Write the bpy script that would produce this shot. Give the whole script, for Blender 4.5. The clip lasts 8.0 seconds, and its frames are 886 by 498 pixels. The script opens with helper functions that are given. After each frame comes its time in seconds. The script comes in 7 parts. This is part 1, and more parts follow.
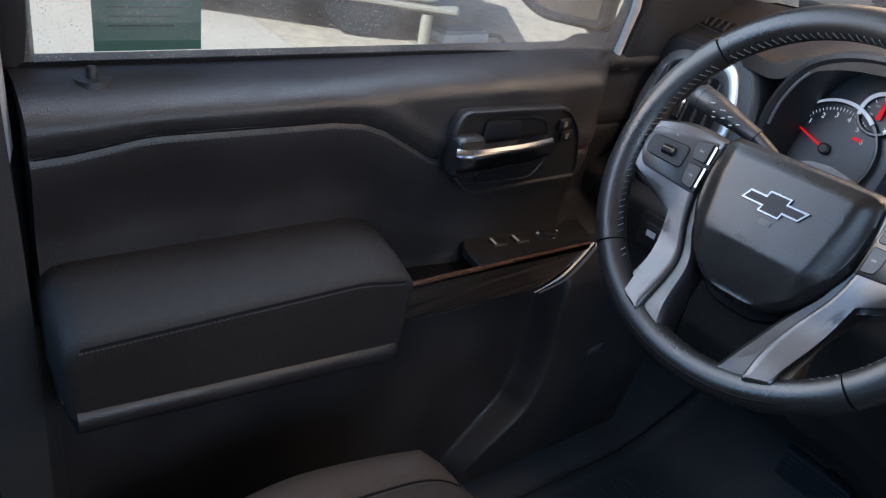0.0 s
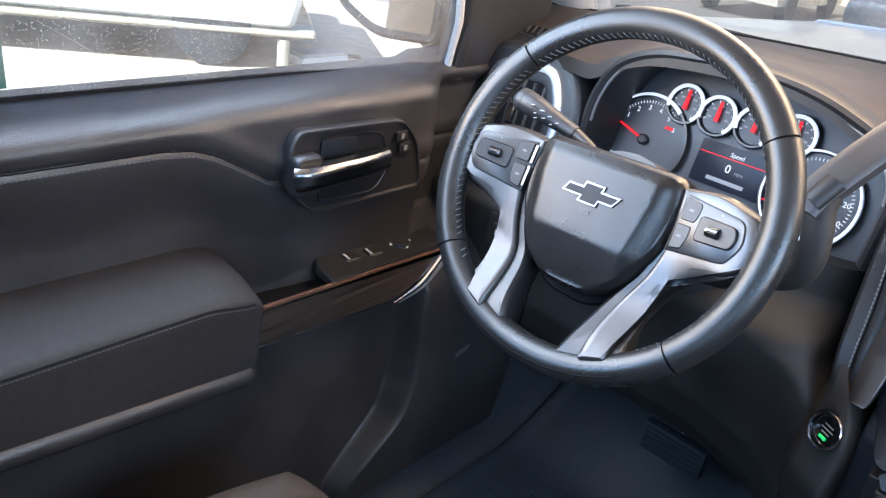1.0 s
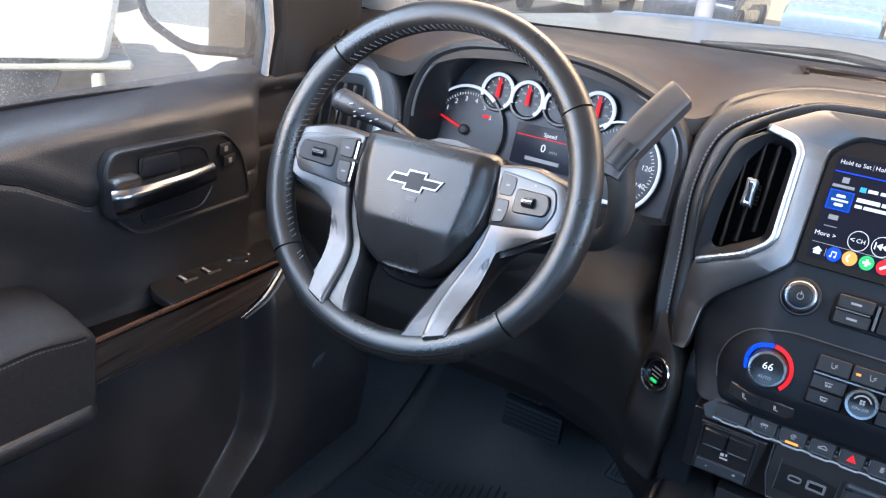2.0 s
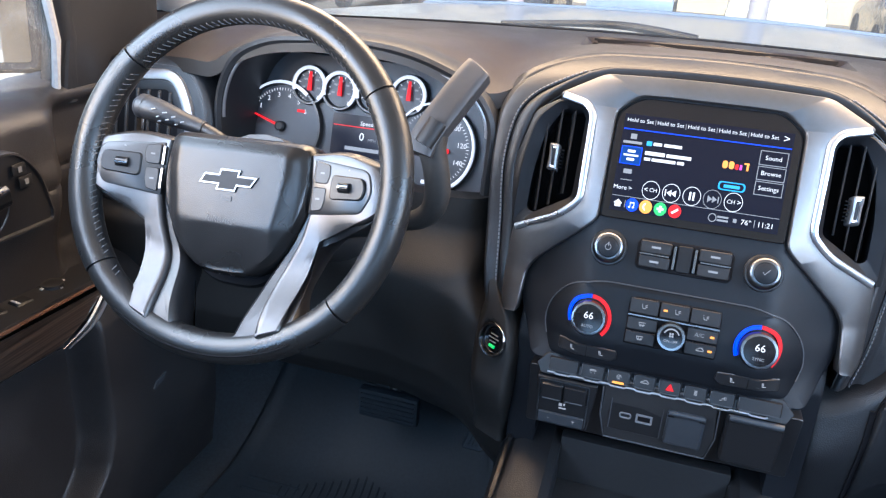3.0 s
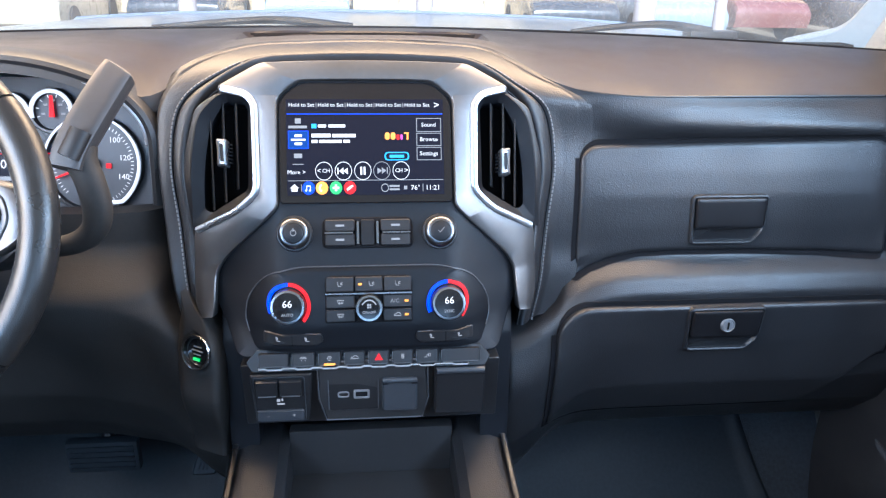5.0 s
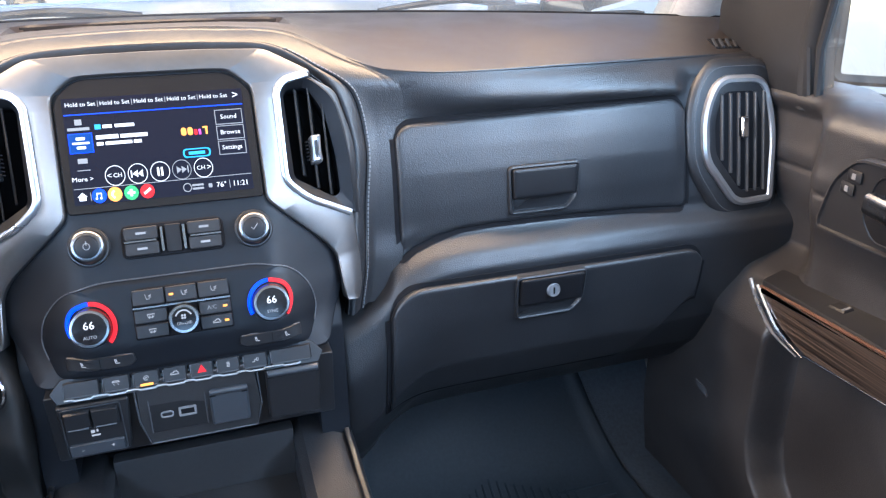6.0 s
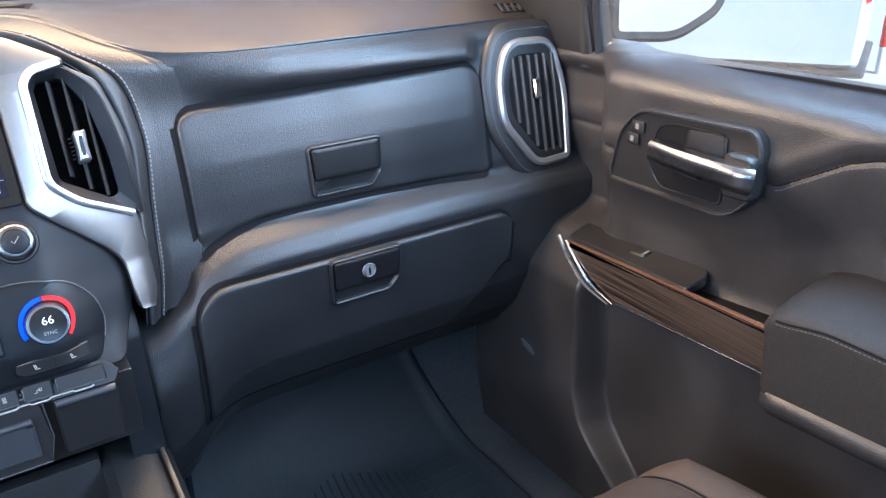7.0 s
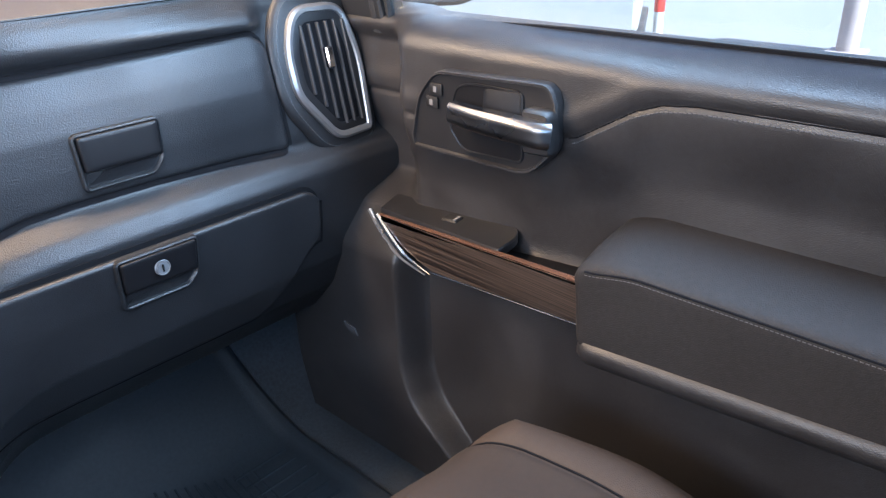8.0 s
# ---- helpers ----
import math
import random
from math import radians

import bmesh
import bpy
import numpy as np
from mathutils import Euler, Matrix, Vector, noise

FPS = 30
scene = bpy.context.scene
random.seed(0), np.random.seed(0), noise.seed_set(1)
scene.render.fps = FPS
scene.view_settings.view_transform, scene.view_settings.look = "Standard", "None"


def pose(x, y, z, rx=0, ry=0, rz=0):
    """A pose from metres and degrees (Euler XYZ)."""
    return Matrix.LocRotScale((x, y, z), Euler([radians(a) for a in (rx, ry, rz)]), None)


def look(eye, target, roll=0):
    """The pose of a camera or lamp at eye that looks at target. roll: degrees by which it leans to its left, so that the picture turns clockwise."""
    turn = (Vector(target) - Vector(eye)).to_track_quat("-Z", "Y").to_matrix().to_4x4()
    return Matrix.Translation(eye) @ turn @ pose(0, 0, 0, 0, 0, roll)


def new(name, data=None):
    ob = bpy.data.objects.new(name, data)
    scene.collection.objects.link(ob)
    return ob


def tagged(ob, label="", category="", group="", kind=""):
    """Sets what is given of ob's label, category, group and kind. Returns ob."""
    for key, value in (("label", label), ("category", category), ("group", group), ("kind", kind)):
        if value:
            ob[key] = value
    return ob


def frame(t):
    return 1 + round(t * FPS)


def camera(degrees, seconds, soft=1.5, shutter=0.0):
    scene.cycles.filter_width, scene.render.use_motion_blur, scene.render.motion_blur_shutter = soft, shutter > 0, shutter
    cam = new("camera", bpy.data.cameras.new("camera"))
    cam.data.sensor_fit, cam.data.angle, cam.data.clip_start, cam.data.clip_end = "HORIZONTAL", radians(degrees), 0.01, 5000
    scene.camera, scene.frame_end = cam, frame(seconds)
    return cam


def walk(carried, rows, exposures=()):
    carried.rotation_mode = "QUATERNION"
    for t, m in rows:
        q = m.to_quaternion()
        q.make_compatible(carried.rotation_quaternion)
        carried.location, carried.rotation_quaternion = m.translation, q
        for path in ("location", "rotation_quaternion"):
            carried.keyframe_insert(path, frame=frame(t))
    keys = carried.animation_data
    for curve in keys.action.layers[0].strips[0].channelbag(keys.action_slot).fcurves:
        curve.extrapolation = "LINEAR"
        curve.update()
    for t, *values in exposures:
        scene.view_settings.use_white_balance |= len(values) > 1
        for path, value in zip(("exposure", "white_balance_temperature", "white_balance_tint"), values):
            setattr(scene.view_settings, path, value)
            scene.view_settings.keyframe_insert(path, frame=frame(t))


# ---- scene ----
# The cab of a pickup truck: x to the passenger side, y to the bonnet, z up from the cab floor.
cam = camera(61.2, 8.0, soft=1.25)
PATH = [
    (0, (-0.153, 0.04, 1.032), (-1.484, 1.172, 0.057), 10.3),
    (0.5, (-0.129, 0.05, 1.037), (-1.389, 1.29, 0.103), 9.7),
    (1, (-0.11, 0.06, 1.04), (-1.266, 1.43, 0.153), 8.6),
    (2.5, (-0.061, 0.054, 1.025), (-0.755, 1.755, 0.235), 4.9),
    (3, (-0.045, 0.055, 1.023), (-0.555, 1.823, 0.241), 3.7),
    (3.5, (-0.031, 0.054, 1.016), (-0.359, 1.873, 0.253), 2.8),
    (4, (-0.018, 0.055, 1.011), (-0.174, 1.903, 0.264), 2.2),
    (4.5, (-0.01, 0.05, 1.005), (0.003, 1.912, 0.276), 1.7),
    (6, (0.036, 0.074, 0.995), (0.623, 1.824, 0.228), -0.3),
    (6.5, (0.057, 0.079, 0.987), (0.838, 1.743, 0.198), -1.2),
    (7, (0.078, 0.087, 0.975), (1.049, 1.637, 0.166), -1.8),
    (7.5, (0.1, 0.096, 0.968), (1.246, 1.502, 0.126), -2.2),
    (8, (0.121, 0.106, 0.95), (1.427, 1.347, 0.081), -1.8),
]
EXPO = 2.7
walk(cam, [(t, look(eye, target, roll)) for t, eye, target, roll in PATH],
     [(t, EXPO + e, 5300, 10) for t, e in ((0, -1.17), (0.2, -0.8), (0.5, -0.24), (1.0, 0.0), (2.5, -0.22), (3.0, 0.02), (4.5, 0.15), (6.5, 0.46), (7.5, 0.44), (8.0, 0.36))])

# ---- sky and sun ----
SUN_UP, SUN_ROUND = 42.0, 180.0
world = bpy.data.worlds.new("sky")
scene.world = world
world.use_nodes = True
sky = world.node_tree.nodes.new("ShaderNodeTexSky")
sky.sky_type, sky.sun_disc = "NISHITA", False
sky.sun_elevation, sky.sun_rotation = radians(SUN_UP), radians(SUN_ROUND)
world.node_tree.nodes["Background"].inputs[1].default_value = 0.055
world.node_tree.links.new(sky.outputs[0], world.node_tree.nodes["Background"].inputs[0])
sun = new("sun", bpy.data.lights.new("sun", "SUN"))
sun.data.energy, sun.data.angle, sun.data.color = 2.2, radians(0.5), (1.0, 0.95, 0.86)
a = radians(SUN_ROUND)
sun.matrix_world = look((30 * math.sin(a) * math.cos(radians(SUN_UP)), 30 * math.cos(a) * math.cos(radians(SUN_UP)), 30 * math.sin(radians(SUN_UP))), (0, 0, 0))



def window_light(name, at, target, width, height, watts, tone):
    """Daylight that comes in through the upper part of one of the openings."""
    lamp = new(name, bpy.data.lights.new(name, "AREA"))
    lamp.data.shape, lamp.data.size, lamp.data.size_y, lamp.data.energy, lamp.data.color = "RECTANGLE", width, height, watts, tone
    lamp.matrix_world = look(at, target)


COOL, WARM = (0.48, 0.73, 1.0), (1.0, 0.62, 0.31)
window_light("rear_window_light", (0, -1.24, 1.04), (0, 0, 1.0), 1.36, 0.38, 2.1, COOL)
window_light("rear_door_light_left", (-0.80, -0.58, 1.06), (0.6, 0.4, 0.9), 0.85, 0.42, 3.9, COOL)
window_light("rear_door_light_right", (0.80, -0.58, 1.06), (-0.6, 0.4, 0.9), 0.85, 0.42, 3.8, (0.58, 0.78, 1.0))
window_light("front_door_light_left", (-0.765, 0.40, 1.10), (0.3, 0.5, 0.82), 0.62, 0.34, 2.4, (0.91, 0.93, 0.97))
window_light("front_door_light_right", (0.765, 0.40, 1.10), (-0.3, 0.5, 0.82), 0.62, 0.34, 2.3, (0.68, 0.84, 1.0))
BOUNCE = (1.0, 0.70, 0.42)
window_light("ground_bounce_left", (-0.765, 0.30, 0.90), (-0.15, 0.30, 1.36), 0.66, 0.16, 1.5, BOUNCE)
window_light("ground_bounce_right", (0.765, 0.30, 0.90), (0.15, 0.30, 1.36), 0.66, 0.16, 0.8, BOUNCE)
window_light("windshield_light", (0, 1.0, 1.105), (0, 0.93, 0.6), 1.30, 0.22, 4.4, WARM)


# ---- materials ----
def mat(name, color, rough=0.5, metal=0.0, grain=0.0, grain_size=900.0, vary=0.15, spec=0.5, coat=0.0, glow=None, power=0.0, cells=False, wear=0.0):
    """Two scales of colour and gloss change, and a fine relief of grain (noise, or the cells of leather)."""
    m = bpy.data.materials.new(name)
    m.use_nodes = True
    n, l = m.node_tree.nodes, m.node_tree.links
    b = n["Principled BSDF"]
    b.inputs["Base Color"].default_value = (*color, 1)
    b.inputs["Roughness"].default_value, b.inputs["Metallic"].default_value = rough, metal
    b.inputs["Specular IOR Level"].default_value, b.inputs["Coat Weight"].default_value = spec, coat
    if glow:
        b.inputs["Emission Color"].default_value, b.inputs["Emission Strength"].default_value = (*glow, 1), power
        return m
    co = n.new("ShaderNodeTexCoord")
    if vary:
        big = n.new("ShaderNodeTexNoise")
        big.inputs["Scale"].default_value, big.inputs["Detail"].default_value = 9.0, 5.0
        fine = n.new("ShaderNodeTexNoise")
        fine.inputs["Scale"].default_value, fine.inputs["Detail"].default_value = 160.0, 3.0
        l.new(co.outputs["Object"], big.inputs["Vector"])
        l.new(co.outputs["Object"], fine.inputs["Vector"])
        mix = n.new("ShaderNodeMath")
        mix.operation = "ADD"
        l.new(big.outputs["Fac"], mix.inputs[0])
        l.new(fine.outputs["Fac"], mix.inputs[1])
        ramp = n.new("ShaderNodeMapRange")
        ramp.inputs["From Min"].default_value, ramp.inputs["From Max"].default_value = 0.6, 1.4
        ramp.inputs["To Min"].default_value, ramp.inputs["To Max"].default_value = 1 - vary, 1 + vary
        l.new(mix.outputs[0], ramp.inputs["Value"])
        tone = n.new("ShaderNodeVectorMath")
        tone.operation = "SCALE"
        tone.inputs[0].default_value = color
        l.new(ramp.outputs[0], tone.inputs["Scale"])
        l.new(tone.outputs[0], b.inputs["Base Color"])
        gloss = n.new("ShaderNodeMapRange")
        gloss.inputs["From Min"].default_value, gloss.inputs["From Max"].default_value = 0.35, 0.65
        gloss.inputs["To Min"].default_value, gloss.inputs["To Max"].default_value = max(0.02, rough - 0.06 - wear), min(1, rough + 0.06)
        l.new(big.outputs["Fac"], gloss.inputs["Value"])
        l.new(gloss.outputs[0], b.inputs["Roughness"])
    if grain:
        if cells:
            t = n.new("ShaderNodeTexVoronoi")
            t.feature = "SMOOTH_F1"
            out = t.outputs["Distance"]
        else:
            t = n.new("ShaderNodeTexNoise")
            t.inputs["Detail"].default_value = 4.0
            out = t.outputs["Fac"]
        t.inputs["Scale"].default_value = grain_size
        l.new(co.outputs["Object"], t.inputs["Vector"])
        bump = n.new("ShaderNodeBump")
        bump.inputs["Strength"].default_value, bump.inputs["Distance"].default_value = grain, 0.0006
        l.new(out, bump.inputs["Height"])
        l.new(bump.outputs[0], b.inputs["Normal"])
    return m


SOFT = mat("soft_black_vinyl", (0.0118, 0.0123, 0.0138), 0.38, grain=0.5, grain_size=780, cells=True, spec=0.42, vary=0.25, wear=0.0)
TOP = mat("dark_brown_dash_vinyl", (0.017, 0.0135, 0.011), 0.44, grain=0.3, grain_size=1300, cells=True)
VENT_RING = mat("bright_satin_silver", (0.40, 0.41, 0.43), 0.32, metal=0.9, vary=0.06)
DOOR = mat("grained_door_vinyl", (0.0180, 0.0172, 0.0178), 0.45, vary=0.28, wear=0.08, grain=0.55, grain_size=850, cells=True)
ARM = mat("matt_armrest_leather", (0.0165, 0.0152, 0.0150), 0.58, vary=0.25, grain=0.6, grain_size=850, cells=True, spec=0.18)
PANEL = mat("matt_black_panel", (0.0058, 0.0068, 0.0090), 0.50, vary=0.15, grain=0.25, grain_size=1100, spec=0.22)
DIAL = mat("slate_gauge_face", (0.030, 0.034, 0.042), 0.5, vary=0.05)
STITCH = mat("pale_grey_thread", (0.11, 0.112, 0.12), 0.75)
RIM_THREAD = mat("grey_rim_thread", (0.07, 0.07, 0.074), 0.8)
GRIP = mat("grey_lever_plastic", (0.021, 0.022, 0.025), 0.48, grain=0.3, grain_size=1200, vary=0.12)
HARD = mat("hard_black_plastic", (0.017, 0.017, 0.018), 0.46, grain=0.4, grain_size=600)
DARK = mat("dark_satin_plastic", (0.010, 0.010, 0.011), 0.36, vary=0.1)
GAP = mat("shadow_gap_rubber", (0.006, 0.006, 0.007), 0.9, vary=0.1, spec=0.1)
PIANO = mat("gloss_black_panel", (0.006, 0.006, 0.007), 0.14, vary=0.1, spec=0.3)
PIANO_SOFT = mat("smooth_black_plastic", (0.006, 0.006, 0.007), 0.40, vary=0.1, spec=0.25)
BUTTON = mat("button_black", (0.009, 0.009, 0.010), 0.45, vary=0.1, spec=0.35)
COPPER = mat("polished_wood_edge", (0.16, 0.085, 0.055), 0.25, metal=0.6, vary=0.1)
SILVER = mat("satin_silver_paint", (0.108, 0.107, 0.108), 0.40, metal=0.85, vary=0.06, grain=0.08, grain_size=1500)
SPOKE = mat("satin_silver_spoke", (0.076, 0.075, 0.076), 0.40, metal=0.85, vary=0.06, grain=0.05, grain_size=1500)
KNEE = mat("matt_knee_plastic", (0.014, 0.0135, 0.013), 0.62, grain=0.4, grain_size=700, vary=0.2, spec=0.28)
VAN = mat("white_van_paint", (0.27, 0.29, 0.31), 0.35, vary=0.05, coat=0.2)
HANDLE = mat("satin_handle_metal", (0.15, 0.153, 0.162), 0.26, metal=1.0, vary=0.06)
CHROME = mat("chrome", (0.46, 0.47, 0.49), 0.16, metal=1.0, vary=0.04)
LOCK = mat("worn_lock_metal", (0.16, 0.16, 0.165), 0.5, metal=0.7, vary=0.1)
KNURL = mat("knob_metal", (0.17, 0.175, 0.185), 0.28, metal=1.0, vary=0.08)
LEATHER = mat("wheel_leather", (0.011, 0.011, 0.011), 0.38, grain=0.25, grain_size=1100, cells=True, wear=0.10, spec=0.38)
BAG = mat("airbag_vinyl", (0.0080, 0.0078, 0.0080), 0.30, grain=0.22, grain_size=1300, cells=True, wear=0.05, spec=0.34)
THREAD = mat("grey_thread", (0.060, 0.061, 0.066), 0.8)
CLOTH = mat("brown_grey_seat_vinyl", (0.036, 0.0245, 0.0175), 0.74, grain=0.5, grain_size=900, cells=True, spec=0.22)
CLOTH_DARK = mat("dark_brown_seat_cloth", (0.024, 0.017, 0.013), 0.85, grain=0.6, grain_size=1300, spec=0.2)
LOT = mat("light_grey_concrete", (0.20, 0.205, 0.21), 0.9, grain=0.6, grain_size=50, vary=0.15)
EMBLEM = mat("dark_chrome", (0.13, 0.133, 0.14), 0.25, metal=1.0, vary=0.05)
FAINT = mat("faint_grey_mark", (0.13, 0.13, 0.135), 0.6, vary=0.05)
# Carpet and rubber are lifted towards blue: footwell haze put into their colour.
CARPET = mat("haze_tinted_carpet", (0.034, 0.041, 0.050), 0.95, grain=1.0, grain_size=500, vary=0.4)
RUBBER = mat("haze_tinted_rubber", (0.015, 0.020, 0.026), 0.6, grain=0.4, grain_size=300, vary=0.3, spec=0.3)
RUBBER_TOP = mat("worn_rubber_rib", (0.015, 0.020, 0.026), 0.75, vary=0.3, spec=0.2)
PILLAR = mat("grey_pillar_trim", (0.34, 0.33, 0.32), 0.7, grain=0.3, grain_size=700)
HEADLINE = mat("beige_headliner_cloth", (0.48, 0.36, 0.23), 0.9, grain=0.5, grain_size=800)
BELT = mat("black_belt_webbing", (0.02, 0.02, 0.02), 0.75, grain=0.6, grain_size=900)
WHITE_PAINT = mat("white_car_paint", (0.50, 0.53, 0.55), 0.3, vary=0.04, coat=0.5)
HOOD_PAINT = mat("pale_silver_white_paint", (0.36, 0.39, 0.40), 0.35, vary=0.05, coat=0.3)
# Lighter copy of the white paint, with sunlight and glint put into the colour.
SUNLIT_WHITE = mat("white_lifted_for_light", (0.72, 0.72, 0.71), 0.3, vary=0.04, coat=0.4)
TYRE = mat("tyre_rubber", (0.02, 0.02, 0.02), 0.8, vary=0.3)
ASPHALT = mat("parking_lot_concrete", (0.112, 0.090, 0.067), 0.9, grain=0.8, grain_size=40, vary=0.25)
# Far paler than the lot: sunlight on the ground is put into this colour.
PALE = mat("concrete_lightened_for_sun", (0.55, 0.46, 0.36), 0.9, grain=0.6, grain_size=50, vary=0.1)
ROAD = mat("dusty_asphalt", (0.52, 0.42, 0.30), 0.9, grain=0.8, grain_size=60, vary=0.35)
BEIGE = mat("beige_render_wall", (0.46, 0.34, 0.21), 0.9, vary=0.12, grain=0.4, grain_size=60)
MAUVE = mat("painted_steel_post", (0.34, 0.29, 0.29), 0.6, vary=0.12)
LAMP_RED = mat("red_lamp_lens", (0.55, 0.03, 0.02), 0.2, vary=0.05)
LIT_WHITE = mat("white_glow", (0.02, 0.02, 0.02), 0.5, glow=(1.0, 0.97, 0.95), power=0.22)
LIT_RING = mat("gauge_ring_glow", (0.35, 0.35, 0.36), 0.35, glow=(0.80, 0.80, 0.84), power=0.13)
LIT_GREY = mat("grey_glow", (0.02, 0.02, 0.02), 0.5, glow=(0.6, 0.6, 0.62), power=0.10)
LIT_RED = mat("red_glow", (0.05, 0.01, 0.01), 0.5, spec=0.1, glow=(1.0, 0.008, 0.015), power=0.20)
LIT_BLUE = mat("blue_glow", (0.01, 0.02, 0.05), 0.5, spec=0.1, glow=(0.008, 0.05, 1.0), power=0.28)
LIT_CYAN = mat("cyan_glow", (0.01, 0.02, 0.05), 0.5, glow=(0.02, 0.45, 0.9), power=0.22)
LIT_ORANGE = mat("orange_glow", (0.05, 0.02, 0.01), 0.5, glow=(1.0, 0.33, 0.02), power=0.30)
LIT_GREEN = mat("green_glow", (0.01, 0.05, 0.02), 0.5, glow=(0.03, 0.55, 0.10), power=0.20)
LIT_MAGENTA = mat("magenta_glow", (0.05, 0.01, 0.03), 0.5, glow=(0.8, 0.05, 0.6), power=0.22)
SCREEN = mat("lit_screen", (0.004, 0.004, 0.006), 0.2, spec=0.12, glow=(0.10, 0.14, 0.32), power=0.010)
CLIMATE = mat("smooth_dark_climate_panel", (0.0042, 0.0050, 0.0068), 0.42, vary=0.15, spec=0.22)
SATIN = mat("satin_grey_plastic", (0.026, 0.029, 0.034), 0.40, vary=0.12, grain=0.15, grain_size=1200)
EDGE = mat("lighter_black_edge", (0.045, 0.047, 0.052), 0.35, vary=0.2)
RING = mat("brushed_ring_metal", (0.13, 0.133, 0.14), 0.30, metal=1.0, vary=0.08)
MARK = mat("grey_print_and_glint", (0.35, 0.35, 0.36), 0.6, vary=0.05)


def wood():
    m = mat("dark_striped_wood", (0.05, 0.03, 0.02), 0.28, vary=0.0, coat=0.3)
    n, l = m.node_tree.nodes, m.node_tree.links
    co = n.new("ShaderNodeTexCoord")
    sc = n.new("ShaderNodeMapping")
    sc.inputs["Scale"].default_value = (20, 3.5, 620)
    l.new(co.outputs["Object"], sc.inputs[0])
    t = n.new("ShaderNodeTexNoise")
    t.inputs["Scale"].default_value, t.inputs["Detail"].default_value = 1.0, 4.0
    l.new(sc.outputs[0], t.inputs["Vector"])
    r = n.new("ShaderNodeValToRGB")
    r.color_ramp.elements[0].position, r.color_ramp.elements[0].color = 0.40, (0.010, 0.0075, 0.0062, 1)
    r.color_ramp.elements[1].position, r.color_ramp.elements[1].color = 0.64, (0.075, 0.054, 0.041, 1)
    l.new(t.outputs["Fac"], r.inputs[0])
    l.new(r.outputs[0], n["Principled BSDF"].inputs["Base Color"])
    b = n.new("ShaderNodeBump")
    b.inputs["Strength"].default_value, b.inputs["Distance"].default_value = 0.3, 0.0004
    l.new(t.outputs["Fac"], b.inputs["Height"])
    l.new(b.outputs[0], n["Principled BSDF"].inputs["Normal"])
    return m


WOOD = wood()


def glass(name, tint=(0.93, 0.96, 0.95), dirt=0.03, speck=0.0, gloss=0.06):
    """A thin pane: clear, a little mirror-like, with a film of dust and dry specks."""
    m = bpy.data.materials.new(name)
    m.use_nodes = True
    n, l = m.node_tree.nodes, m.node_tree.links
    n.remove(n["Principled BSDF"])
    out = n["Material Output"]
    clear, shine, dust = n.new("ShaderNodeBsdfTransparent"), n.new("ShaderNodeBsdfGlossy"), n.new("ShaderNodeBsdfDiffuse")
    clear.inputs[0].default_value = (*tint, 1)
    shine.inputs["Roughness"].default_value = 0.02
    dust.inputs[0].default_value = (0.75, 0.72, 0.68, 1)
    m1, m2 = n.new("ShaderNodeMixShader"), n.new("ShaderNodeMixShader")
    m1.inputs[0].default_value = gloss
    l.new(clear.outputs[0], m1.inputs[1])
    l.new(shine.outputs[0], m1.inputs[2])
    l.new(m1.outputs[0], m2.inputs[1])
    l.new(dust.outputs[0], m2.inputs[2])
    co = n.new("ShaderNodeTexCoord")
    v = n.new("ShaderNodeTexVoronoi")
    v.inputs["Scale"].default_value = 300.0
    l.new(co.outputs["Object"], v.inputs["Vector"])
    big = n.new("ShaderNodeTexNoise")
    big.inputs["Scale"].default_value = 11.0
    l.new(co.outputs["Object"], big.inputs["Vector"])
    spot = n.new("ShaderNodeMapRange")
    spot.inputs["From Min"].default_value, spot.inputs["From Max"].default_value = 0.22, 0.12
    spot.inputs["To Min"].default_value, spot.inputs["To Max"].default_value = 0.0, speck
    l.new(v.outputs["Distance"], spot.inputs["Value"])
    film = n.new("ShaderNodeMapRange")
    film.inputs["From Min"].default_value, film.inputs["From Max"].default_value = 0.3, 0.75
    film.inputs["To Min"].default_value, film.inputs["To Max"].default_value = dirt * 0.4, dirt * 1.6
    l.new(big.outputs["Fac"], film.inputs["Value"])
    add = n.new("ShaderNodeMath")
    add.operation = "ADD"
    l.new(spot.outputs[0], add.inputs[0])
    l.new(film.outputs[0], add.inputs[1])
    l.new(add.outputs[0], m2.inputs[0])
    l.new(m2.outputs[0], out.inputs[0])
    return m


PANE = glass("dusty_side_glass", dirt=0.08, speck=0.34)
PANE_CLEAN = glass("side_glass", dirt=0.035, speck=0.04)
# Windshield film is dust, thickened to paint a veil of reflected haze.
SHIELD = glass("windshield_glass", dirt=0.11, speck=0.10, gloss=0.08)


def paper(name, tone, thin):
    """Printed paper: matt, with some of the daylight behind it shining through."""
    m = mat(name, tone, 0.8, vary=0.12, spec=0.2)
    n, l = m.node_tree.nodes, m.node_tree.links
    glow, mix = n.new("ShaderNodeBsdfTranslucent"), n.new("ShaderNodeMixShader")
    glow.inputs[0].default_value = (*thin, 1)
    mix.inputs[0].default_value = 0.6
    l.new(n["Principled BSDF"].outputs[0], mix.inputs[1])
    l.new(glow.outputs[0], mix.inputs[2])
    l.new(mix.outputs[0], n["Material Output"].inputs[0])
    return m


GREEN_FILM = paper("green_paper", (0.13, 0.22, 0.18), (0.16, 0.29, 0.23))
GREEN_INK = paper("dark_green_print", (0.07, 0.12, 0.10), (0.09, 0.16, 0.13))


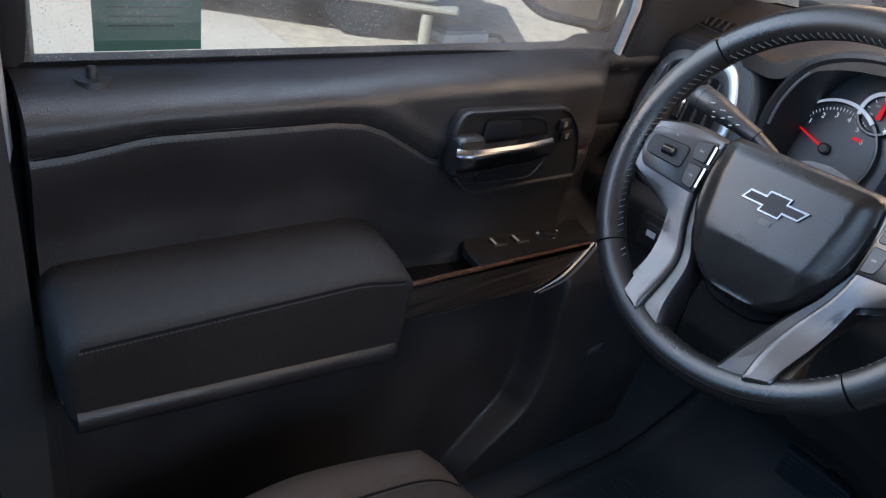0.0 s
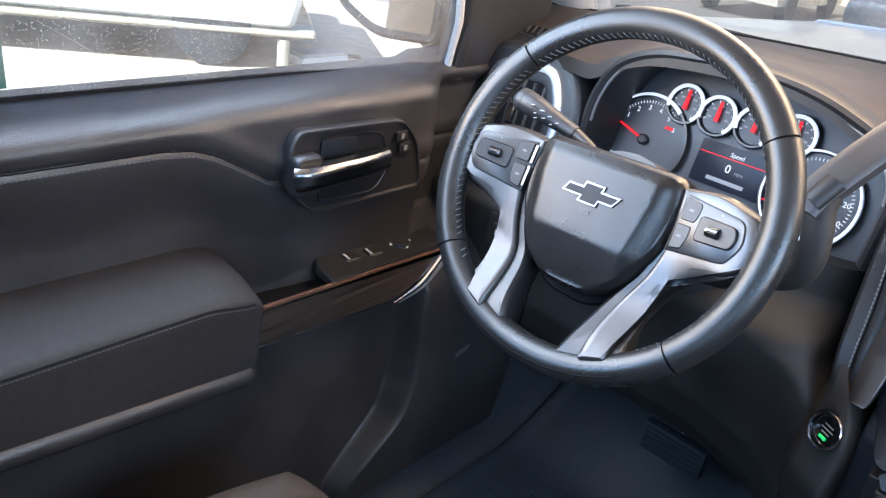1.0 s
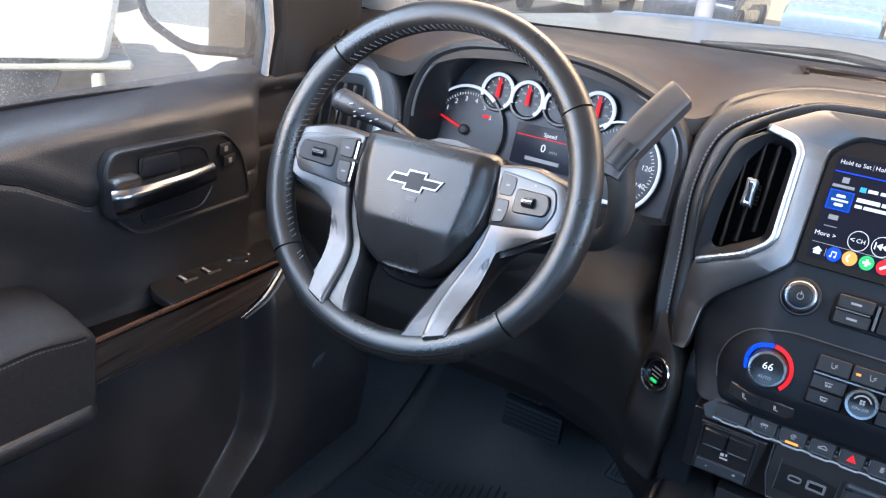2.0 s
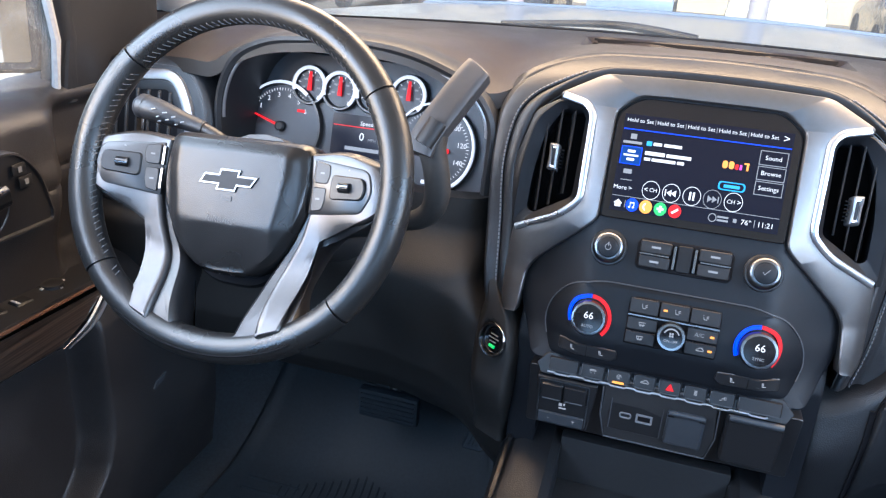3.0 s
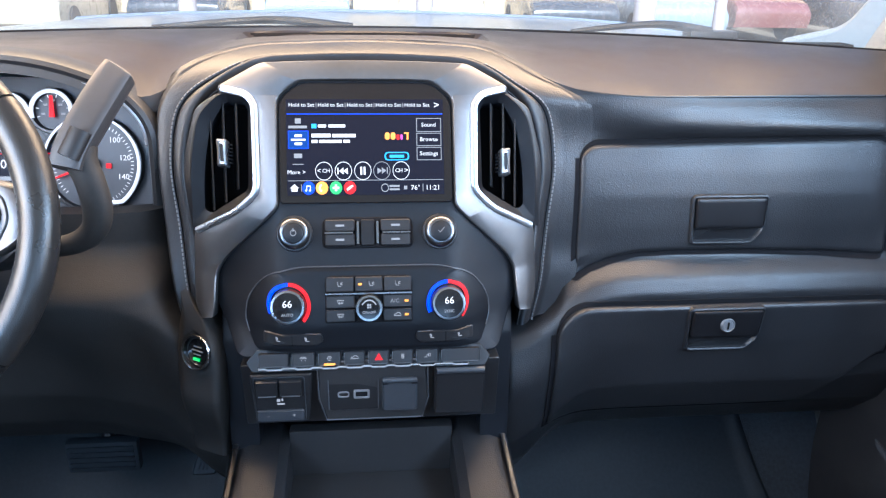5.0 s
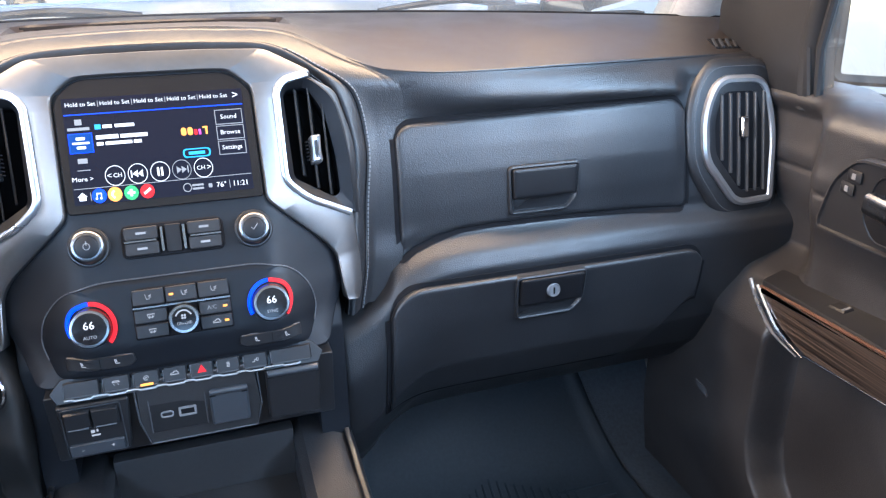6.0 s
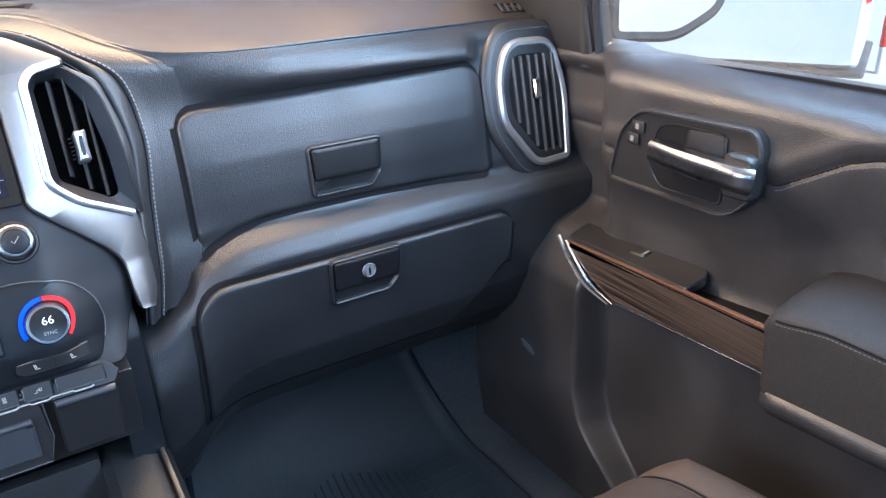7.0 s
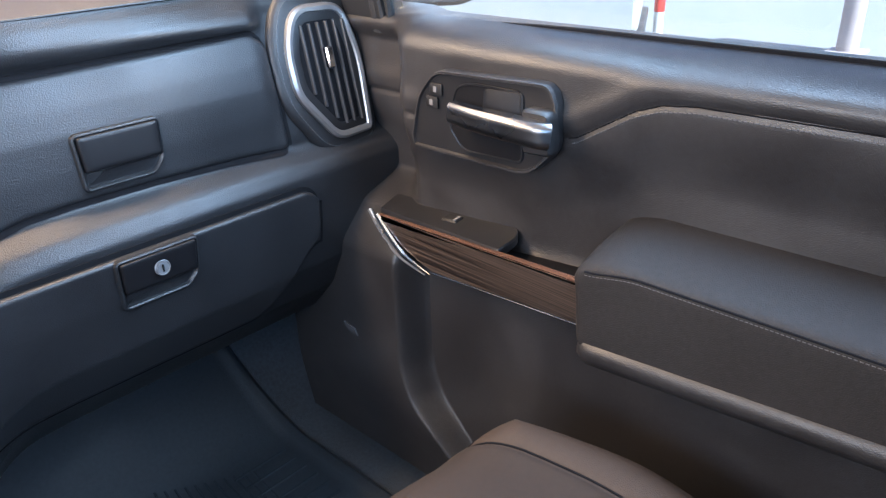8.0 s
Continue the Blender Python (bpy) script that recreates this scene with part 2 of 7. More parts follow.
# ---- mesh tools ----
def sstep(a, b, x):
    t = min(1.0, max(0.0, (x - a) / (b - a)))
    return t * t * (3 - 2 * t)


def lerp(a, b, t):
    return a + (b - a) * t


def interp(x, table):
    """Smooth curve through a short table of (x, value)."""
    n = len(table)
    if x <= table[0][0]:
        return table[0][1]
    for i in range(n - 1):
        (x0, v0), (x1, v1) = table[i], table[i + 1]
        if x <= x1:
            w = x1 - x0
            m0 = (v1 - table[i - 1][1]) / (x1 - table[i - 1][0]) if i else (v1 - v0) / w
            m1 = (table[i + 2][1] - v0) / (table[i + 2][0] - x0) if i + 2 < n else (v1 - v0) / w
            t = (x - x0) / w
            return v0 * (2 * t ** 3 - 3 * t * t + 1) + m0 * w * (t ** 3 - 2 * t * t + t) + v1 * (3 * t * t - 2 * t ** 3) + m1 * w * (t ** 3 - t * t)
    return table[-1][1]


def linear(x, table):
    if x <= table[0][0]:
        return table[0][1]
    for (x0, v0), (x1, v1) in zip(table, table[1:]):
        if x <= x1:
            return lerp(v0, v1, (x - x0) / (x1 - x0))
    return table[-1][1]


def finish(name, bm, material, sharp=38):
    bmesh.ops.recalc_face_normals(bm, faces=bm.faces)
    me = bpy.data.meshes.new(name)
    bm.to_mesh(me)
    bm.free()
    me.shade_smooth()
    me.set_sharp_from_angle(angle=radians(sharp))
    me.materials.append(material)
    return me


def thing(name, label, category, at=(0, 0, 0), group="", kind=""):
    ob = new(name)
    ob.location = at
    ob.empty_display_size = 0.02
    return tagged(ob, label, category, group, kind)


def part(name, bm, material, parent, label="", sharp=38):
    ob = new(name, finish(name, bm, material, sharp))
    if parent is not None:
        ob.parent = parent
        ob.matrix_parent_inverse = Matrix.Translation(-parent.location)
    return tagged(ob, label)


def solo(name, bm, material, label, category, kind="", group="", sharp=38):
    return tagged(new(name, finish(name, bm, material, sharp)), label, category, group, kind)


def area2(poly):
    return sum(a[0] * b[1] - b[0] * a[1] for a, b in zip(poly, poly[1:] + poly[:1]))


def inset(poly, d):
    """The polygon (counter-clockwise) moved inwards by d."""
    out, n = [], len(poly)
    for i in range(n):
        (x0, y0), (x1, y1), (x2, y2) = poly[i - 1], poly[i], poly[(i + 1) % n]
        a, b = Vector((x1 - x0, y1 - y0)), Vector((x2 - x1, y2 - y1))
        if a.length < 1e-9 or b.length < 1e-9:
            out.append((x1, y1))
            continue
        a.normalize(), b.normalize()
        m = Vector((-a.y - b.y, a.x + b.x))
        m = m / max(0.35, m.length_squared / 2) if m.length > 1e-6 else Vector((-a.y, a.x))
        out.append((x1 + m.x * d, y1 + m.y * d))
    return out


def rounded(pts, r=0.005, n=5):
    """A polygon with round corners; a point may carry its own radius."""
    out, k = [], len(pts)
    for i in range(k):
        p, q, s = (Vector(pts[j % k][:2]) for j in (i - 1, i, i + 1))
        rr = pts[i][2] if len(pts[i]) > 2 else r
        a, b = p - q, s - q
        d = min(rr, a.length * 0.48, b.length * 0.48)
        a, b = q + a.normalized() * d, q + b.normalized() * d
        for j in range(n + 1):
            t = j / n
            v = a * (1 - t) ** 2 + q * 2 * t * (1 - t) + b * t * t
            out.append((v.x, v.y))
    return out


def ellipse(cx, cy, rx, ry=None, n=32):
    ry = rx if ry is None else ry
    return [(cx + rx * math.cos(2 * math.pi * i / n), cy + ry * math.sin(2 * math.pi * i / n)) for i in range(n)]


def box2(x0, y0, x1, y1, r=0.003):
    return rounded([(x0, y0), (x1, y0), (x1, y1), (x0, y1)], r, 4)


def dense(poly, step):
    out = []
    for p, q in zip(poly, poly[1:] + poly[:1]):
        k = max(1, int(math.hypot(q[0] - p[0], q[1] - p[1]) / step))
        out += [(lerp(p[0], q[0], i / k), lerp(p[1], q[1], i / k)) for i in range(k)]
    return out


def pillow(poly, profile, fn, fill=0, bm=None):
    """A slab over an outline: profile holds (inset, height) from the foot to the top; fn(u, v, h) gives the place. fill: rings that close a curved top."""
    bm = bm or bmesh.new()
    poly = poly if area2(poly) > 0 else poly[::-1]
    rings = []
    for d, h in profile:
        rings.append([bm.verts.new(fn(u, v, h)) for u, v in (inset(poly, d) if d else poly)])
    top = inset(poly, profile[-1][0]) if profile[-1][0] else poly
    if fill:
        cx, cy = sum(p[0] for p in top) / len(top), sum(p[1] for p in top) / len(top)
        for i in range(1, fill):
            t = i / fill
            rings.append([bm.verts.new(fn(lerp(u, cx, t), lerp(v, cy, t), profile[-1][1])) for u, v in top])
    n = len(poly)
    for a, b in zip(rings, rings[1:]):
        for i in range(n):
            bm.faces.new((a[i], a[(i + 1) % n], b[(i + 1) % n], b[i]))
    if fill:
        c = bm.verts.new(fn(cx, cy, profile[-1][1]))
        for i in range(n):
            bm.faces.new((rings[-1][i], rings[-1][(i + 1) % n], c))
    else:
        bm.faces.new(rings[-1])
    bm.faces.new(rings[0][::-1])
    return bm


def ring(poly, width, profile, fn, bm=None):
    """A frame that follows an outline: profile holds (share of the width from outside, height)."""
    bm = bm or bmesh.new()
    poly = poly if area2(poly) > 0 else poly[::-1]
    rows = [[bm.verts.new(fn(u, v, h)) for u, v in inset(poly, width * s)] for s, h in profile]
    n = len(poly)
    for a, b in zip(rows, rows[1:] + rows[:1]):
        for i in range(n):
            bm.faces.new((a[i], a[(i + 1) % n], b[(i + 1) % n], b[i]))
    return bm


def grid(fn, us, vs, back=None, bm=None):
    """A sheet of fn(u, v); back: where its rear face lies, to give it a body."""
    bm = bm or bmesh.new()
    rows = [[bm.verts.new(fn(u, v)) for u in us] for v in vs]
    for a, b in zip(rows, rows[1:]):
        for i in range(len(us) - 1):
            bm.faces.new((a[i], a[i + 1], b[i + 1], b[i]))
    if back is not None:
        far = [[bm.verts.new(v.co + Vector(back)) for v in r] for r in rows]
        for a, b in zip(far, far[1:]):
            for i in range(len(us) - 1):
                bm.faces.new((a[i], b[i], b[i + 1], a[i + 1]))
        loop = lambda g: g[0] + [r[-1] for r in g[1:-1]] + g[-1][::-1] + [r[0] for r in g[-2:0:-1]]
        edge, rear = loop(rows), loop(far)
        n = len(edge)
        for i in range(n):
            bm.faces.new((edge[i], edge[(i + 1) % n], rear[(i + 1) % n], rear[i]))
    return bm


def span(a, b, n):
    return [lerp(a, b, i / n) for i in range(n + 1)]


def curve(pts, n=8, closed=False):
    """Catmull-Rom through the points."""
    p = [Vector(q) for q in pts]
    k = len(p)
    out = []
    for i in range(k if closed else k - 1):
        a, b, c, d = (p[(i + j) % k] if closed else p[min(k - 1, max(0, i + j))] for j in (-1, 0, 1, 2))
        for s in range(n):
            t = s / n
            out.append(0.5 * (2 * b + (c - a) * t + (2 * a - 5 * b + 4 * c - d) * t * t + (3 * b - a - 3 * c + d) * t ** 3))
    return out if closed else out + [p[-1]]


def tube(path, radius, closed=False, n=10, flat=1.0, up=(0, 0, 1), bm=None, shape=None):
    """A bar along a path; radius a number or a function of the share of its length; flat: height over width; shape(angle) an own section."""
    bm = bm or bmesh.new()
    path = [Vector(p) for p in path]
    k = len(path)
    rows = []
    for i, p in enumerate(path):
        if closed:
            d = path[(i + 1) % k] - path[i - 1]
        else:
            d = path[min(k - 1, i + 1)] - path[max(0, i - 1)]
        d.normalize()
        side = d.cross(Vector(up))
        side = side.normalized() if side.length > 1e-5 else Vector((1, 0, 0))
        top = side.cross(d).normalized()
        r = radius(i / max(1, k - 1)) if callable(radius) else radius
        row = []
        for j in range(n):
            w = 2 * math.pi * j / n
            q = shape(w) if shape else 1.0
            row.append(bm.verts.new(p + side * math.cos(w) * r * q + top * math.sin(w) * r * flat * q))
        rows.append(row)
    pairs = list(zip(rows, rows[1:])) + ([(rows[-1], rows[0])] if closed else [])
    for a, b in pairs:
        for j in range(n):
            bm.faces.new((a[j], a[(j + 1) % n], b[(j + 1) % n], b[j]))
    if not closed:
        bm.faces.new(rows[0][::-1]), bm.faces.new(rows[-1])
    return bm


def block(x0, y0, z0, x1, y1, z1, bevel=0.0, bm=None):
    bm = bm or bmesh.new()
    own = bmesh.new()
    bmesh.ops.create_cube(own, size=1, matrix=Matrix.LocRotScale(((x0 + x1) / 2, (y0 + y1) / 2, (z0 + z1) / 2), None, (abs(x1 - x0), abs(y1 - y0), abs(z1 - z0))))
    if bevel:
        bmesh.ops.bevel(own, geom=own.edges[:], offset=bevel, segments=2, affect="EDGES", profile=0.6)
    made = {v: bm.verts.new(v.co) for v in own.verts}
    for f in own.faces:
        bm.faces.new([made[v] for v in f.verts])
    own.free()
    return bm


def stitches(path, size=0.0008, step=0.0055, lift=(0, 0, 0), bm=None):
    """A row of thread stitches along a path."""
    bm = bm or bmesh.new()
    path = [Vector(p) + Vector(lift) for p in path]
    gone, due = 0.0, 0.0
    for p, q in zip(path, path[1:]):
        d = q - p
        if d.length < 1e-9:
            continue
        u = d.normalized()
        while due <= gone + d.length:
            c = p + u * (due - gone)
            tube([c - u * step * 0.34, c + u * step * 0.34], size, n=5, up=(0.3, 0.5, 0.8), bm=bm)
            due += step
        gone += d.length
    return bm


def revolve(profile, axis, at, n=32, bm=None):
    """A turned body: profile of (radius, height along the axis)."""
    bm = bm or bmesh.new()
    q = Vector(axis).to_track_quat("Z", "Y").to_matrix()
    at = Vector(at)
    rows = [[bm.verts.new(at + q @ Vector((r * math.cos(2 * math.pi * i / n), r * math.sin(2 * math.pi * i / n), h))) for i in range(n)] for r, h in profile]
    for a, b in zip(rows, rows[1:]):
        for i in range(n):
            bm.faces.new((a[i], a[(i + 1) % n], b[(i + 1) % n], b[i]))
    bm.faces.new(rows[0][::-1]), bm.faces.new(rows[-1])
    return bm


def text(name, body, size, m, material, parent, align="CENTER"):
    c = bpy.data.curves.new(name, "FONT")
    c.body, c.size, c.align_x, c.align_y, c.extrude = body, size, align, "CENTER", 0.00005
    c.resolution_u = 2
    tmp = new(name, c)
    me = bpy.data.meshes.new_from_object(tmp.evaluated_get(bpy.context.evaluated_depsgraph_get()))
    bpy.data.objects.remove(tmp)
    bpy.data.curves.remove(c)
    me.transform(m)
    me.materials.clear()
    me.materials.append(material)
    ob = new(name, me)
    ob.parent = parent
    ob.matrix_parent_inverse = Matrix.Translation(-parent.location)
    return ob

# ---- the cab's shell ----
def shell():
    solo("floor", grid(lambda u, v: Vector((u, v, 0.05 + 0.30 * sstep(1.02, 1.40, v) ** 1.3)), span(-0.86, 0.86, 30), span(-1.3, 1.42, 50), back=(0, 0, -0.04)), CARPET, "black carpeted cab floor rising to the firewall", "floor", "structure")
    solo("wall_firewall", block(-0.9, 1.40, 0.0, 0.9, 1.44, 0.86), GAP, "black firewall under the dashboard", "wall", "structure")
    solo("ceiling", grid(lambda u, v: Vector((u, v, 1.36 - 0.05 * (u / 0.7) ** 2 - 0.03 * sstep(0.4, 0.72, v))), span(-0.70, 0.70, 16), span(-1.25, 0.72, 20), back=(0, 0, 0.03)), HEADLINE, "beige cloth headliner", "ceiling", "structure")
    # rear wall with its wide window
    bm = block(-0.86, -1.29, 0.0, 0.86, -1.25, 0.84)
    block(-0.86, -1.29, 1.24, 0.86, -1.25, 1.40, bm=bm)
    block(-0.86, -1.29, 0.84, -0.70, -1.25, 1.24, bm=bm)
    block(0.70, -1.29, 0.84, 0.86, -1.25, 1.24, bm=bm)
    solo("wall_back", bm, HARD, "dark trimmed rear wall of the cab with a window opening", "wall", "structure")
    for s, side in ((-1, "left"), (1, "right")):
        bm = block(s * 0.83, -1.25, 0.0, s * 0.88, -0.10, 0.80)
        block(s * 0.80, -1.25, 0.80, s * 0.86, -1.05, 1.28, bm=bm)
        solo("wall_rear_" + side, bm, HARD, "dark rear side wall of the cab below the window", "wall", "structure")
        # roof rail over the doors
        solo("trim_rail_" + side, tube(curve([(s * 0.70, -1.25, 1.31), (s * 0.70, -0.3, 1.33), (s * 0.69, 0.45, 1.33), (s * 0.66, 0.74, 1.31)]), 0.045, n=10), PILLAR, "grey roof rail trim above the doors", "trim", "structure")
        # pillar behind the front door, with its lower cover
        post = curve([(s * 0.850, 0.055, 0.05), (s * 0.850, 0.055, 0.45), (s * 0.850, 0.060, 0.70), (s * 0.842, 0.065, 0.86), (s * 0.79, 0.05, 1.10), (s * 0.70, 0.02, 1.32)])
        solo("trim_pillar_" + side, tube(post, 0.065, n=16, flat=0.62, up=(0, 1, 0)), HARD, "dark plastic trim of the pillar behind the front door", "trim", "structure")
        solo("trim_pillar_back_" + side, block(s * 0.852, -0.12, 0.05, s * 0.89, 0.118, 0.82), GAP, "dark body behind the pillar trim", "trim", "structure")
        # windshield pillar
        solo("trim_front_pillar_" + side, tube(curve([(s * 0.860, 1.27, 0.80), (s * 0.840, 1.17, 0.89), (s * 0.78, 0.97, 1.08), (s * 0.69, 0.73, 1.32)]), 0.055, n=14, flat=0.8), PILLAR, "light grey trim of the windshield pillar", "trim", "structure")


shell()


# ---- dashboard ----
FRONT_Z = [(-0.88, 0.830), (-0.72, 0.838), (-0.685, 0.840), (-0.648, 0.840), (-0.617, 0.858), (-0.56, 0.880), (-0.45, 0.890), (-0.36, 0.883), (-0.29, 0.856), (-0.255, 0.840), (-0.20, 0.868), (-0.15, 0.892),
           (0, 0.903), (0.15, 0.895), (0.20, 0.8715), (0.25, 0.8525), (0.30, 0.8450), (0.36, 0.8415), (0.50, 0.841), (0.735, 0.838), (0.88, 0.830)]
FRONT_Y = [(-0.88, 1.02), (-0.72, 0.965), (-0.66, 0.952), (-0.30, 0.952), (-0.25, 0.966), (-0.15, 1.0), (0, 1.003), (0.15, 1.0), (0.25, 0.964), (0.32, 0.955), (0.50, 0.962), (0.735, 0.985), (0.88, 1.02)]


def dash_back(x):
    return 1.335 - 0.22 * (x / 0.85) ** 2


def dash_top(x, t):
    yf, zf, yb = interp(x, FRONT_Y), interp(x, FRONT_Z), dash_back(x)
    zb = 0.889 - 0.012 * (x / 0.85) ** 2
    y = lerp(yf, yb, t)
    z = lerp(zf, zb, 1 - (1 - t) ** 1.7)
    z -= 0.012 * sstep(0.93, 1.0, t)
    # shallow well of the centre loudspeaker
    z -= 0.012 * sstep(0.178, 0.166, abs(x)) * sstep(1.150, 1.158, y) * sstep(1.245, 1.237, y)
    return Vector((x, y, z))


FACE = [(0.28, 1.10), (0.34, 1.00), (0.40, 0.945), (0.46, 0.915), (0.53, 0.903), (0.575, 0.899), (0.600, 0.898), (0.618, 0.908), (0.638, 0.936), (0.68, 0.938), (0.72, 0.9415), (0.75, 0.948), (0.780, 0.957), (0.787, 0.9595), (0.792, 0.957), (0.797, 0.9485), (0.804, 0.9445), (0.813, 0.9440), (0.828, 0.9475), (0.842, 0.955)]
BAND = [(0.56, 0.920), (0.62, 0.929), (0.65, 0.936), (0.68, 0.9385), (0.72, 0.9425), (0.75, 0.948), (0.78, 0.956), (0.80, 0.9580), (0.842, 0.9560)]
SHELF_DROP = [(0.15, 0.082), (0.19, 0.073), (0.213, 0.063), (0.226, 0.054), (0.26, 0.023), (0.30, 0.005), (0.35, 0.0)]


def face(x, z, h=0.0):
    """The dashboard's front on the passenger side; h stands out of it."""
    # the shelf above the lower glovebox sinks towards the centre
    zs = z + interp(abs(x), SHELF_DROP) * sstep(0.72, 0.66, z)
    y = sum(linear(zs + k, FACE) for k in (-0.003, 0, 0.003)) / 3
    y += (interp(abs(x), [(0.25, 0.962), (0.32, 0.952), (0.50, 0.962), (0.735, 0.985), (0.88, 1.02)]) - 0.955) * sstep(0.79, 0.842, z)
    # the padded roll dies away towards the centre arch
    flat = lerp(0.961, interp(abs(x), FRONT_Y), sstep(0.79, 0.842, z)) - 0.004 * math.sin(math.pi * min(1, max(0, (z - 0.79) / 0.052)))
    y = lerp(y, flat, sstep(0.40, 0.262, abs(x)) * sstep(0.784, 0.800, z))
    if zs > 0.642:
        y = lerp(y, lerp(interp(z, BAND), y, sstep(0.826, 0.842, z)), sstep(0.305, 0.272, abs(x)) * sstep(0.642, 0.66, zs))
    y = lerp(y, 0.9525 + 0.22 * (z - 0.74), sstep(0.664, 0.700, abs(x)) * sstep(0.612, 0.655, z) * sstep(0.842, 0.806, z))
    y += 0.05 * sstep(0.250, 0.240, abs(x)) * sstep(0.612, 0.642, zs)
    y -= 0.022 * sstep(0.30, 0.18, abs(x)) * sstep(0.62, 0.54, zs)
    y += 0.06 * sstep(0.186, 0.158, abs(x)) ** 2
    return Vector((x, y - h, z + 0.15 * h))


def knee(x, z, h=0.0):
    """The driver's lower panel."""
    v = face(x, min(z, 0.60), 0)
    y = v.y + 0.055 * sstep(0.60, 0.66, z)
    y += 0.02 * sstep(-0.30, -0.40, x) * sstep(0.62, 0.5, z)
    return Vector((x, y - h, z))


dash = thing("dashboard", "black soft-touch dashboard with stitched seams and brown top", "dashboard", (0, 1.0, 0.36))
top = part("top_pad", grid(dash_top, span(-0.88, 0.88, 176), span(0, 1, 44), back=(0, 0, -0.02)), TOP, dash, "soft dark brown dash top")
part("lower_fascia", grid(lambda x, t: face(x, lerp(0.28, min(0.858, max(0.838, interp(x, FRONT_Z))), t)), span(0.158, 0.875, 170), span(0, 1, 170), back=(0, 0.03, 0)), SOFT, dash)
part("knee_panel", grid(lambda x, z: knee(x, z), span(-0.875, -0.135, 120), span(0.28, 0.70, 70), back=(0, 0.03, 0)), KNEE, dash, "black knee panel under the steering wheel")
part("corner_fascia", grid(lambda x, z: face(x, z), span(-0.875, -0.688, 40), span(0.66, 0.842, 60), back=(0, 0.03, 0)), SOFT, dash)

part("inner_body", block(-0.87, 1.10, 0.36, 0.87, 1.20, 0.825), GAP, dash)
part("side_filler", block(-0.70, 1.0, 0.66, -0.66, 1.10, 0.84), GAP, dash)

# padded arch round the centre stack
inner_side = [(0.188, 0.888, 0.565), (0.196, 0.898, 0.62), (0.202, 0.920, 0.69), (0.210, 0.934, 0.76), (0.194, 0.946, 0.825), (0.168, 0.951, 0.856), (0.122, 0.953, 0.882), (0.06, 0.953, 0.888)]
outer_passenger = [(0.250, 0.901, 0.565), (0.266, 0.907, 0.62), (0.274, 0.9355, 0.69), (0.279, 0.9565, 0.775), (0.272, 0.962, 0.836), (0.212, 0.978, 0.8665), (0.148, 1.0, 0.895), (0.07, 1.003, 0.901)]
outer_driver = [(0.226, 0.892, 0.565), (0.238, 0.900, 0.62), (0.247, 0.928, 0.69), (0.251, 0.947, 0.775), (0.246, 0.958, 0.832), (0.214, 0.974, 0.872), (0.148, 1.0, 0.895), (0.07, 1.003, 0.901)]


def both(right, left, mid):
    return right + [mid] + [(-x, y, z) for x, y, z in left[::-1]]


arch_in, arch_out = curve(both(inner_side, inner_side, (0, 0.953, 0.889)), 10), curve(both(outer_passenger, outer_driver, (0, 1.004, 0.903)), 10)


def arch(i, t, lift=0.0):
    """The padded band round the centre stack: t from the vents' edge to the dashboard."""
    p = arch_in[i].lerp(arch_out[i], t)
    topness = sstep(0.82, 0.88, p.z)
    n = Vector((0, lerp(-1, -0.55, topness), lerp(0.15, 0.83, topness)))
    seam = lerp(0.29 if p.x > 0 else 0.42, 0.20, topness)
    dent = 0.0022 * math.exp(-((t - seam) / 0.028) ** 2) + 0.0018 * math.exp(-((t - 0.85) / 0.03) ** 2) * topness
    dent += 0.006 * (1 - min(1.0, max(0.0, t / 0.13))) ** 2.2
    puff = 0.0030 * math.sin(math.pi * min(1, max(0, t / seam))) if t < seam else 0.0015 * math.sin(math.pi * min(1, max(0, (t - seam) / (1 - seam))))
    q = p + n * (puff - dent + lift)
    if p.x > 0:
        flush = interp(q.z, BAND) - 0.0012 - lift + dent - 0.0020 * sstep(0.9, 0.4, t)
        q.y = lerp(q.y, flush, sstep(0.0, 0.55, t) * sstep(0.850, 0.826, p.z))
    else:
        q.y += 0.045 * max(0.0, (t - 0.78) / 0.25) ** 2.4 * sstep(0.872, 0.845, p.z)
    return q


n_arch = len(arch_in)
part("stack_surround", grid(lambda i, t: arch(int(i), t), range(n_arch), [-0.02] + span(0, 1, 60) + [1.03], back=(0, 0.02, -0.006)), SOFT, dash, "soft black padded band with sewn seams")
seam_side = lambda i: lerp(0.345 if arch_in[i].x > 0 else 0.48, 0.25, sstep(0.82, 0.88, arch_in[i].z))
part("seam_stitching", stitches([arch(i, seam_side(i), 0.0006) for i in range(n_arch) if arch_in[i].z < 0.876], 0.0010, 0.0052), STITCH, dash)
part("seam_line", tube([arch(i, lerp(0.29 if arch_in[i].x > 0 else 0.42, 0.20, sstep(0.82, 0.88, arch_in[i].z)), 0.0004) for i in range(n_arch)], 0.0009, n=5), GAP, dash)


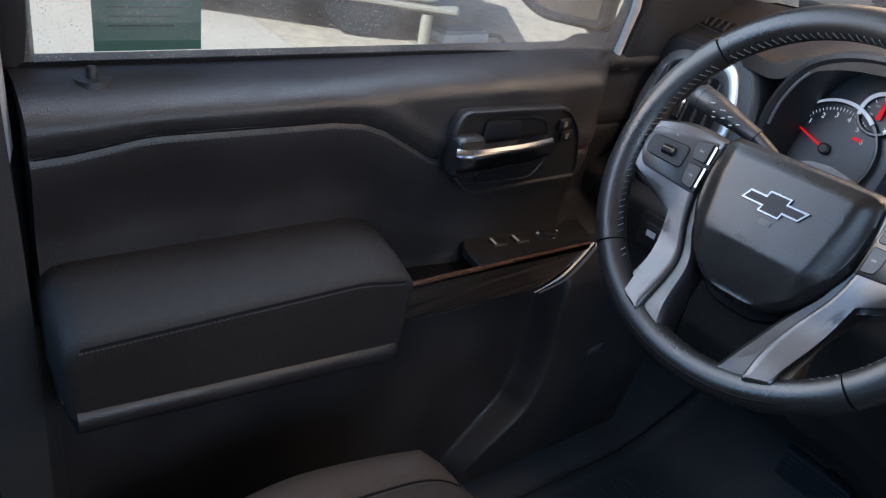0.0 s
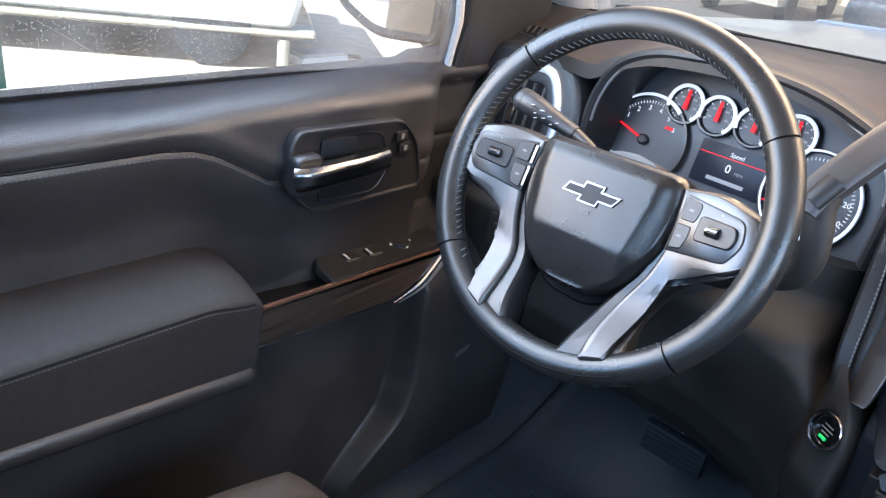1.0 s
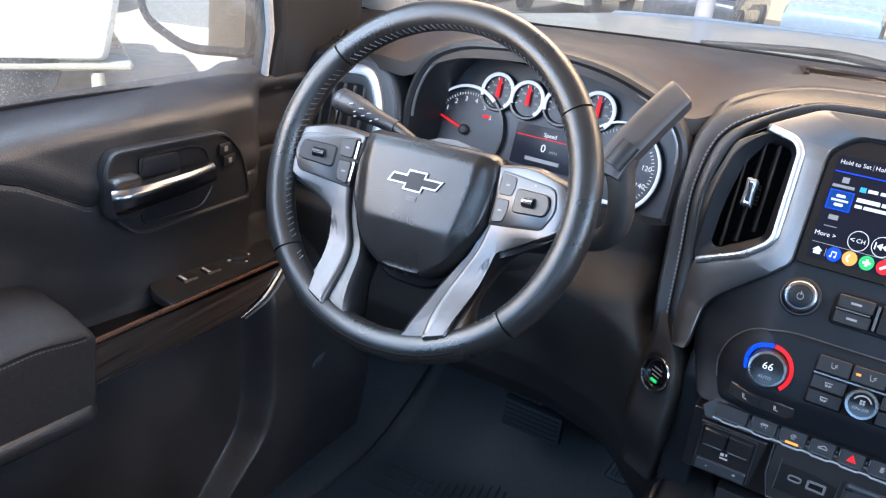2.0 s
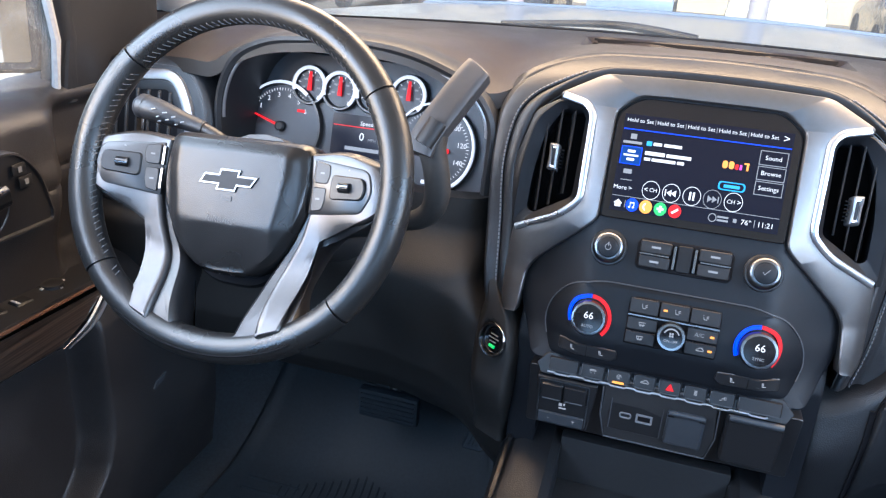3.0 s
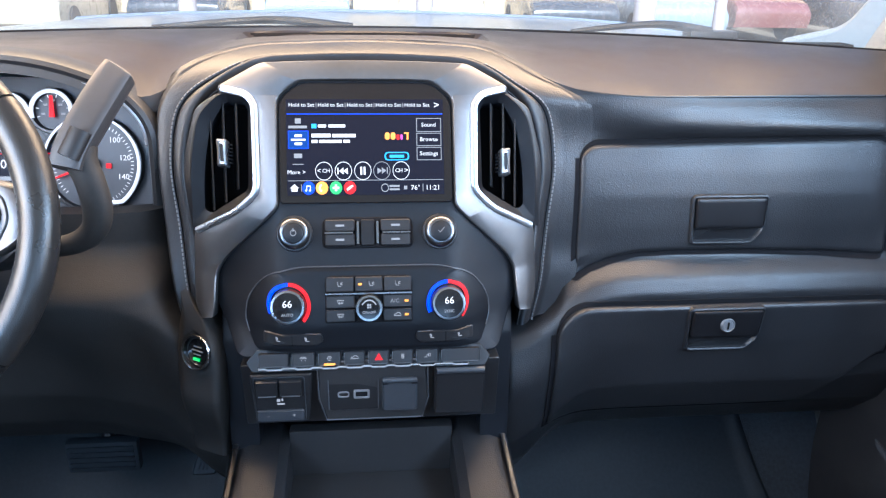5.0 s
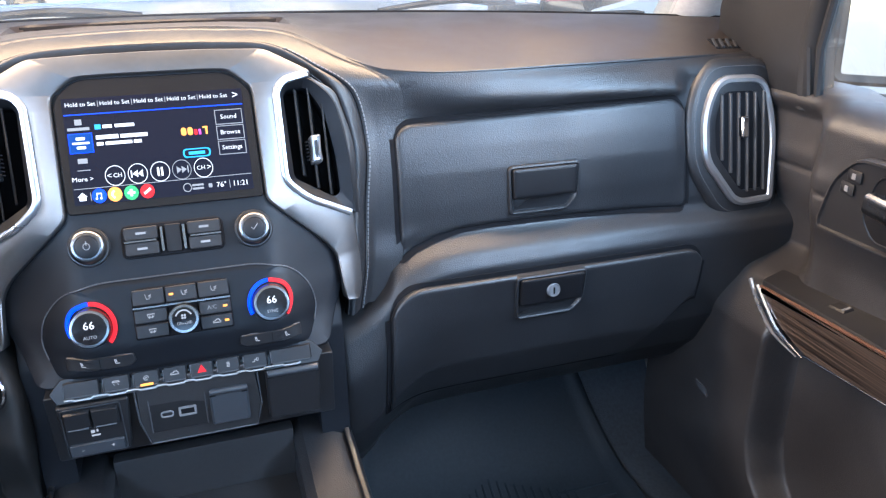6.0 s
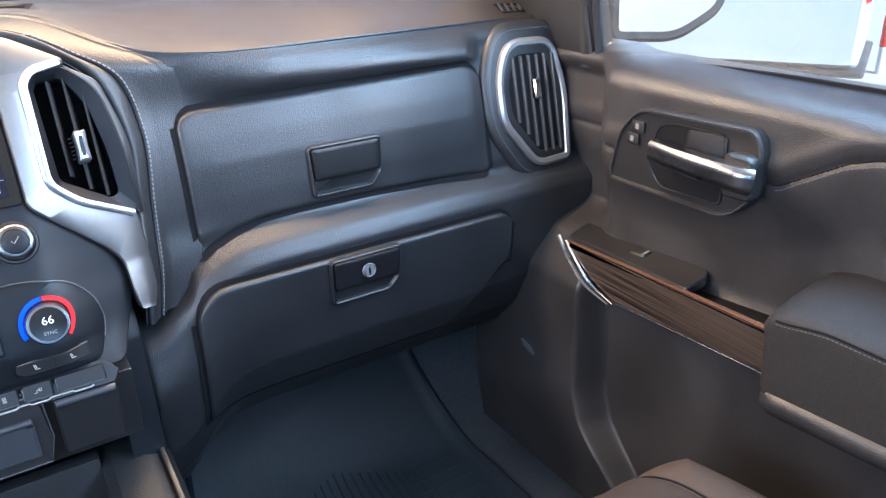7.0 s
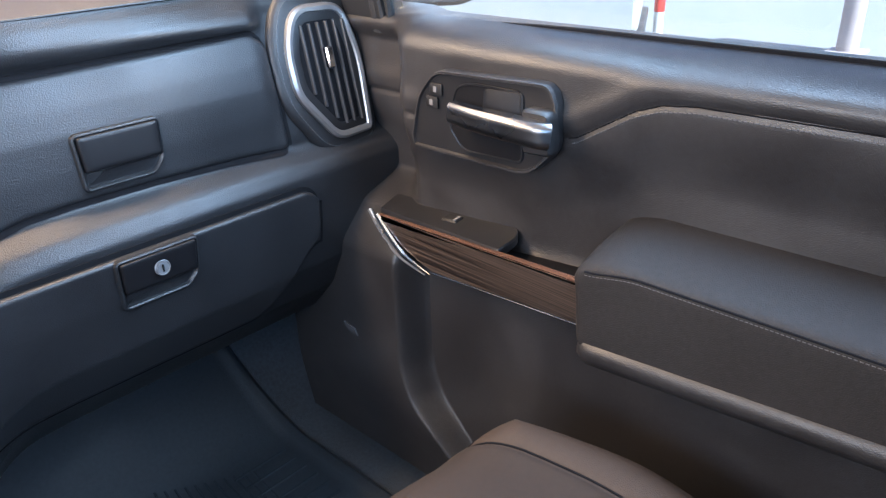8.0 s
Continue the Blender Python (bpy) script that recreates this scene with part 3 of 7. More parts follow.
def start_pod(x, z):
    """The moulded rib that comes down beside the stack and swells round the start button."""
    left = interp(z, [(0.42, -0.236), (0.50, -0.240), (0.552, -0.239), (0.60, -0.2285), (0.635, -0.230), (0.68, -0.236)])
    right = interp(z, [(0.42, -0.176), (0.50, -0.1735), (0.552, -0.1725), (0.583, -0.185), (0.612, -0.2085), (0.64, -0.2175), (0.68, -0.222)])
    u = lerp(left, right, x)
    y = 0.8695 - 0.55 * (u + 0.207) + 0.26 * (z - 0.55)
    y = lerp(y, interp(z, [(0.58, 0.884), (0.60, 0.889), (0.62, 0.898), (0.65, 0.914), (0.68, 0.935), (0.70, 0.952)]), sstep(0.575, 0.635, z))
    edge = abs(2 * x - 1)
    y += 0.030 * max(0.0, (edge - 0.45) / 0.55) ** 3 + 0.05 * sstep(0.50, 0.40, z)
    # flat seat of the button
    d = math.hypot((u + 0.207) * 1.2, z - 0.552)
    y = lerp(0.8695 - 0.66 * (u + 0.207) + 0.28 * (z - 0.552), y, sstep(0.021, 0.033, d)) + 0.004 * sstep(0.0235, 0.0205, d)
    return Vector((u, y, z))


part("start_button_pod", grid(start_pod, span(0, 1, 44), span(0.40, 0.70, 90), back=(0, 0.03, 0)), KNEE, dash, "soft black rib swelling round the start button")

# centre loudspeaker grille and the gap along the windshield
bm = bmesh.new()
for k in range(9):
    y = 1.163 + k * 0.0085
    tube([dash_top(x, (y - interp(x, FRONT_Y)) / (dash_back(x) - interp(x, FRONT_Y))) + Vector((0, 0, 0.0022)) for x in span(-0.162, 0.162, 20)], 0.0026, n=6, bm=bm)
well = lambda x, y: dash_top(x, (y - interp(x, FRONT_Y)) / (dash_back(x) - interp(x, FRONT_Y)))
part("speaker_well", grid(lambda x, y: well(x, y) + Vector((0, 0, 0.0012)), span(-0.170, 0.170, 30), span(1.153, 1.242, 24), back=(0, 0, -0.001)), GAP, dash, "dark recessed well")
part("speaker_grille", bm, DARK, dash, "dark slotted loudspeaker grille")
bm = tube([Vector((x, dash_back(x) + 0.004, 0.881 - 0.012 * (x / 0.85) ** 2)) for x in span(-0.86, 0.86, 40)], 0.009, n=8)
part("windshield_seal", bm, GAP, dash)
# moulded crease line along the passenger edge of the top pad
part("edge_bead", tube([dash_top(x, 0.0) + Vector((0, -0.001, 0.0008)) for x in span(0.262, 0.83, 60)], lambda t: 0.0003 + 0.0016 * sstep(0, 0.25, t), n=8), SOFT, dash)


# ---- gloveboxes ----
def pull(parent, x, z, w, fn, lock=False):
    """A recessed pull with its flap."""
    base = rounded([(x, z - 0.058), (x + w - 0.014, z - 0.058), (x + w, z - 0.042), (x + w + 0.002, z + 0.004), (x - 0.002, z + 0.004)], 0.006)
    part("pull_recess", ring(inset(base, -0.0035) if area2(base) > 0 else inset(base[::-1], -0.0035), 0.0080, [(0, -0.001), (0.25, 0.0052), (0.5, 0.0062), (0.75, 0.0048), (1.0, 0.0002)], fn), SOFT, parent)
    part("pull_pocket", pillow(inset(base, 0.004) if area2(base) > 0 else base, [(0, 0.0006), (0.002, 0.0016)], fn), SOFT, parent)
    flap = dense(rounded([(x + 0.003, z - 0.038), (x + w - 0.003, z - 0.038), (x + w - 0.001, z + 0.002), (x + 0.001, z + 0.002)], 0.004), 0.006)
    h = part("handle", pillow(flap, [(0, 0.001), (0, 0.0075), (0.001, 0.0092), (0.003, 0.010)], fn, fill=6), PIANO_SOFT, parent, "smooth black glovebox pull")
    if lock:
        c = fn(x + w * 0.5, z - 0.018, 0.010)
        part("lock", revolve([(0.0098, -0.002), (0.0098, 0.0018), (0.0085, 0.0028), (0.0075, 0.0020), (0.0072, 0.0026)], (0, -1, 0.15), c, 24), LOCK, h, "round metal key lock")
        part("keyhole", block(c.x - 0.0009, c.y - 0.0042, c.z - 0.0045, c.x + 0.0009, c.y - 0.0024, c.z + 0.0045), GAP, h)


def lid(name, label, x0, x1, low, high, rise):
    """A moulded lid on the dashboard's face, with a rounded edge and a dark joint round it."""
    def at(u, t, grow=0.0, flat=False):
        x = lerp(x0 - grow, x1 + grow, u)
        xx = min(x1, max(x0, x))
        z = lerp(low(xx) - grow, high(xx) + grow, t)
        e = min(x - x0, x1 - x, z - low(xx), high(xx) - z)
        k = min(1.0, max(0.0, e / 0.007))
        h = 0.0018 if flat else 0.0020 + rise * math.sqrt(1 - (1 - k) ** 2)
        return face(x, z, h)
    fine = [0, 0.0015, 0.004, 0.008, 0.012, 0.017] + span(0.025, 0.975, 60) + [0.983, 0.988, 0.992, 0.996, 0.9985, 1]
    side = [0, 0.004, 0.009, 0.016, 0.025, 0.036, 0.05] + span(0.07, 0.93, 40) + [0.95, 0.964, 0.975, 0.984, 0.991, 0.996, 1]
    ob = part(name, grid(lambda u, t: at(u, t), fine, side, back=(0, 0.012, 0)), SOFT, dash, label)
    part("shut_line", grid(lambda u, t: at(u, t, 0.0065, True), fine, side, back=(0, 0.01, 0)), GAP, ob)
    return ob


def corner(x, x1, r):
    """How far a round corner of radius r drops near x1."""
    d = r - abs(x1 - x)
    return r - math.sqrt(max(0.0, r * r - d * d)) if d > 0 else 0.0


box = lid("upper_glovebox_door", "black upper glovebox door", 0.2675, 0.690,
          lambda x: linear(x, [(0.2675, 0.617), (0.285, 0.628), (0.31, 0.637), (0.35, 0.6445), (0.40, 0.6460), (0.50, 0.6455), (0.60, 0.642), (0.69, 0.6365)]) + corner(x, 0.690, 0.010),
          lambda x: 0.7815 + 0.006 * (x - 0.27) / 0.4 - corner(x, 0.2675, 0.022) - corner(x, 0.690, 0.030), 0.0045)
pull(box, 0.417, 0.714, 0.096, lambda u, v, h: face(u, v, h + 0.0052), False)
box = lid("lower_glovebox_door", "black locking lower glovebox door", 0.240, 0.706,
          lambda x: 0.402 + 0.10 * sstep(0.60, 0.71, x),
          lambda x: 0.5845 - corner(x, 0.240, 0.045) - corner(x, 0.706, 0.030), 0.0075)
pull(box, 0.414, 0.576, 0.096, lambda u, v, h: face(u, v, h + 0.0082), True)


# ---- corner air vents ----
def corner_vent(s):
    """An upright vent in a silver frame at the dashboard's end; s: -1 driver, 1 passenger."""
    def fn(u, v, h):
        y = 0.950 + 0.22 * (v - 0.74) + 0.02 * (u - 0.77)
        return Vector((s * u, y - h, v + 0.1 * h))
    # the driver's vent is the wider of the two
    k = 1.25 if s < 0 else 1.0
    wide = lambda pts: [(0.836 - (0.841 - p[0]) * k, *p[1:]) if s < 0 else p for p in pts]
    pod = rounded(wide([(0.692, 0.690, 0.03), (0.745, 0.612, 0.03), (0.846, 0.612, 0.03), (0.858, 0.74, 0.06), (0.840, 0.834, 0.035), (0.722, 0.836, 0.035), (0.690, 0.775, 0.05)]), n=8)
    body = part("corner_vent", pillow(dense(pod, 0.02), [(-0.002, -0.04), (0.0, -0.001), (0.003, 0.003), (0.008, 0.006), (0.014, 0.0072)], fn), SOFT, dash, "black padded vent housing with a silver frame")
    frame_poly = rounded(wide([(0.711, 0.700, 0.02), (0.765, 0.630, 0.02), (0.833, 0.632, 0.012), (0.841, 0.74, 0.05), (0.822, 0.812, 0.028), (0.735, 0.815 + (0.008 if s < 0 else 0), 0.028), (0.710, 0.765, 0.05)]), n=8)
    part("frame", ring(dense(frame_poly, 0.02), 0.0130 if s > 0 else 0.0180, [(0, 0.004), (0.05, 0.0125), (0.35, 0.0155), (0.75, 0.0145), (1.0, 0.009), (1.0, 0.002)], fn), VENT_RING, body, "satin silver vent frame")
    inner = inset(frame_poly if area2(frame_poly) > 0 else frame_poly[::-1], 0.0095 if s > 0 else 0.0150)
    part("liner", ring(inner, 0.013, [(0, 0.0115), (0.15, 0.0120), (1.0, 0.0108), (1.0, 0.0095)], fn), DARK, body)
    hole = inset(inner, 0.012)
    part("duct", pillow(inset(inner, 0.002), [(0, 0.0098), (0, 0.0101)], fn), GAP, body)
    zs = [p[1] for p in hole]
    z0, z1 = min(zs), max(zs)
    for i in range(6):
        x = wide([(0.744 + i * 0.0145,)])[0][0]
        lo, hi = z0 + 0.004, z1 - 0.003
        if i < 3:
            lo = z0 + 0.052 - i * 0.019
        part("slat", pillow(rounded([(x - 0.0028, lo), (x + 0.0028, lo), (x + 0.0028, hi), (x - 0.0028, hi)], 0.002, 3), [(0, 0.0098), (0.0004, 0.0125), (0.0016, 0.0142)], fn), HARD, body)
    tx = wide([(0.7775,)])[0][0]
    part("tab", pillow(box2(tx - 0.006, 0.728, tx + 0.006, 0.757, 0.003), [(0, 0.010), (0, 0.019), (0.002, 0.0215)], fn), CHROME, body, "bright vent tab")
    edge = [fn(u, v, 0.0068) for u, v in dense(inset(pod, 0.010) if area2(pod) > 0 else inset(pod[::-1], 0.010), 0.005)]
    part("seam_stitching", stitches(edge, 0.0005, 0.0050), THREAD, body)
    # slotted outlet on the top pad
    x0, x1 = 0.772, 0.862
    def tp(u, w, h):
        v = dash_top(s * u, 0.10 + w)
        return v + Vector((0, 0, h))
    out = part("top_outlet", pillow(dense(box2(x0, 0.0, x1, 0.16, 0.006), 0.02), [(0, -0.004), (0, 0.0012)], tp), GAP, dash, "slotted defrost outlet")
    for k in range(7):
        u = lerp(x0 + 0.006, x1 - 0.006, k / 6)
        part("slat", tube([tp(u - 0.004, 0.01, 0.001), tp(u + 0.004, 0.15, 0.001)], 0.0026, n=6), HARD, out)


corner_vent(1)
corner_vent(-1)

# ---- centre stack ----
LEAN = Vector((0, 0.379, 0.925))
OUT = Vector((0, -0.925, 0.379))


def stack_y(u, z):
    y = linear(z, [(0.40, 0.842), (0.535, 0.838), (0.56, 0.832), (0.60, 0.833), (0.624, 0.840), (0.92, 0.9614)])
    k = min(0.6, max(0.10, 0.5 - 2.27 * (z - 0.687))) * sstep(0.545, 0.60, z)
    return y + max(0.0, abs(u) - 0.10) * k


def st(u, z, h=0.0):
    """A place on the stack's sloping front, h out of it."""
    w = sstep(0.54, 0.62, z)
    return Vector((u, stack_y(u, z) - h * lerp(1.0, 0.925, w), z + h * 0.379 * w))


def flip(pts):
    return [(-p[0], *p[1:]) for p in pts[::-1]]


def on_stack(u, z, h):
    """The pose of flat lettering on the stack."""
    m = Matrix.Identity(4)
    m.col[0], m.col[1], m.col[2] = (1, 0, 0, 0), (*LEAN, 0), (*OUT, 0)
    m.translation = st(u, z, h)
    return m


def low(u, z, h):
    m = Matrix.Identity(4)
    m.col[0], m.col[1], m.col[2] = (1, 0, 0, 0), (0, 0.1, 0.995, 0), (0, -0.995, 0.1, 0)
    m.translation = st(u, z + 0.0135, h)
    return m


ICONS = {
    "seat": [[(-2.4, 3.2), (-1.4, -1.8), (3, -2.2)], [(-1, 3), (0, -0.6)]],
    "car": [[(-4, -1.2), (-3.6, 0.4), (-1.6, 0.6), (-0.4, 2.2), (2, 2.2), (3, 0.5), (4, 0.2), (4, -1.2), (-4, -1.2)]],
    "slide": [[(-3.5, 0.8), (-2.5, 2.2), (2.5, 2.2), (3.5, 0.8), (-3.5, 0.8)], [(-2.4, -0.8), (-1.4, -2.4)], [(1.4, -0.8), (2.4, -2.4)]],
    "loop": [[(2.4, 0), (1.2, 2.2), (-1.2, 2.2), (-2.4, 0), (-1.2, -2.2), (1.2, -2.2)], [(-1, -0.8), (0, 1.2), (1, -0.8)]],
    "glass": [[(-3.6, 1.8), (3.6, 1.8), (2.6, -1.2), (-2.6, -1.2), (-3.6, 1.8)], [(-1.6, -2.4), (-1.0, 0.4)], [(1, -2.4), (1.6, 0.4)]],
    "person": [[(-3, 2.4), (-2.2, 2.4)], [(-2.6, 1.2), (-1.4, -1.8), (1.6, -1.8)], [(3.2, 2.0), (0.6, 1.0)], [(3.2, -0.2), (0.8, 0)]],
    "plug": [[(-3, -2), (-0.5, -2), (-0.5, 0.5), (1.5, 0.5)], [(1.5, -1), (1.5, 2), (3.2, 2), (3.2, -1), (1.5, -1)]],
    "stack": [[(-1.6, 2.2), (1.6, 2.2)], [(-1.6, 0.7), (1.6, 0.7)], [(-1.6, -0.8), (1.6, -0.8)], [(-1.6, -2.3), (1.6, -2.3)]],
}


def icon(kind, cx, cz, h, fn, parent, flip_v=False, k=0.001):
    """A printed symbol of a few fine strokes, lit pale."""
    bm = bmesh.new()
    for line in ICONS[kind]:
        tube([fn(cx + a * k, cz + (-b if flip_v else b) * k, h) for a, b in line], 0.00052, n=4, bm=bm)
    part("mark", bm, LIT_GREY, parent)


stack = thing("center_stack", "black centre stack with silver surround, lit screen and climate knobs", "control panel", (0, 0.87, 0.45))
panel_right = [(0.0, 0.868, 0.01), (0.078, 0.868, 0.012), (0.106, 0.85, 0.012), (0.106, 0.735, 0.006), (0.176, 0.665, 0.012), (0.184, 0.62, 0.02), (0.152, 0.560, 0.008)]
panel_poly = dense(rounded(flip(panel_right)[:-1] + panel_right[1:], n=5), 0.012)
part("panel", pillow(panel_poly, [(0, -0.04), (0, -0.002), (0.002, 0.0)], st, fill=16), PANEL, stack, "matt black centre panel")
# silver surround, one arch with two legs
side_out = [(0.0, 0.8845), (0.06, 0.8838), (0.120, 0.8815), (0.1685, 0.8555), (0.1665, 0.8480), (0.138, 0.8440), (0.1295, 0.834), (0.1285, 0.744), (0.150, 0.7235), (0.2030, 0.6925), (0.2050, 0.6850), (0.2070, 0.640), (0.2050, 0.602), (0.1865, 0.574)]
side_in = [(0.0, 0.8625), (0.05, 0.8625), (0.0765, 0.8615), (0.0925, 0.8500), (0.0960, 0.8470), (0.0990, 0.8440), (0.1005, 0.836), (0.1010, 0.7280), (0.112, 0.7165), (0.150, 0.680), (0.1665, 0.663), (0.1770, 0.645), (0.1800, 0.605), (0.1860, 0.5745)]
line_out = [(-0.1985, 0.5920)] + rounded(flip(side_out)[:-1] + side_out, 0.009, 5)[6:-6] + [(0.1985, 0.5920)]
line_in = [(-0.1835, 0.5945)] + rounded(flip(side_in)[:-1] + side_in, 0.009, 5)[6:-6] + [(0.1835, 0.5945)]
steps = [(0, -0.02), (0, 0.002), (0.02, 0.0055), (0.07, 0.0072), (0.5, 0.0085), (0.93, 0.0072), (0.98, 0.0055), (1, 0.002), (1, -0.02)]


def surround(i, k):
    (a, b), (c, d), (t, h) = line_out[int(i)], line_in[int(i)], steps[int(k)]
    z = lerp(b, d, t)
    # the legs stand out more towards their tips
    return st(lerp(a, c, t), z, h + 0.10 * max(0.0, 0.69 - z))


part("surround", grid(surround, range(len(line_out)), range(len(steps))), SILVER, stack, "satin silver surround with two legs")
# bright bead along the vents' edges
for s in (1, -1):
    bead = [st(s * u, v, 0.0085) for u, v in rounded([(0.1680, 0.8530), (0.135, 0.8465, 0.010), (0.1262, 0.836, 0.010), (0.1252, 0.742, 0.010), (0.1480, 0.7195, 0.012), (0.2045, 0.6875)], n=6)[6:-6]]
    part("bead", tube(bead, 0.0042, n=10, up=OUT, flat=0.6), VENT_RING, stack, "bright silver bead beside the vent")


def side_vent(s):
    rim = rounded([(0.1375, 0.8435, 0.004), (0.1655, 0.8490, 0.008), (0.1935, 0.8260, 0.02), (0.2060, 0.770, 0.03), (0.2075, 0.693, 0.004), (0.2020, 0.6895, 0.004), (0.1300, 0.7360, 0.006), (0.1295, 0.834, 0.006)], n=5)
    mouth = rounded([(0.1385, 0.8385, 0.003), (0.1610, 0.8405, 0.008), (0.1800, 0.8130, 0.02), (0.1900, 0.7600, 0.03), (0.1915, 0.7165, 0.004), (0.1830, 0.7130, 0.006), (0.1370, 0.7440, 0.006), (0.1350, 0.832, 0.004)], n=5)
    # a broad sloping frame from the bead to the mouth, then the walls of the duct
    rows_ = ((rim, 0.0, -0.03), (rim, 0.0, 0.0035), (rim, 0.12, 0.0045), (mouth, 0.0, -0.004), (mouth, 0.0, -0.036))
    bm = bmesh.new()
    rings = []
    for poly, k, h in rows_:
        other = mouth if poly is rim else rim
        rings.append([bm.verts.new(st(s * lerp(p[0], q[0], k), lerp(p[1], q[1], k), h)) for p, q in zip(poly, other)])
    m = len(rim)
    for a, b in zip(rings, rings[1:]):
        for i in range(m):
            bm.faces.new((a[i], a[(i + 1) % m], b[(i + 1) % m], b[i]))
    v = part("stack_vent", bm, PANEL, stack, "tall black air vent")
    back = [(s * p[0], p[1]) for p in mouth]
    part("duct", pillow(back, [(0, -0.038), (0, -0.034)], st), GAP, v)
    for k, (lo, hi) in enumerate(((0.745, 0.838), (0.728, 0.838), (0.717, 0.820))):
        u = 0.1480 + k * 0.0155
        fin = pillow([(-0.0011, -0.031), (0.0011, -0.031), (0.0011, 0.0), (0.0, 0.0014), (-0.0011, 0.0)], [(0, lo), (0, hi)], lambda a, h, z: st(s * (u + a - 0.25 * h), z, h - 0.003))
        part("slat", fin, HARD, v)
    u, z = s * 0.1655, (0.770 if s > 0 else 0.782)
    part("tab", pillow(rounded([(u - 0.0065, z - 0.0155), (u + 0.0065, z - 0.0155), (u + 0.0055, z), (u + 0.0065, z + 0.0155), (u - 0.0065, z + 0.0155), (u - 0.0055, z)], 0.003), [(0, -0.012), (0, 0.005), (0.0012, 0.0078), (0.003, 0.0086), (0.0036, 0.0070)], st), VENT_RING, v, "bright vent tab")
    part("tab_slot", pillow(box2(u - 0.0018, z - 0.010, u + 0.0018, z + 0.010, 0.001), [(0, 0.0066), (0, 0.0074)], st), PANEL, v)
    for j in range(6):
        part("tab_rib", tube([st(u - s * 0.007, z - 0.010 + 0.004 * j, 0.001), st(u - s * 0.011, z - 0.010 + 0.004 * j, -0.003)], 0.0009, n=5), PANEL, v)
    # dark filler between vent and padded band
    fill = rounded([(s * 0.163, 0.852, 0.004), (s * 0.196, 0.832, 0.01), (s * 0.214, 0.770, 0.02), (s * 0.2140, 0.686, 0.004), (s * 0.205, 0.688, 0.003), (s * 0.2045, 0.770, 0.02), (s * 0.192, 0.824, 0.012)], n=4)
    part("cheek", pillow(fill, [(0, -0.03), (0, 0.000), (0.001, 0.001)], st), DARK, v)


side_vent(1)
side_vent(-1)

def arc(cx, cz, r0, r1, a0, a1, h, n=24):
    pts = [(cx + r1 * math.cos(lerp(a0, a1, i / n)), cz + r1 * math.sin(lerp(a0, a1, i / n))) for i in range(n + 1)]
    pts += [(cx + r0 * math.cos(lerp(a1, a0, i / n)), cz + r0 * math.sin(lerp(a1, a0, i / n))) for i in range(n + 1)]
    return pillow(pts, [(0, 0.0), (0, h)], st)


# display
TILE = mat("blue_screen_tile", (0.004, 0.010, 0.02), 0.3, spec=0.1, glow=(0.010, 0.10, 0.55), power=0.10)
glass_poly = rounded([(-0.0985, 0.732, 0.004), (0.0985, 0.732, 0.004), (0.0985, 0.842, 0.012), (0.075, 0.8605, 0.012), (-0.075, 0.8605, 0.012), (-0.0985, 0.842, 0.012)], n=5)
display = part("display", pillow(glass_poly, [(0, 0), (0, 0.003), (0.001, 0.004)], st), PIANO, stack, "glossy black touch screen, switched on")
part("screen_image", pillow(box2(-0.0905, 0.7405, 0.0895, 0.8425, 0.001), [(0, 0.0035), (0, 0.0043)], st), SCREEN, display, "lit dark blue radio screen")


def sx(px):
    """Screen columns and rows of a 430 by 262 layout."""
    return lerp(-0.0905, 0.0895, px / 430)


def sz(py):
    return lerp(0.8425, 0.7405, py / 262)


def bar(x0, y0, x1, y1, material, h=0.0047, r=0.0004, name="screen_bar"):
    part(name, pillow(box2(sx(x0), sz(y1), sx(x1), sz(y0), r), [(0, 0.0043), (0, h)], st), material, display)


def word(body, x, y, size, material=LIT_WHITE, align="CENTER"):
    text("screen_text", body, size, on_stack(sx(x), sz(y), 0.0048), material, display, align)


for k in range(5):
    word("Hold to Set", 42 + 79 * k, 16, 0.0062)
    if k:
        bar(2 + 79 * k, 9, 3.5 + 79 * k, 24, LIT_GREY)
word(">", 412, 17, 0.012)
bar(2, 39, 428, 41.5, LIT_BLUE)
bar(355, 52, 424, 90, LIT_GREY), bar(357, 54, 422, 88, SCREEN, 0.0050), word("Sound", 389, 71, 0.0068)
bar(355, 93, 424, 129, LIT_GREY), bar(357, 95, 422, 127, SCREEN, 0.0050), word("Browse", 389, 111, 0.0068)
bar(355, 132, 424, 168, LIT_GREY), bar(357, 134, 422, 166, SCREEN, 0.0050), word("Settings", 389, 150, 0.0068)
for w in display.children:
    if w.name.startswith("screen_text") and w.data.vertices[0].co.x > sx(350) and w.data.vertices[0].co.z < sz(45):
        w.data.transform(Matrix.Translation(OUT * 0.0006))
bar(5, 86, 60, 135, LIT_BLUE), bar(7, 88, 58, 133, TILE, 0.0050)
bar(22, 96, 43, 103, LIT_WHITE, 0.0053, r=0.0012), bar(13, 108, 52, 113, LIT_WHITE, 0.0053), bar(22, 118, 43, 125, LIT_WHITE, 0.0053, r=0.0012)
bar(24, 52, 40, 66, LIT_GREY), bar(6, 72, 56, 79, LIT_GREY)
bar(20, 148, 42, 160, LIT_GREY), bar(16, 176, 46, 178, LIT_GREY)
word("More >", 26, 199, 0.0068)
bar(68, 67, 82, 79, LIT_CYAN), bar(86, 69, 108, 77, LIT_WHITE), bar(114, 69, 160, 77, LIT_WHITE)
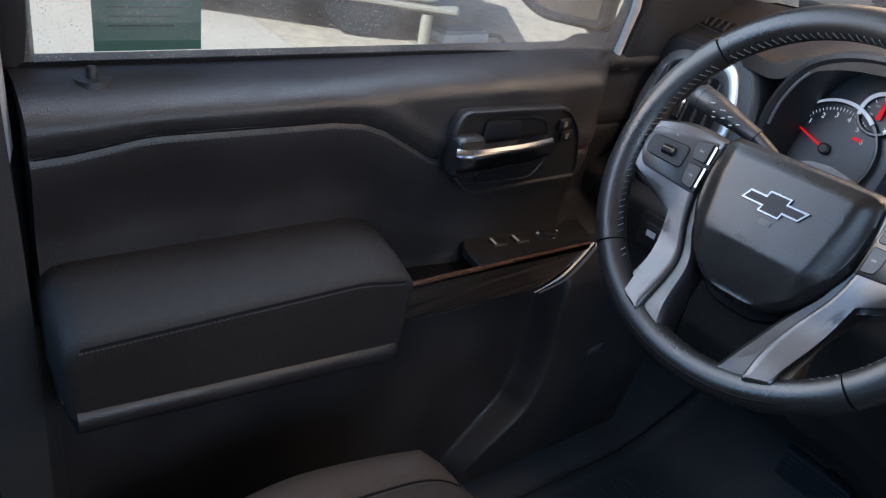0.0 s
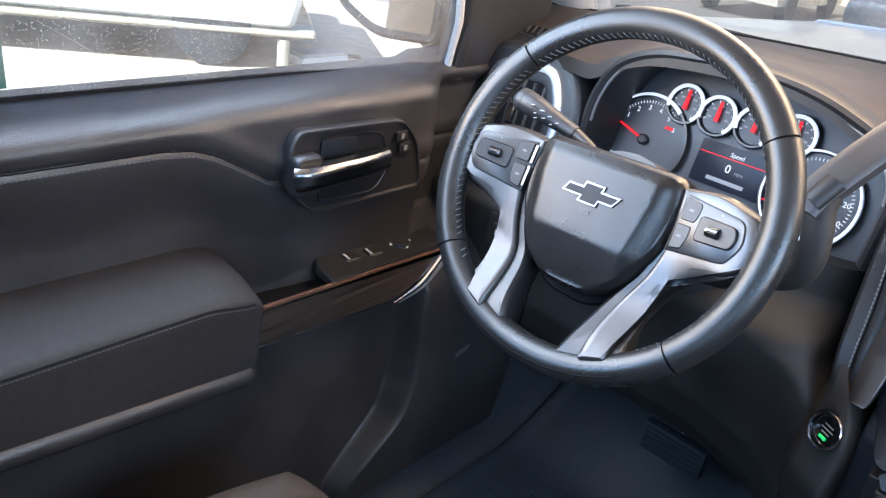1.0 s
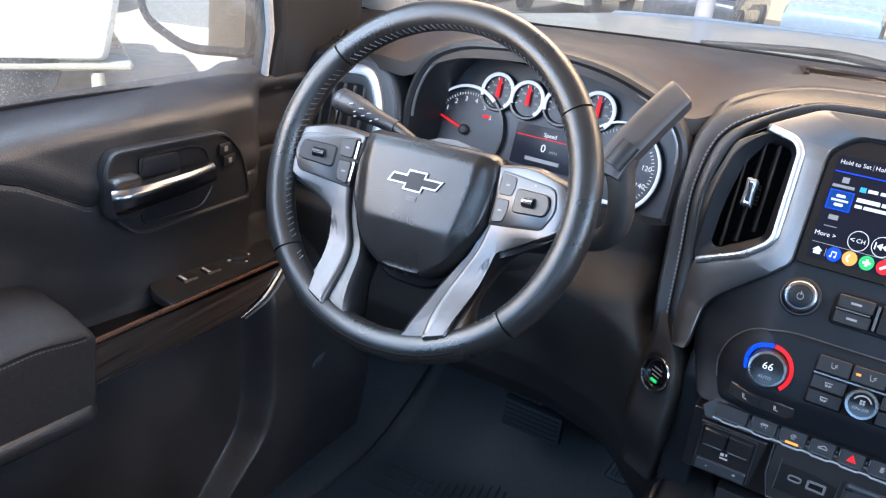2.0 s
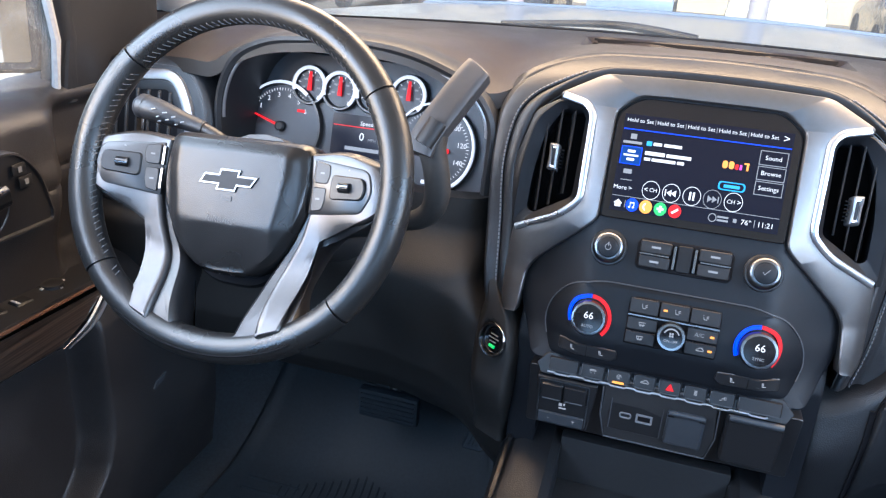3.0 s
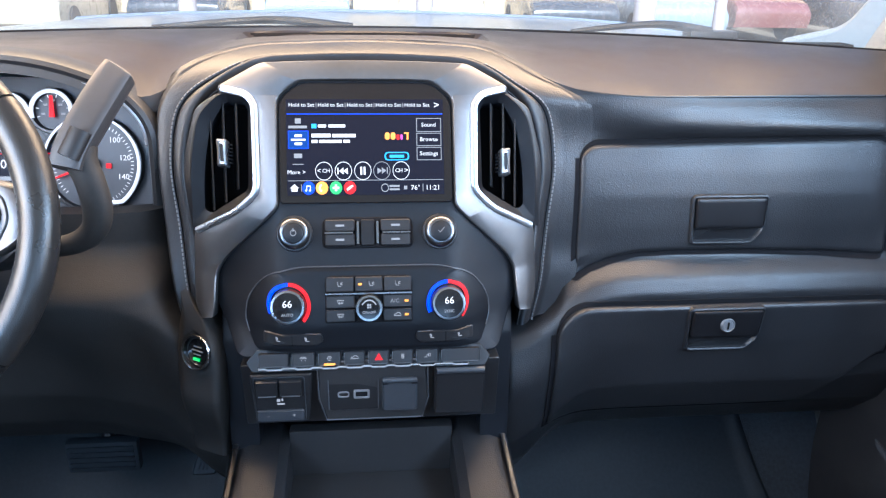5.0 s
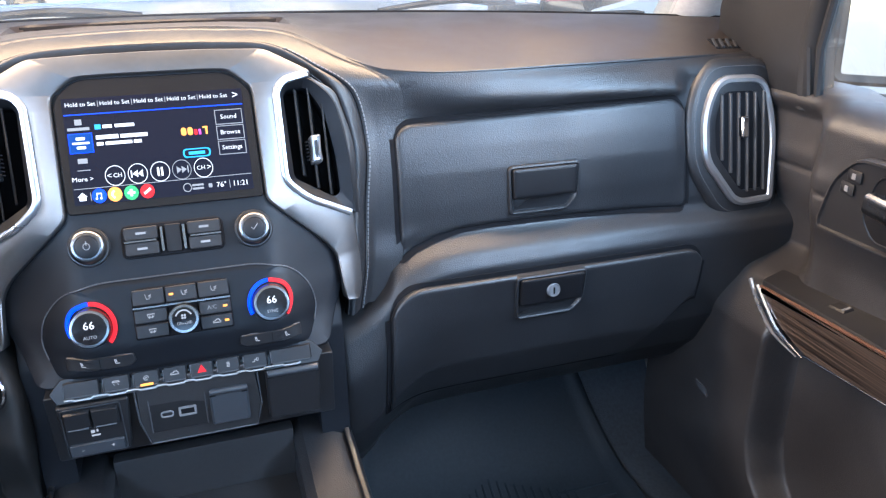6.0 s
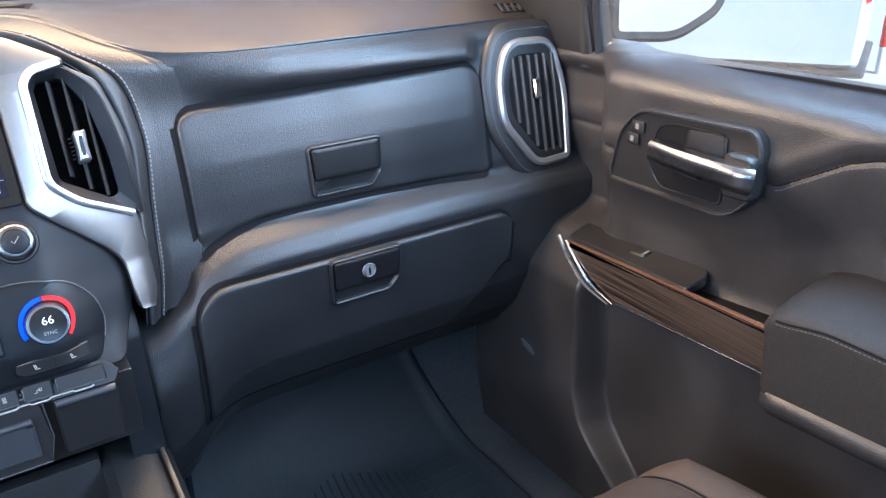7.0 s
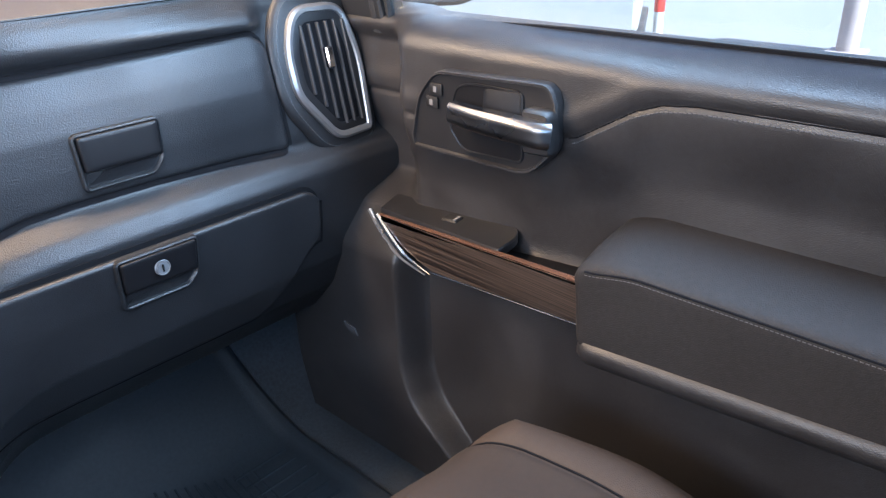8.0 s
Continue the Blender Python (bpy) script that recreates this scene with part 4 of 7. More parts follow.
bar(68, 94, 120, 104, LIT_WHITE), bar(124, 95, 188, 104, LIT_WHITE), bar(68, 111, 84, 119, LIT_WHITE), bar(88, 111, 150, 119, LIT_WHITE), bar(154, 111, 172, 119, LIT_WHITE)
bar(268, 91, 281, 111, LIT_ORANGE, r=0.003), bar(284, 91, 297, 111, LIT_ORANGE, r=0.003), bar(300, 97, 308, 111, LIT_RED, r=0.001), bar(311, 97, 317, 111, LIT_MAGENTA, r=0.001), bar(321, 91, 334, 95, LIT_ORANGE), bar(328, 95, 333, 111, LIT_ORANGE)
bar(266, 145, 334, 168, LIT_CYAN, r=0.0040), bar(270, 148, 330, 165, SCREEN, 0.0050, r=0.0034), bar(280, 153, 320, 161, LIT_CYAN, 0.0053)
for k, x in enumerate((100, 153, 206, 258, 311)):
    m = LIT_GREY if k == 3 else LIT_WHITE
    part("screen_button", ring(ellipse(sx(x), sz(196), 0.0098, n=28), 0.0006, [(0, 0.0043), (0, 0.0048), (1, 0.0048), (1, 0.0043)], st), m, display)
    if k in (0, 4):
        word("CH", x + (6 if k == 0 else -6), 196, 0.0062), word("<" if k == 0 else ">", x + (-13 if k == 0 else 14), 196, 0.0085)
    elif k == 2:
        bar(x - 7, 185, x - 2, 207, m), bar(x + 2, 185, x + 7, 207, m)
    else:
        for j in (-1, 1):
            d = -1 if k == 1 else 1
            cx = x + j * 6 + d * -1
            part("screen_arrow", pillow([(sx(cx + 7 * d), sz(196)), (sx(cx - 5 * d), sz(187)), (sx(cx - 5 * d), sz(205))], [(0, 0.0043), (0, 0.0048)], st), m, display)
        bar(x + d * 15 - 1.5, 187, x + d * 15 + 1.5, 205, m)
bar(2, 221, 428, 222.5, LIT_GREY)
for x, m in ((58, LIT_BLUE), (94, LIT_ORANGE), (132, LIT_GREEN), (170, LIT_RED)):
    part("screen_icon", pillow(ellipse(sx(x), sz(242), 0.0070, n=24), [(0, 0.0043), (0, 0.0048)], st), m, display)
    if m is LIT_BLUE:
        bar(x - 6, 235, x + 6, 238, LIT_WHITE, 0.0051), bar(x - 6, 235, x - 4, 249, LIT_WHITE, 0.0051), bar(x + 4, 235, x + 6, 249, LIT_WHITE, 0.0051), bar(x - 9, 246, x - 4, 251, LIT_WHITE, 0.0051, r=0.0008), bar(x + 1, 246, x + 6, 251, LIT_WHITE, 0.0051, r=0.0008)
    elif m is LIT_ORANGE:
        part("screen_icon", arc(sx(x) + 0.0010, sz(242), 0.0026, 0.0044, radians(110), radians(250), 0.0051), LIT_WHITE, display)
    elif m is LIT_GREEN:
        bar(x - 3, 233, x + 3, 251, LIT_WHITE, 0.0051), bar(x - 9, 239, x + 9, 245, LIT_WHITE, 0.0051)
    else:
        part("screen_icon", tube([st(sx(x - 8), sz(248), 0.0050), st(sx(x + 8), sz(236), 0.0050)], 0.0013, n=6), LIT_WHITE, display)
part("screen_icon", pillow([(sx(8), sz(242)), (sx(20), sz(231)), (sx(32), sz(242))][::-1], [(0, 0.0043), (0, 0.0048)], st), LIT_WHITE, display)
bar(12, 242, 28, 251, LIT_WHITE), bar(38, 232, 39.5, 252, LIT_GREY)
part("screen_icon", ring(ellipse(sx(266), sz(243), 0.0045, n=20), 0.0009, [(0, 0.0043), (0, 0.0048), (1, 0.0048), (1, 0.0043)], st), LIT_GREY, display)
bar(278, 236, 306, 241, LIT_GREY), bar(278, 245, 306, 250, LIT_GREY), bar(318, 238, 327, 248, LIT_GREY)
word("76°", 350, 244, 0.0078), bar(370, 233, 371.5, 254, LIT_GREY), word("11:21", 398, 244, 0.0078)


# rotary controls
def radio_knob(x, z, mark):
    k = part("radio_knob", revolve([(0.0208, -0.002), (0.0208, 0.0015), (0.0196, 0.003), (0.0182, 0.0032), (0.0176, 0.011), (0.0166, 0.0130)], OUT, st(x, z, 0), 40), DARK, stack, "round black knob with a bright ring")
    part("ring", revolve([(0.0168, 0.0115), (0.0171, 0.0128), (0.0162, 0.0146), (0.0140, 0.0158), (0.0120, 0.0160), (0.0116, 0.0150)], OUT, st(x, z, 0), 44), RING, k, "brushed metal ring")
    part("cap", revolve([(0.0118, 0.0140), (0.0115, 0.0156), (0.0100, 0.0164), (0.0020, 0.0166)], OUT, st(x, z, 0), 32), PANEL, k)
    if mark == "power":
        part("mark", ring(ellipse(x, z + 0.0004, 0.0034, n=20), 0.0007, [(0, 0.0166), (0, 0.0173), (1, 0.0173), (1, 0.0166)], st), LIT_GREY, k)
        part("mark", tube([st(x, z + 0.0015, 0.0172), st(x, z + 0.0055, 0.0172)], 0.0005, n=5), LIT_GREY, k)
    else:
        part("mark", tube([st(x - 0.003, z + 0.001, 0.0172), st(x - 0.001, z - 0.0015, 0.0172), st(x + 0.004, z + 0.004, 0.0172)], 0.0005, n=5), LIT_GREY, k)


radio_knob(-0.0835, 0.7005, "power")
radio_knob(0.0835, 0.7005, "tick")
pad = part("button_bank", pillow(rounded([(-0.052, 0.6875, 0.005), (-0.048, 0.684, 0.004), (0.048, 0.684, 0.004), (0.052, 0.6875, 0.005), (0.052, 0.712, 0.004), (0.047, 0.717, 0.004), (-0.047, 0.717, 0.004), (-0.052, 0.712, 0.004)]), [(0, 0), (0, 0.002), (0.001, 0.003)], st), GAP, stack)
for x0, x1, z0, z1 in ((-0.049, -0.0145, 0.7015, 0.7145), (-0.049, -0.0145, 0.6865, 0.6995), (0.0145, 0.049, 0.7015, 0.7145), (0.0145, 0.049, 0.6865, 0.6995), (-0.0085, 0.0085, 0.6865, 0.7145)):
    high = 0.0068 if x1 - x0 > 0.03 else 0.0048
    b = part("button", pillow(box2(x0, z0, x1, z1, 0.003), [(0, 0.002), (0, high - 0.0013), (0.001, high)], st), BUTTON if x1 - x0 > 0.03 else PIANO_SOFT, pad)
    if x1 - x0 > 0.03:
        part("mark", pillow(box2((x0 + x1) / 2 - 0.005, (z0 + z1) / 2 - 0.001, (x0 + x1) / 2 + 0.005, (z0 + z1) / 2 + 0.0012, 0.0003), [(0, 0.0066), (0, 0.0072)], st), LIT_GREY, b)
for s in (-1, 1):
    part("divider", pillow(box2(s * 0.0112 - 0.0013, 0.6885, s * 0.0112 + 0.0013, 0.7125, 0.0008), [(0, 0.004), (0, 0.0078)], st), KNURL, pad)
    part("divider", pillow(box2(min(s * 0.049, s * 0.017), 0.6998, max(s * 0.049, s * 0.017), 0.7012, 0.0004), [(0, 0.004), (0, 0.0072)], st), KNURL, pad)

# climate panel
clim_poly = dense(rounded([(-0.131, 0.570, 0.008), (0.131, 0.570, 0.008), (0.1450, 0.600, 0.02), (0.1400, 0.628, 0.03), (0.118, 0.655, 0.03), (0.085, 0.665, 0.03), (-0.085, 0.665, 0.03), (-0.118, 0.655, 0.03), (-0.1400, 0.628, 0.03), (-0.1450, 0.600, 0.02)], n=6), 0.01)
climate = part("climate_panel", pillow(clim_poly, [(0, -0.002), (0, 0.001), (0.0015, 0.0022)], st, fill=10), CLIMATE, stack, "black climate control panel")
part("panel_edge", tube([st(u, v, 0.0020) for u, v in clim_poly if v > 0.585], 0.0008, n=6), EDGE, climate)


def climate_knob(x, word_low):
    z = 0.6235
    k = part("climate_knob", revolve([(0.0205, -0.001), (0.0200, 0.010), (0.0188, 0.0125), (0.0160, 0.013)], OUT, st(x, z, 0.002), 40), KNURL, stack, "brushed metal temperature knob with blue and red rim")
    part("face", revolve([(0.0166, 0.0125), (0.0160, 0.0138), (0.0010, 0.0142)], OUT, st(x, z, 0.002), 36), PIANO, k)
    part("blue_rim", arc(x, z, 0.0212, 0.0252, radians(91), radians(205), 0.0050), LIT_BLUE, k, "glowing blue rim")
    part("red_rim", arc(x, z, 0.0212, 0.0252, radians(-45), radians(89), 0.0050), LIT_RED, k, "glowing red rim")
    text("digits", "66", 0.0112, on_stack(x, z + 0.0030, 0.0172), LIT_WHITE, k)
    text("word", word_low, 0.0048, on_stack(x, z - 0.0085, 0.0172), LIT_GREY, k)


climate_knob(-0.0915, "AUTO")
climate_knob(0.0915, "SYNC")
bank = part("climate_buttons", pillow(rounded([(-0.050, 0.604, 0.003), (0.050, 0.604, 0.003), (0.050, 0.648, 0.003), (0.044, 0.655, 0.004), (-0.044, 0.655, 0.004), (-0.050, 0.648, 0.003)]), [(0, 0.001), (0, 0.003), (0.001, 0.0042)], st), GAP, climate)
part("divider", pillow(box2(-0.0495, 0.6350, 0.0495, 0.6366, 0.0005), [(0, 0.003), (0, 0.0072)], st), KNURL, bank)
for x0, x1, z0, z1, kind in ((-0.049, -0.017, 0.638, 0.6535, "mark"), (-0.016, 0.016, 0.638, 0.6535, "lamp"), (0.017, 0.049, 0.638, 0.6535, "mark"), (-0.049, -0.016, 0.6205, 0.634, "mark"), (-0.049, -0.016, 0.6055, 0.619, "mark"), (0.016, 0.049, 0.6205, 0.634, "ac"), (0.016, 0.049, 0.6055, 0.619, "lamp")):
    b = part("button", pillow(box2(x0, z0, x1, z1, 0.002), [(0, 0.003), (0, 0.0055), (0.0008, 0.0066)], st), BUTTON, bank)
    cx, cz = (x0 + x1) / 2, (z0 + z1) / 2
    if kind == "ac":
        text("word", "A/C", 0.0062, on_stack(cx - 0.003, cz, 0.0070), LIT_GREY, b)
    else:
        sign = "person" if cz > 0.637 else ("car" if cx > 0 else "glass")
        icon(sign, cx + (0.003 if kind == "lamp" and cx < 0.01 else 0), cz, 0.0069, st, b)
    if kind in ("lamp", "ac"):
        ex = cx + (0.0105 if x0 > 0 else -0.010)
        part("lamp", pillow(box2(ex - 0.0022, cz - 0.0011, ex + 0.0022, cz + 0.0011, 0.0004), [(0, 0.006), (0, 0.0074)], st), LIT_ORANGE, b, "small lit orange lamp")
fan = part("fan_knob", revolve([(0.0160, 0.0), (0.0158, 0.012), (0.0148, 0.0140), (0.0120, 0.0142)], OUT, st(0, 0.6205, 0.003), 36), KNURL, climate, "metal fan knob")
part("face", revolve([(0.0124, 0.0138), (0.0120, 0.0150), (0.0010, 0.0152)], OUT, st(0, 0.6205, 0.003), 32), PIANO, fan)
text("word", "ON/OFF", 0.0042, on_stack(0, 0.6160, 0.0186), LIT_GREY, fan)
for k in range(4):
    part("mark", pillow(ellipse(0.0018 * math.cos(k * math.pi / 2 + 0.8), 0.6228 + 0.0018 * math.sin(k * math.pi / 2 + 0.8), 0.0012, n=10), [(0, 0.0178), (0, 0.0186)], st), LIT_GREY, fan)
part("mark", arc(0, 0.6205, 0.0078, 0.0092, radians(25), radians(155), 0.0186), LIT_GREY, fan)
for s in (-1, 1):
    b = part("seat_heat_buttons", pillow(dense(rounded([(s * 0.053, 0.5830), (s * 0.060, 0.578), (s * 0.122, 0.579), (s * 0.122, 0.592), (s * 0.055, 0.592)], 0.002), 0.006), [(0, 0.001), (0, 0.0042), (0.0008, 0.0052)], st, fill=6), BUTTON, climate)
    part("button_edge", tube([st(s * 0.056, 0.5915, 0.0050), st(s * 0.121, 0.5915, 0.0050)], 0.0006, n=5), EDGE, b)
    part("divider", pillow(box2(s * 0.0885 - 0.0004, 0.578, s * 0.0885 + 0.0004, 0.591, 0.0002), [(0, 0.004), (0, 0.0056)], st), GAP, b)
    for x in (0.072, 0.105):
        icon("seat", s * x, 0.5855, 0.0057, st, b, k=0.0009)

# toggle row
def tg(u, v, h):
    """The toggle shelf: v runs down its slope."""
    p = Vector((u, 0.836 - 0.26 * v, 0.5680 - 0.58 * v))
    return p + Vector((0, -0.91, 0.41)) * h


row = part("switch_shelf", pillow(rounded([(-0.131, -0.004), (0.131, -0.004), (0.1435, 0.018), (0.137, 0.037), (-0.137, 0.037), (-0.1435, 0.018)], 0.003), [(0, -0.03), (0, -0.001), (0.001, 0.0)], tg), DARK, stack, "row of seven black toggle switches on a chrome strip")
edges = [-0.130, -0.092, -0.062, -0.032, -0.004, 0.024, 0.052, 0.082, 0.131]
for k, (x0, x1) in enumerate(zip(edges, edges[1:])):
    t = part("toggle", pillow(box2(x0 + 0.001, 0.002, x1 - 0.001, 0.028, 0.003), [(0, 0), (0.0005, 0.004), (0.002, 0.0062)], tg), BUTTON, row)
    cx = (x0 + x1) / 2
    part("lip", tube([tg(x0 + 0.0035, 0.0272, 0.0048), tg(x1 - 0.0035, 0.0272, 0.0048)], 0.0009, n=6), EDGE, t)
    part("side_rib", tube([tg(x0 + 0.0022, 0.006, 0.0052), tg(x0 + 0.0022, 0.026, 0.0048)], 0.0007, n=5), EDGE, t)
    if k == 4:
        part("hazard_mark", pillow([(cx - 0.0048, 0.0205), (cx + 0.0048, 0.0205), (cx, 0.0075)], [(0, 0.006), (0, 0.0068)], tg), LIT_RED, t, "lit red hazard triangle")
    elif 0 < k < 7:
        icon(("", "slide", "loop", "car", "", "stack", "plug")[k], cx, 0.0145, 0.0066, lambda u, v, h: tg(u, 0.0145 + (v - 0.0145) * 1.4, h), t, True, 0.0011)
    if k == 2:
        part("lamp", pillow(box2(cx - 0.0065, 0.0235, cx + 0.0065, 0.0275, 0.001), [(0, 0.004), (0, 0.0070)], tg), LIT_ORANGE, t, "lit orange lamp")
strip = []
for x0, x1 in zip(edges, edges[1:]):
    m = (x0 + x1) / 2
    strip += [tg(x0 + 0.001, 0.0312, 0.003), tg(m - 0.010, 0.0312, 0.003), tg(m - 0.0075, 0.0334, 0.003), tg(m + 0.0075, 0.0334, 0.003), tg(m + 0.010, 0.0312, 0.003)]
part("chrome_strip", tube(strip, 0.0014, n=6), VENT_RING, row, "thin chrome strip")

def lo(u, z, h):
    return st(u, z + 0.0135, h)


for q in (-1, 1):
    part("side_cheek", pillow(rounded([(0.40, 0.862), (0.40, 0.96), (0.60, 0.96), (0.60, 0.886), (0.565, 0.872)], 0.004), [(0, 0.140), (0, 0.172), (0.003, 0.176)], lambda a, b, h: Vector((q * h, b, a))), PANEL, stack, "dark side of the centre stack")
# brake control, power outlets and cubby below
lower = part("lower_panel", pillow(dense(rounded([(-0.150, 0.452), (0.155, 0.452), (0.156, 0.536), (-0.152, 0.536)], 0.004), 0.02), [(0, -0.06), (0, -0.004), (0.001, -0.003)], lo), DARK, stack, "black lower panel")
bb = part("brake_controller", pillow(rounded([(-0.136, 0.464), (-0.074, 0.464), (-0.068, 0.530), (-0.140, 0.530)], 0.003), [(0, -0.003), (0, 0.010), (0.0015, 0.012)], lo), BUTTON, lower, "trailer brake controller with plus and minus keys")
part("frame", ring(box2(-0.1365, 0.4655, -0.0765, 0.5275, 0.004), 0.0016, [(0, 0.011), (0.2, 0.0135), (0.8, 0.0135), (1, 0.011)], lo), SATIN, bb)
for x0, x1 in ((-0.1335, -0.1075), (-0.1065, -0.0800)):
    part("lever", pillow(box2(x0, 0.5020, x1, 0.5235, 0.002), [(0, 0.012), (0, 0.0160), (0.0012, 0.0182)], lo), BUTTON, bb)
    part("lever_edge", tube([lo(x0 + 0.003, 0.5035, 0.0186), lo(x1 - 0.003, 0.5035, 0.0186)], 0.0009, n=6), EDGE, bb)
part("key", pillow(box2(-0.134, 0.4675, -0.079, 0.4815, 0.002), [(0, 0.012), (0, 0.0145), (0.0008, 0.0155)], lo), SATIN, bb)
text("minus", "-", 0.009, low(-0.121, 0.475, 0.0160), LIT_GREY, bb)
text("plus", "+", 0.008, low(-0.091, 0.475, 0.0160), LIT_GREY, bb)
for a, b, c, d in ((-0.1105, 0.4925, -0.1065, 0.4965), (-0.1050, 0.4935, -0.1030, 0.4970), (-0.1105, 0.4885, -0.1015, 0.4905)):
    part("mark", pillow(box2(a, b, c, d, 0.0006), [(0, 0.012), (0, 0.0128)], lo), LIT_GREY, bb)
part("panel_rim", tube([lo(u, z, 0.0080) for u, z in ((-0.062, 0.533), (-0.0615, 0.492), (-0.0535, 0.461), (0.0625, 0.461), (0.0695, 0.490), (0.0675, 0.533))], 0.0010, n=6), EDGE, lower)
ob = part("outlet_panel", pillow(rounded([(-0.053, 0.460), (0.063, 0.460), (0.070, 0.490), (0.064, 0.545), (-0.060, 0.545), (-0.062, 0.490)], 0.004), [(0, -0.003), (0, 0.006), (0.0015, 0.0075)], lo), HARD, lower, "black outlet panel with two sockets")
usb = part("socket_plate", pillow(box2(-0.0505, 0.475, 0.0095, 0.520, 0.002), [(0, 0.007), (0, 0.0085), (0.0006, 0.0092)], lo), BUTTON, ob)
part("plate_edge", tube([lo(-0.050, 0.476, 0.0092), lo(-0.050, 0.519, 0.0092)], 0.0008, n=5), EDGE, usb)
part("plate_edge", tube([lo(0.009, 0.476, 0.0092), lo(0.009, 0.519, 0.0092)], 0.0008, n=5), EDGE, usb)
part("socket", ring(box2(-0.0395, 0.4935, -0.0255, 0.5015, 0.0038), 0.0016, [(0, 0.0085), (0, 0.0105), (1, 0.0105), (1, 0.0085)], lo), FAINT, usb, "small charging socket")
part("socket", ring(box2(-0.0205, 0.4915, -0.0015, 0.5035, 0.002), 0.0024, [(0, 0.0085), (0, 0.0105), (1, 0.0105), (1, 0.0085)], lo), FAINT, usb, "wide charging socket")
part("socket_hole", pillow(box2(-0.0178, 0.4942, -0.0042, 0.5008, 0.001), [(0, 0.009), (0, 0.0098)], lo), GAP, usb)
lid = part("outlet_lid", pillow(box2(0.0135, 0.474, 0.0555, 0.520, 0.004), [(0, 0.007), (0, 0.0125), (0.0025, 0.0155)], lo), SATIN, ob, "hinged black outlet lid")
part("hinge", tube([lo(0.0145, 0.5185, 0.0150), lo(0.0545, 0.5185, 0.0150)], 0.0034, n=10), SATIN, lid)
for x0, x1 in ((0.0140, 0.0205), (0.0485, 0.0550)):
    part("hinge_gap", tube([lo(x0, 0.5140, 0.0158), lo(x1, 0.5140, 0.0158)], 0.0009, n=6), GAP, lid)
cub = part("blank_cover", pillow(box2(0.0765, 0.466, 0.1370, 0.532, 0.004), [(0, -0.003), (0, 0.010), (0.0025, 0.0130)], lo), BUTTON, lower, "plain black hinged cover")
part("hinge", tube([lo(0.0785, 0.5285, 0.0120), lo(0.1350, 0.5285, 0.0120)], 0.0042, n=10), SATIN, cub)
for x0, x1 in ((0.0780, 0.0880), (0.1255, 0.1355)):
    part("hinge_gap", tube([lo(x0, 0.5232, 0.0132), lo(x1, 0.5232, 0.0132)], 0.0010, n=6), GAP, cub)

# start button, sunk in its chrome ring
sb = Vector((-0.207, 0.8695, 0.552))
ax = Vector((-0.53, -0.81, 0.25)).normalized()
start = part("start_button", revolve([(0.0222, -0.012), (0.0226, 0.0005), (0.0212, 0.0032), (0.0192, 0.0026), (0.0178, -0.0045)], ax, sb, 44), CHROME, dash, "round engine start button in a chrome ring with a green lamp")
part("cap", revolve([(0.0176, -0.010), (0.0172, -0.0035), (0.0150, -0.0022), (0.0010, -0.0026)], ax, sb, 36), PIANO, start)
bx = Vector((0, 0, 1)).cross(ax).normalized()
bz_ = ax.cross(bx).normalized()
face_pt = lambda u, v: sb + ax * -0.0012 + bx * u + bz_ * v
part("lamp", tube([face_pt(-0.0045, -0.0092), face_pt(0.0045, -0.0092)], 0.0019, n=8), LIT_GREEN, start, "small lit green lamp")
for v, w in ((0.0062, 0.006), (0.0015, 0.0085), (-0.0032, 0.0055)):
    part("mark", tube([face_pt(-w, v), face_pt(w, v)], 0.0009, n=6), FAINT, start)

# ---- steering wheel ----
WC = Vector((-0.459, 0.690, 0.782))
WU, WV, WN = Vector((1, 0, 0)), Vector((0, math.sin(radians(24)), math.cos(radians(24)))), Vector((0, -math.cos(radians(24)), math.sin(radians(24))))


def wh(u, v, h=0.0):
    return WC + WU * u + WV * v + WN * h


def turned(u, v, h=0.0):
    """The hub and spokes stand a touch off straight ahead."""
    c, k = math.cos(radians(2.2)), math.sin(radians(2.2))
    return wh(u * c - v * k, v * c + u * k, h)


wheel = thing("steering_wheel", "black leather steering wheel with satin silver spokes and worn rim", "steering wheel", WC)


def rim_at(a):
    r = 0.1758 - 0.005 * max(0.0, -math.sin(a)) ** 4
    return wh(0.0045 + r * math.cos(a), -0.0045 + r * math.sin(a), 0.0)


def rim_piece(name, a0, a1, r, material, label, n=40):
    part(name, tube([rim_at(lerp(a0, a1, i / n)) for i in range(n + 1)], r, n=18, up=WN, flat=1.12, shape=lambda w: 1 + 0.05 * math.cos(2 * w)), material, wheel, label)


cuts = [radians(a) for a in (36, 141, 220, 322)]
rim_piece("rim_top", cuts[0] + 0.008, cuts[1] - 0.008, 0.0152, LEATHER, "black leather rim, shiny with wear", 60)
rim_piece("rim_side", cuts[1] + 0.004, cuts[2] - 0.004, 0.0156, LEATHER, "")
rim_piece("rim_bottom", cuts[2] + 0.008, cuts[3] - 0.008, 0.0152, LEATHER, "")
rim_piece("rim_side", cuts[3] + 0.004, cuts[0] + 2 * math.pi - 0.004, 0.0156, LEATHER, "")
part("rim_core", tube([rim_at(2 * math.pi * i / 90) for i in range(90)], 0.0138, closed=True, n=12, up=WN), GAP, wheel)


def rim_skin(a, turn, lift=0.0005):
    """A place on the rim's skin: a round the wheel, turn from its inner side towards the driver."""
    p = rim_at(a)
    d = (p - WC).normalized()
    return p - d * (0.0154 + lift) * math.cos(turn) + WN * (0.0172 + lift) * math.sin(turn)


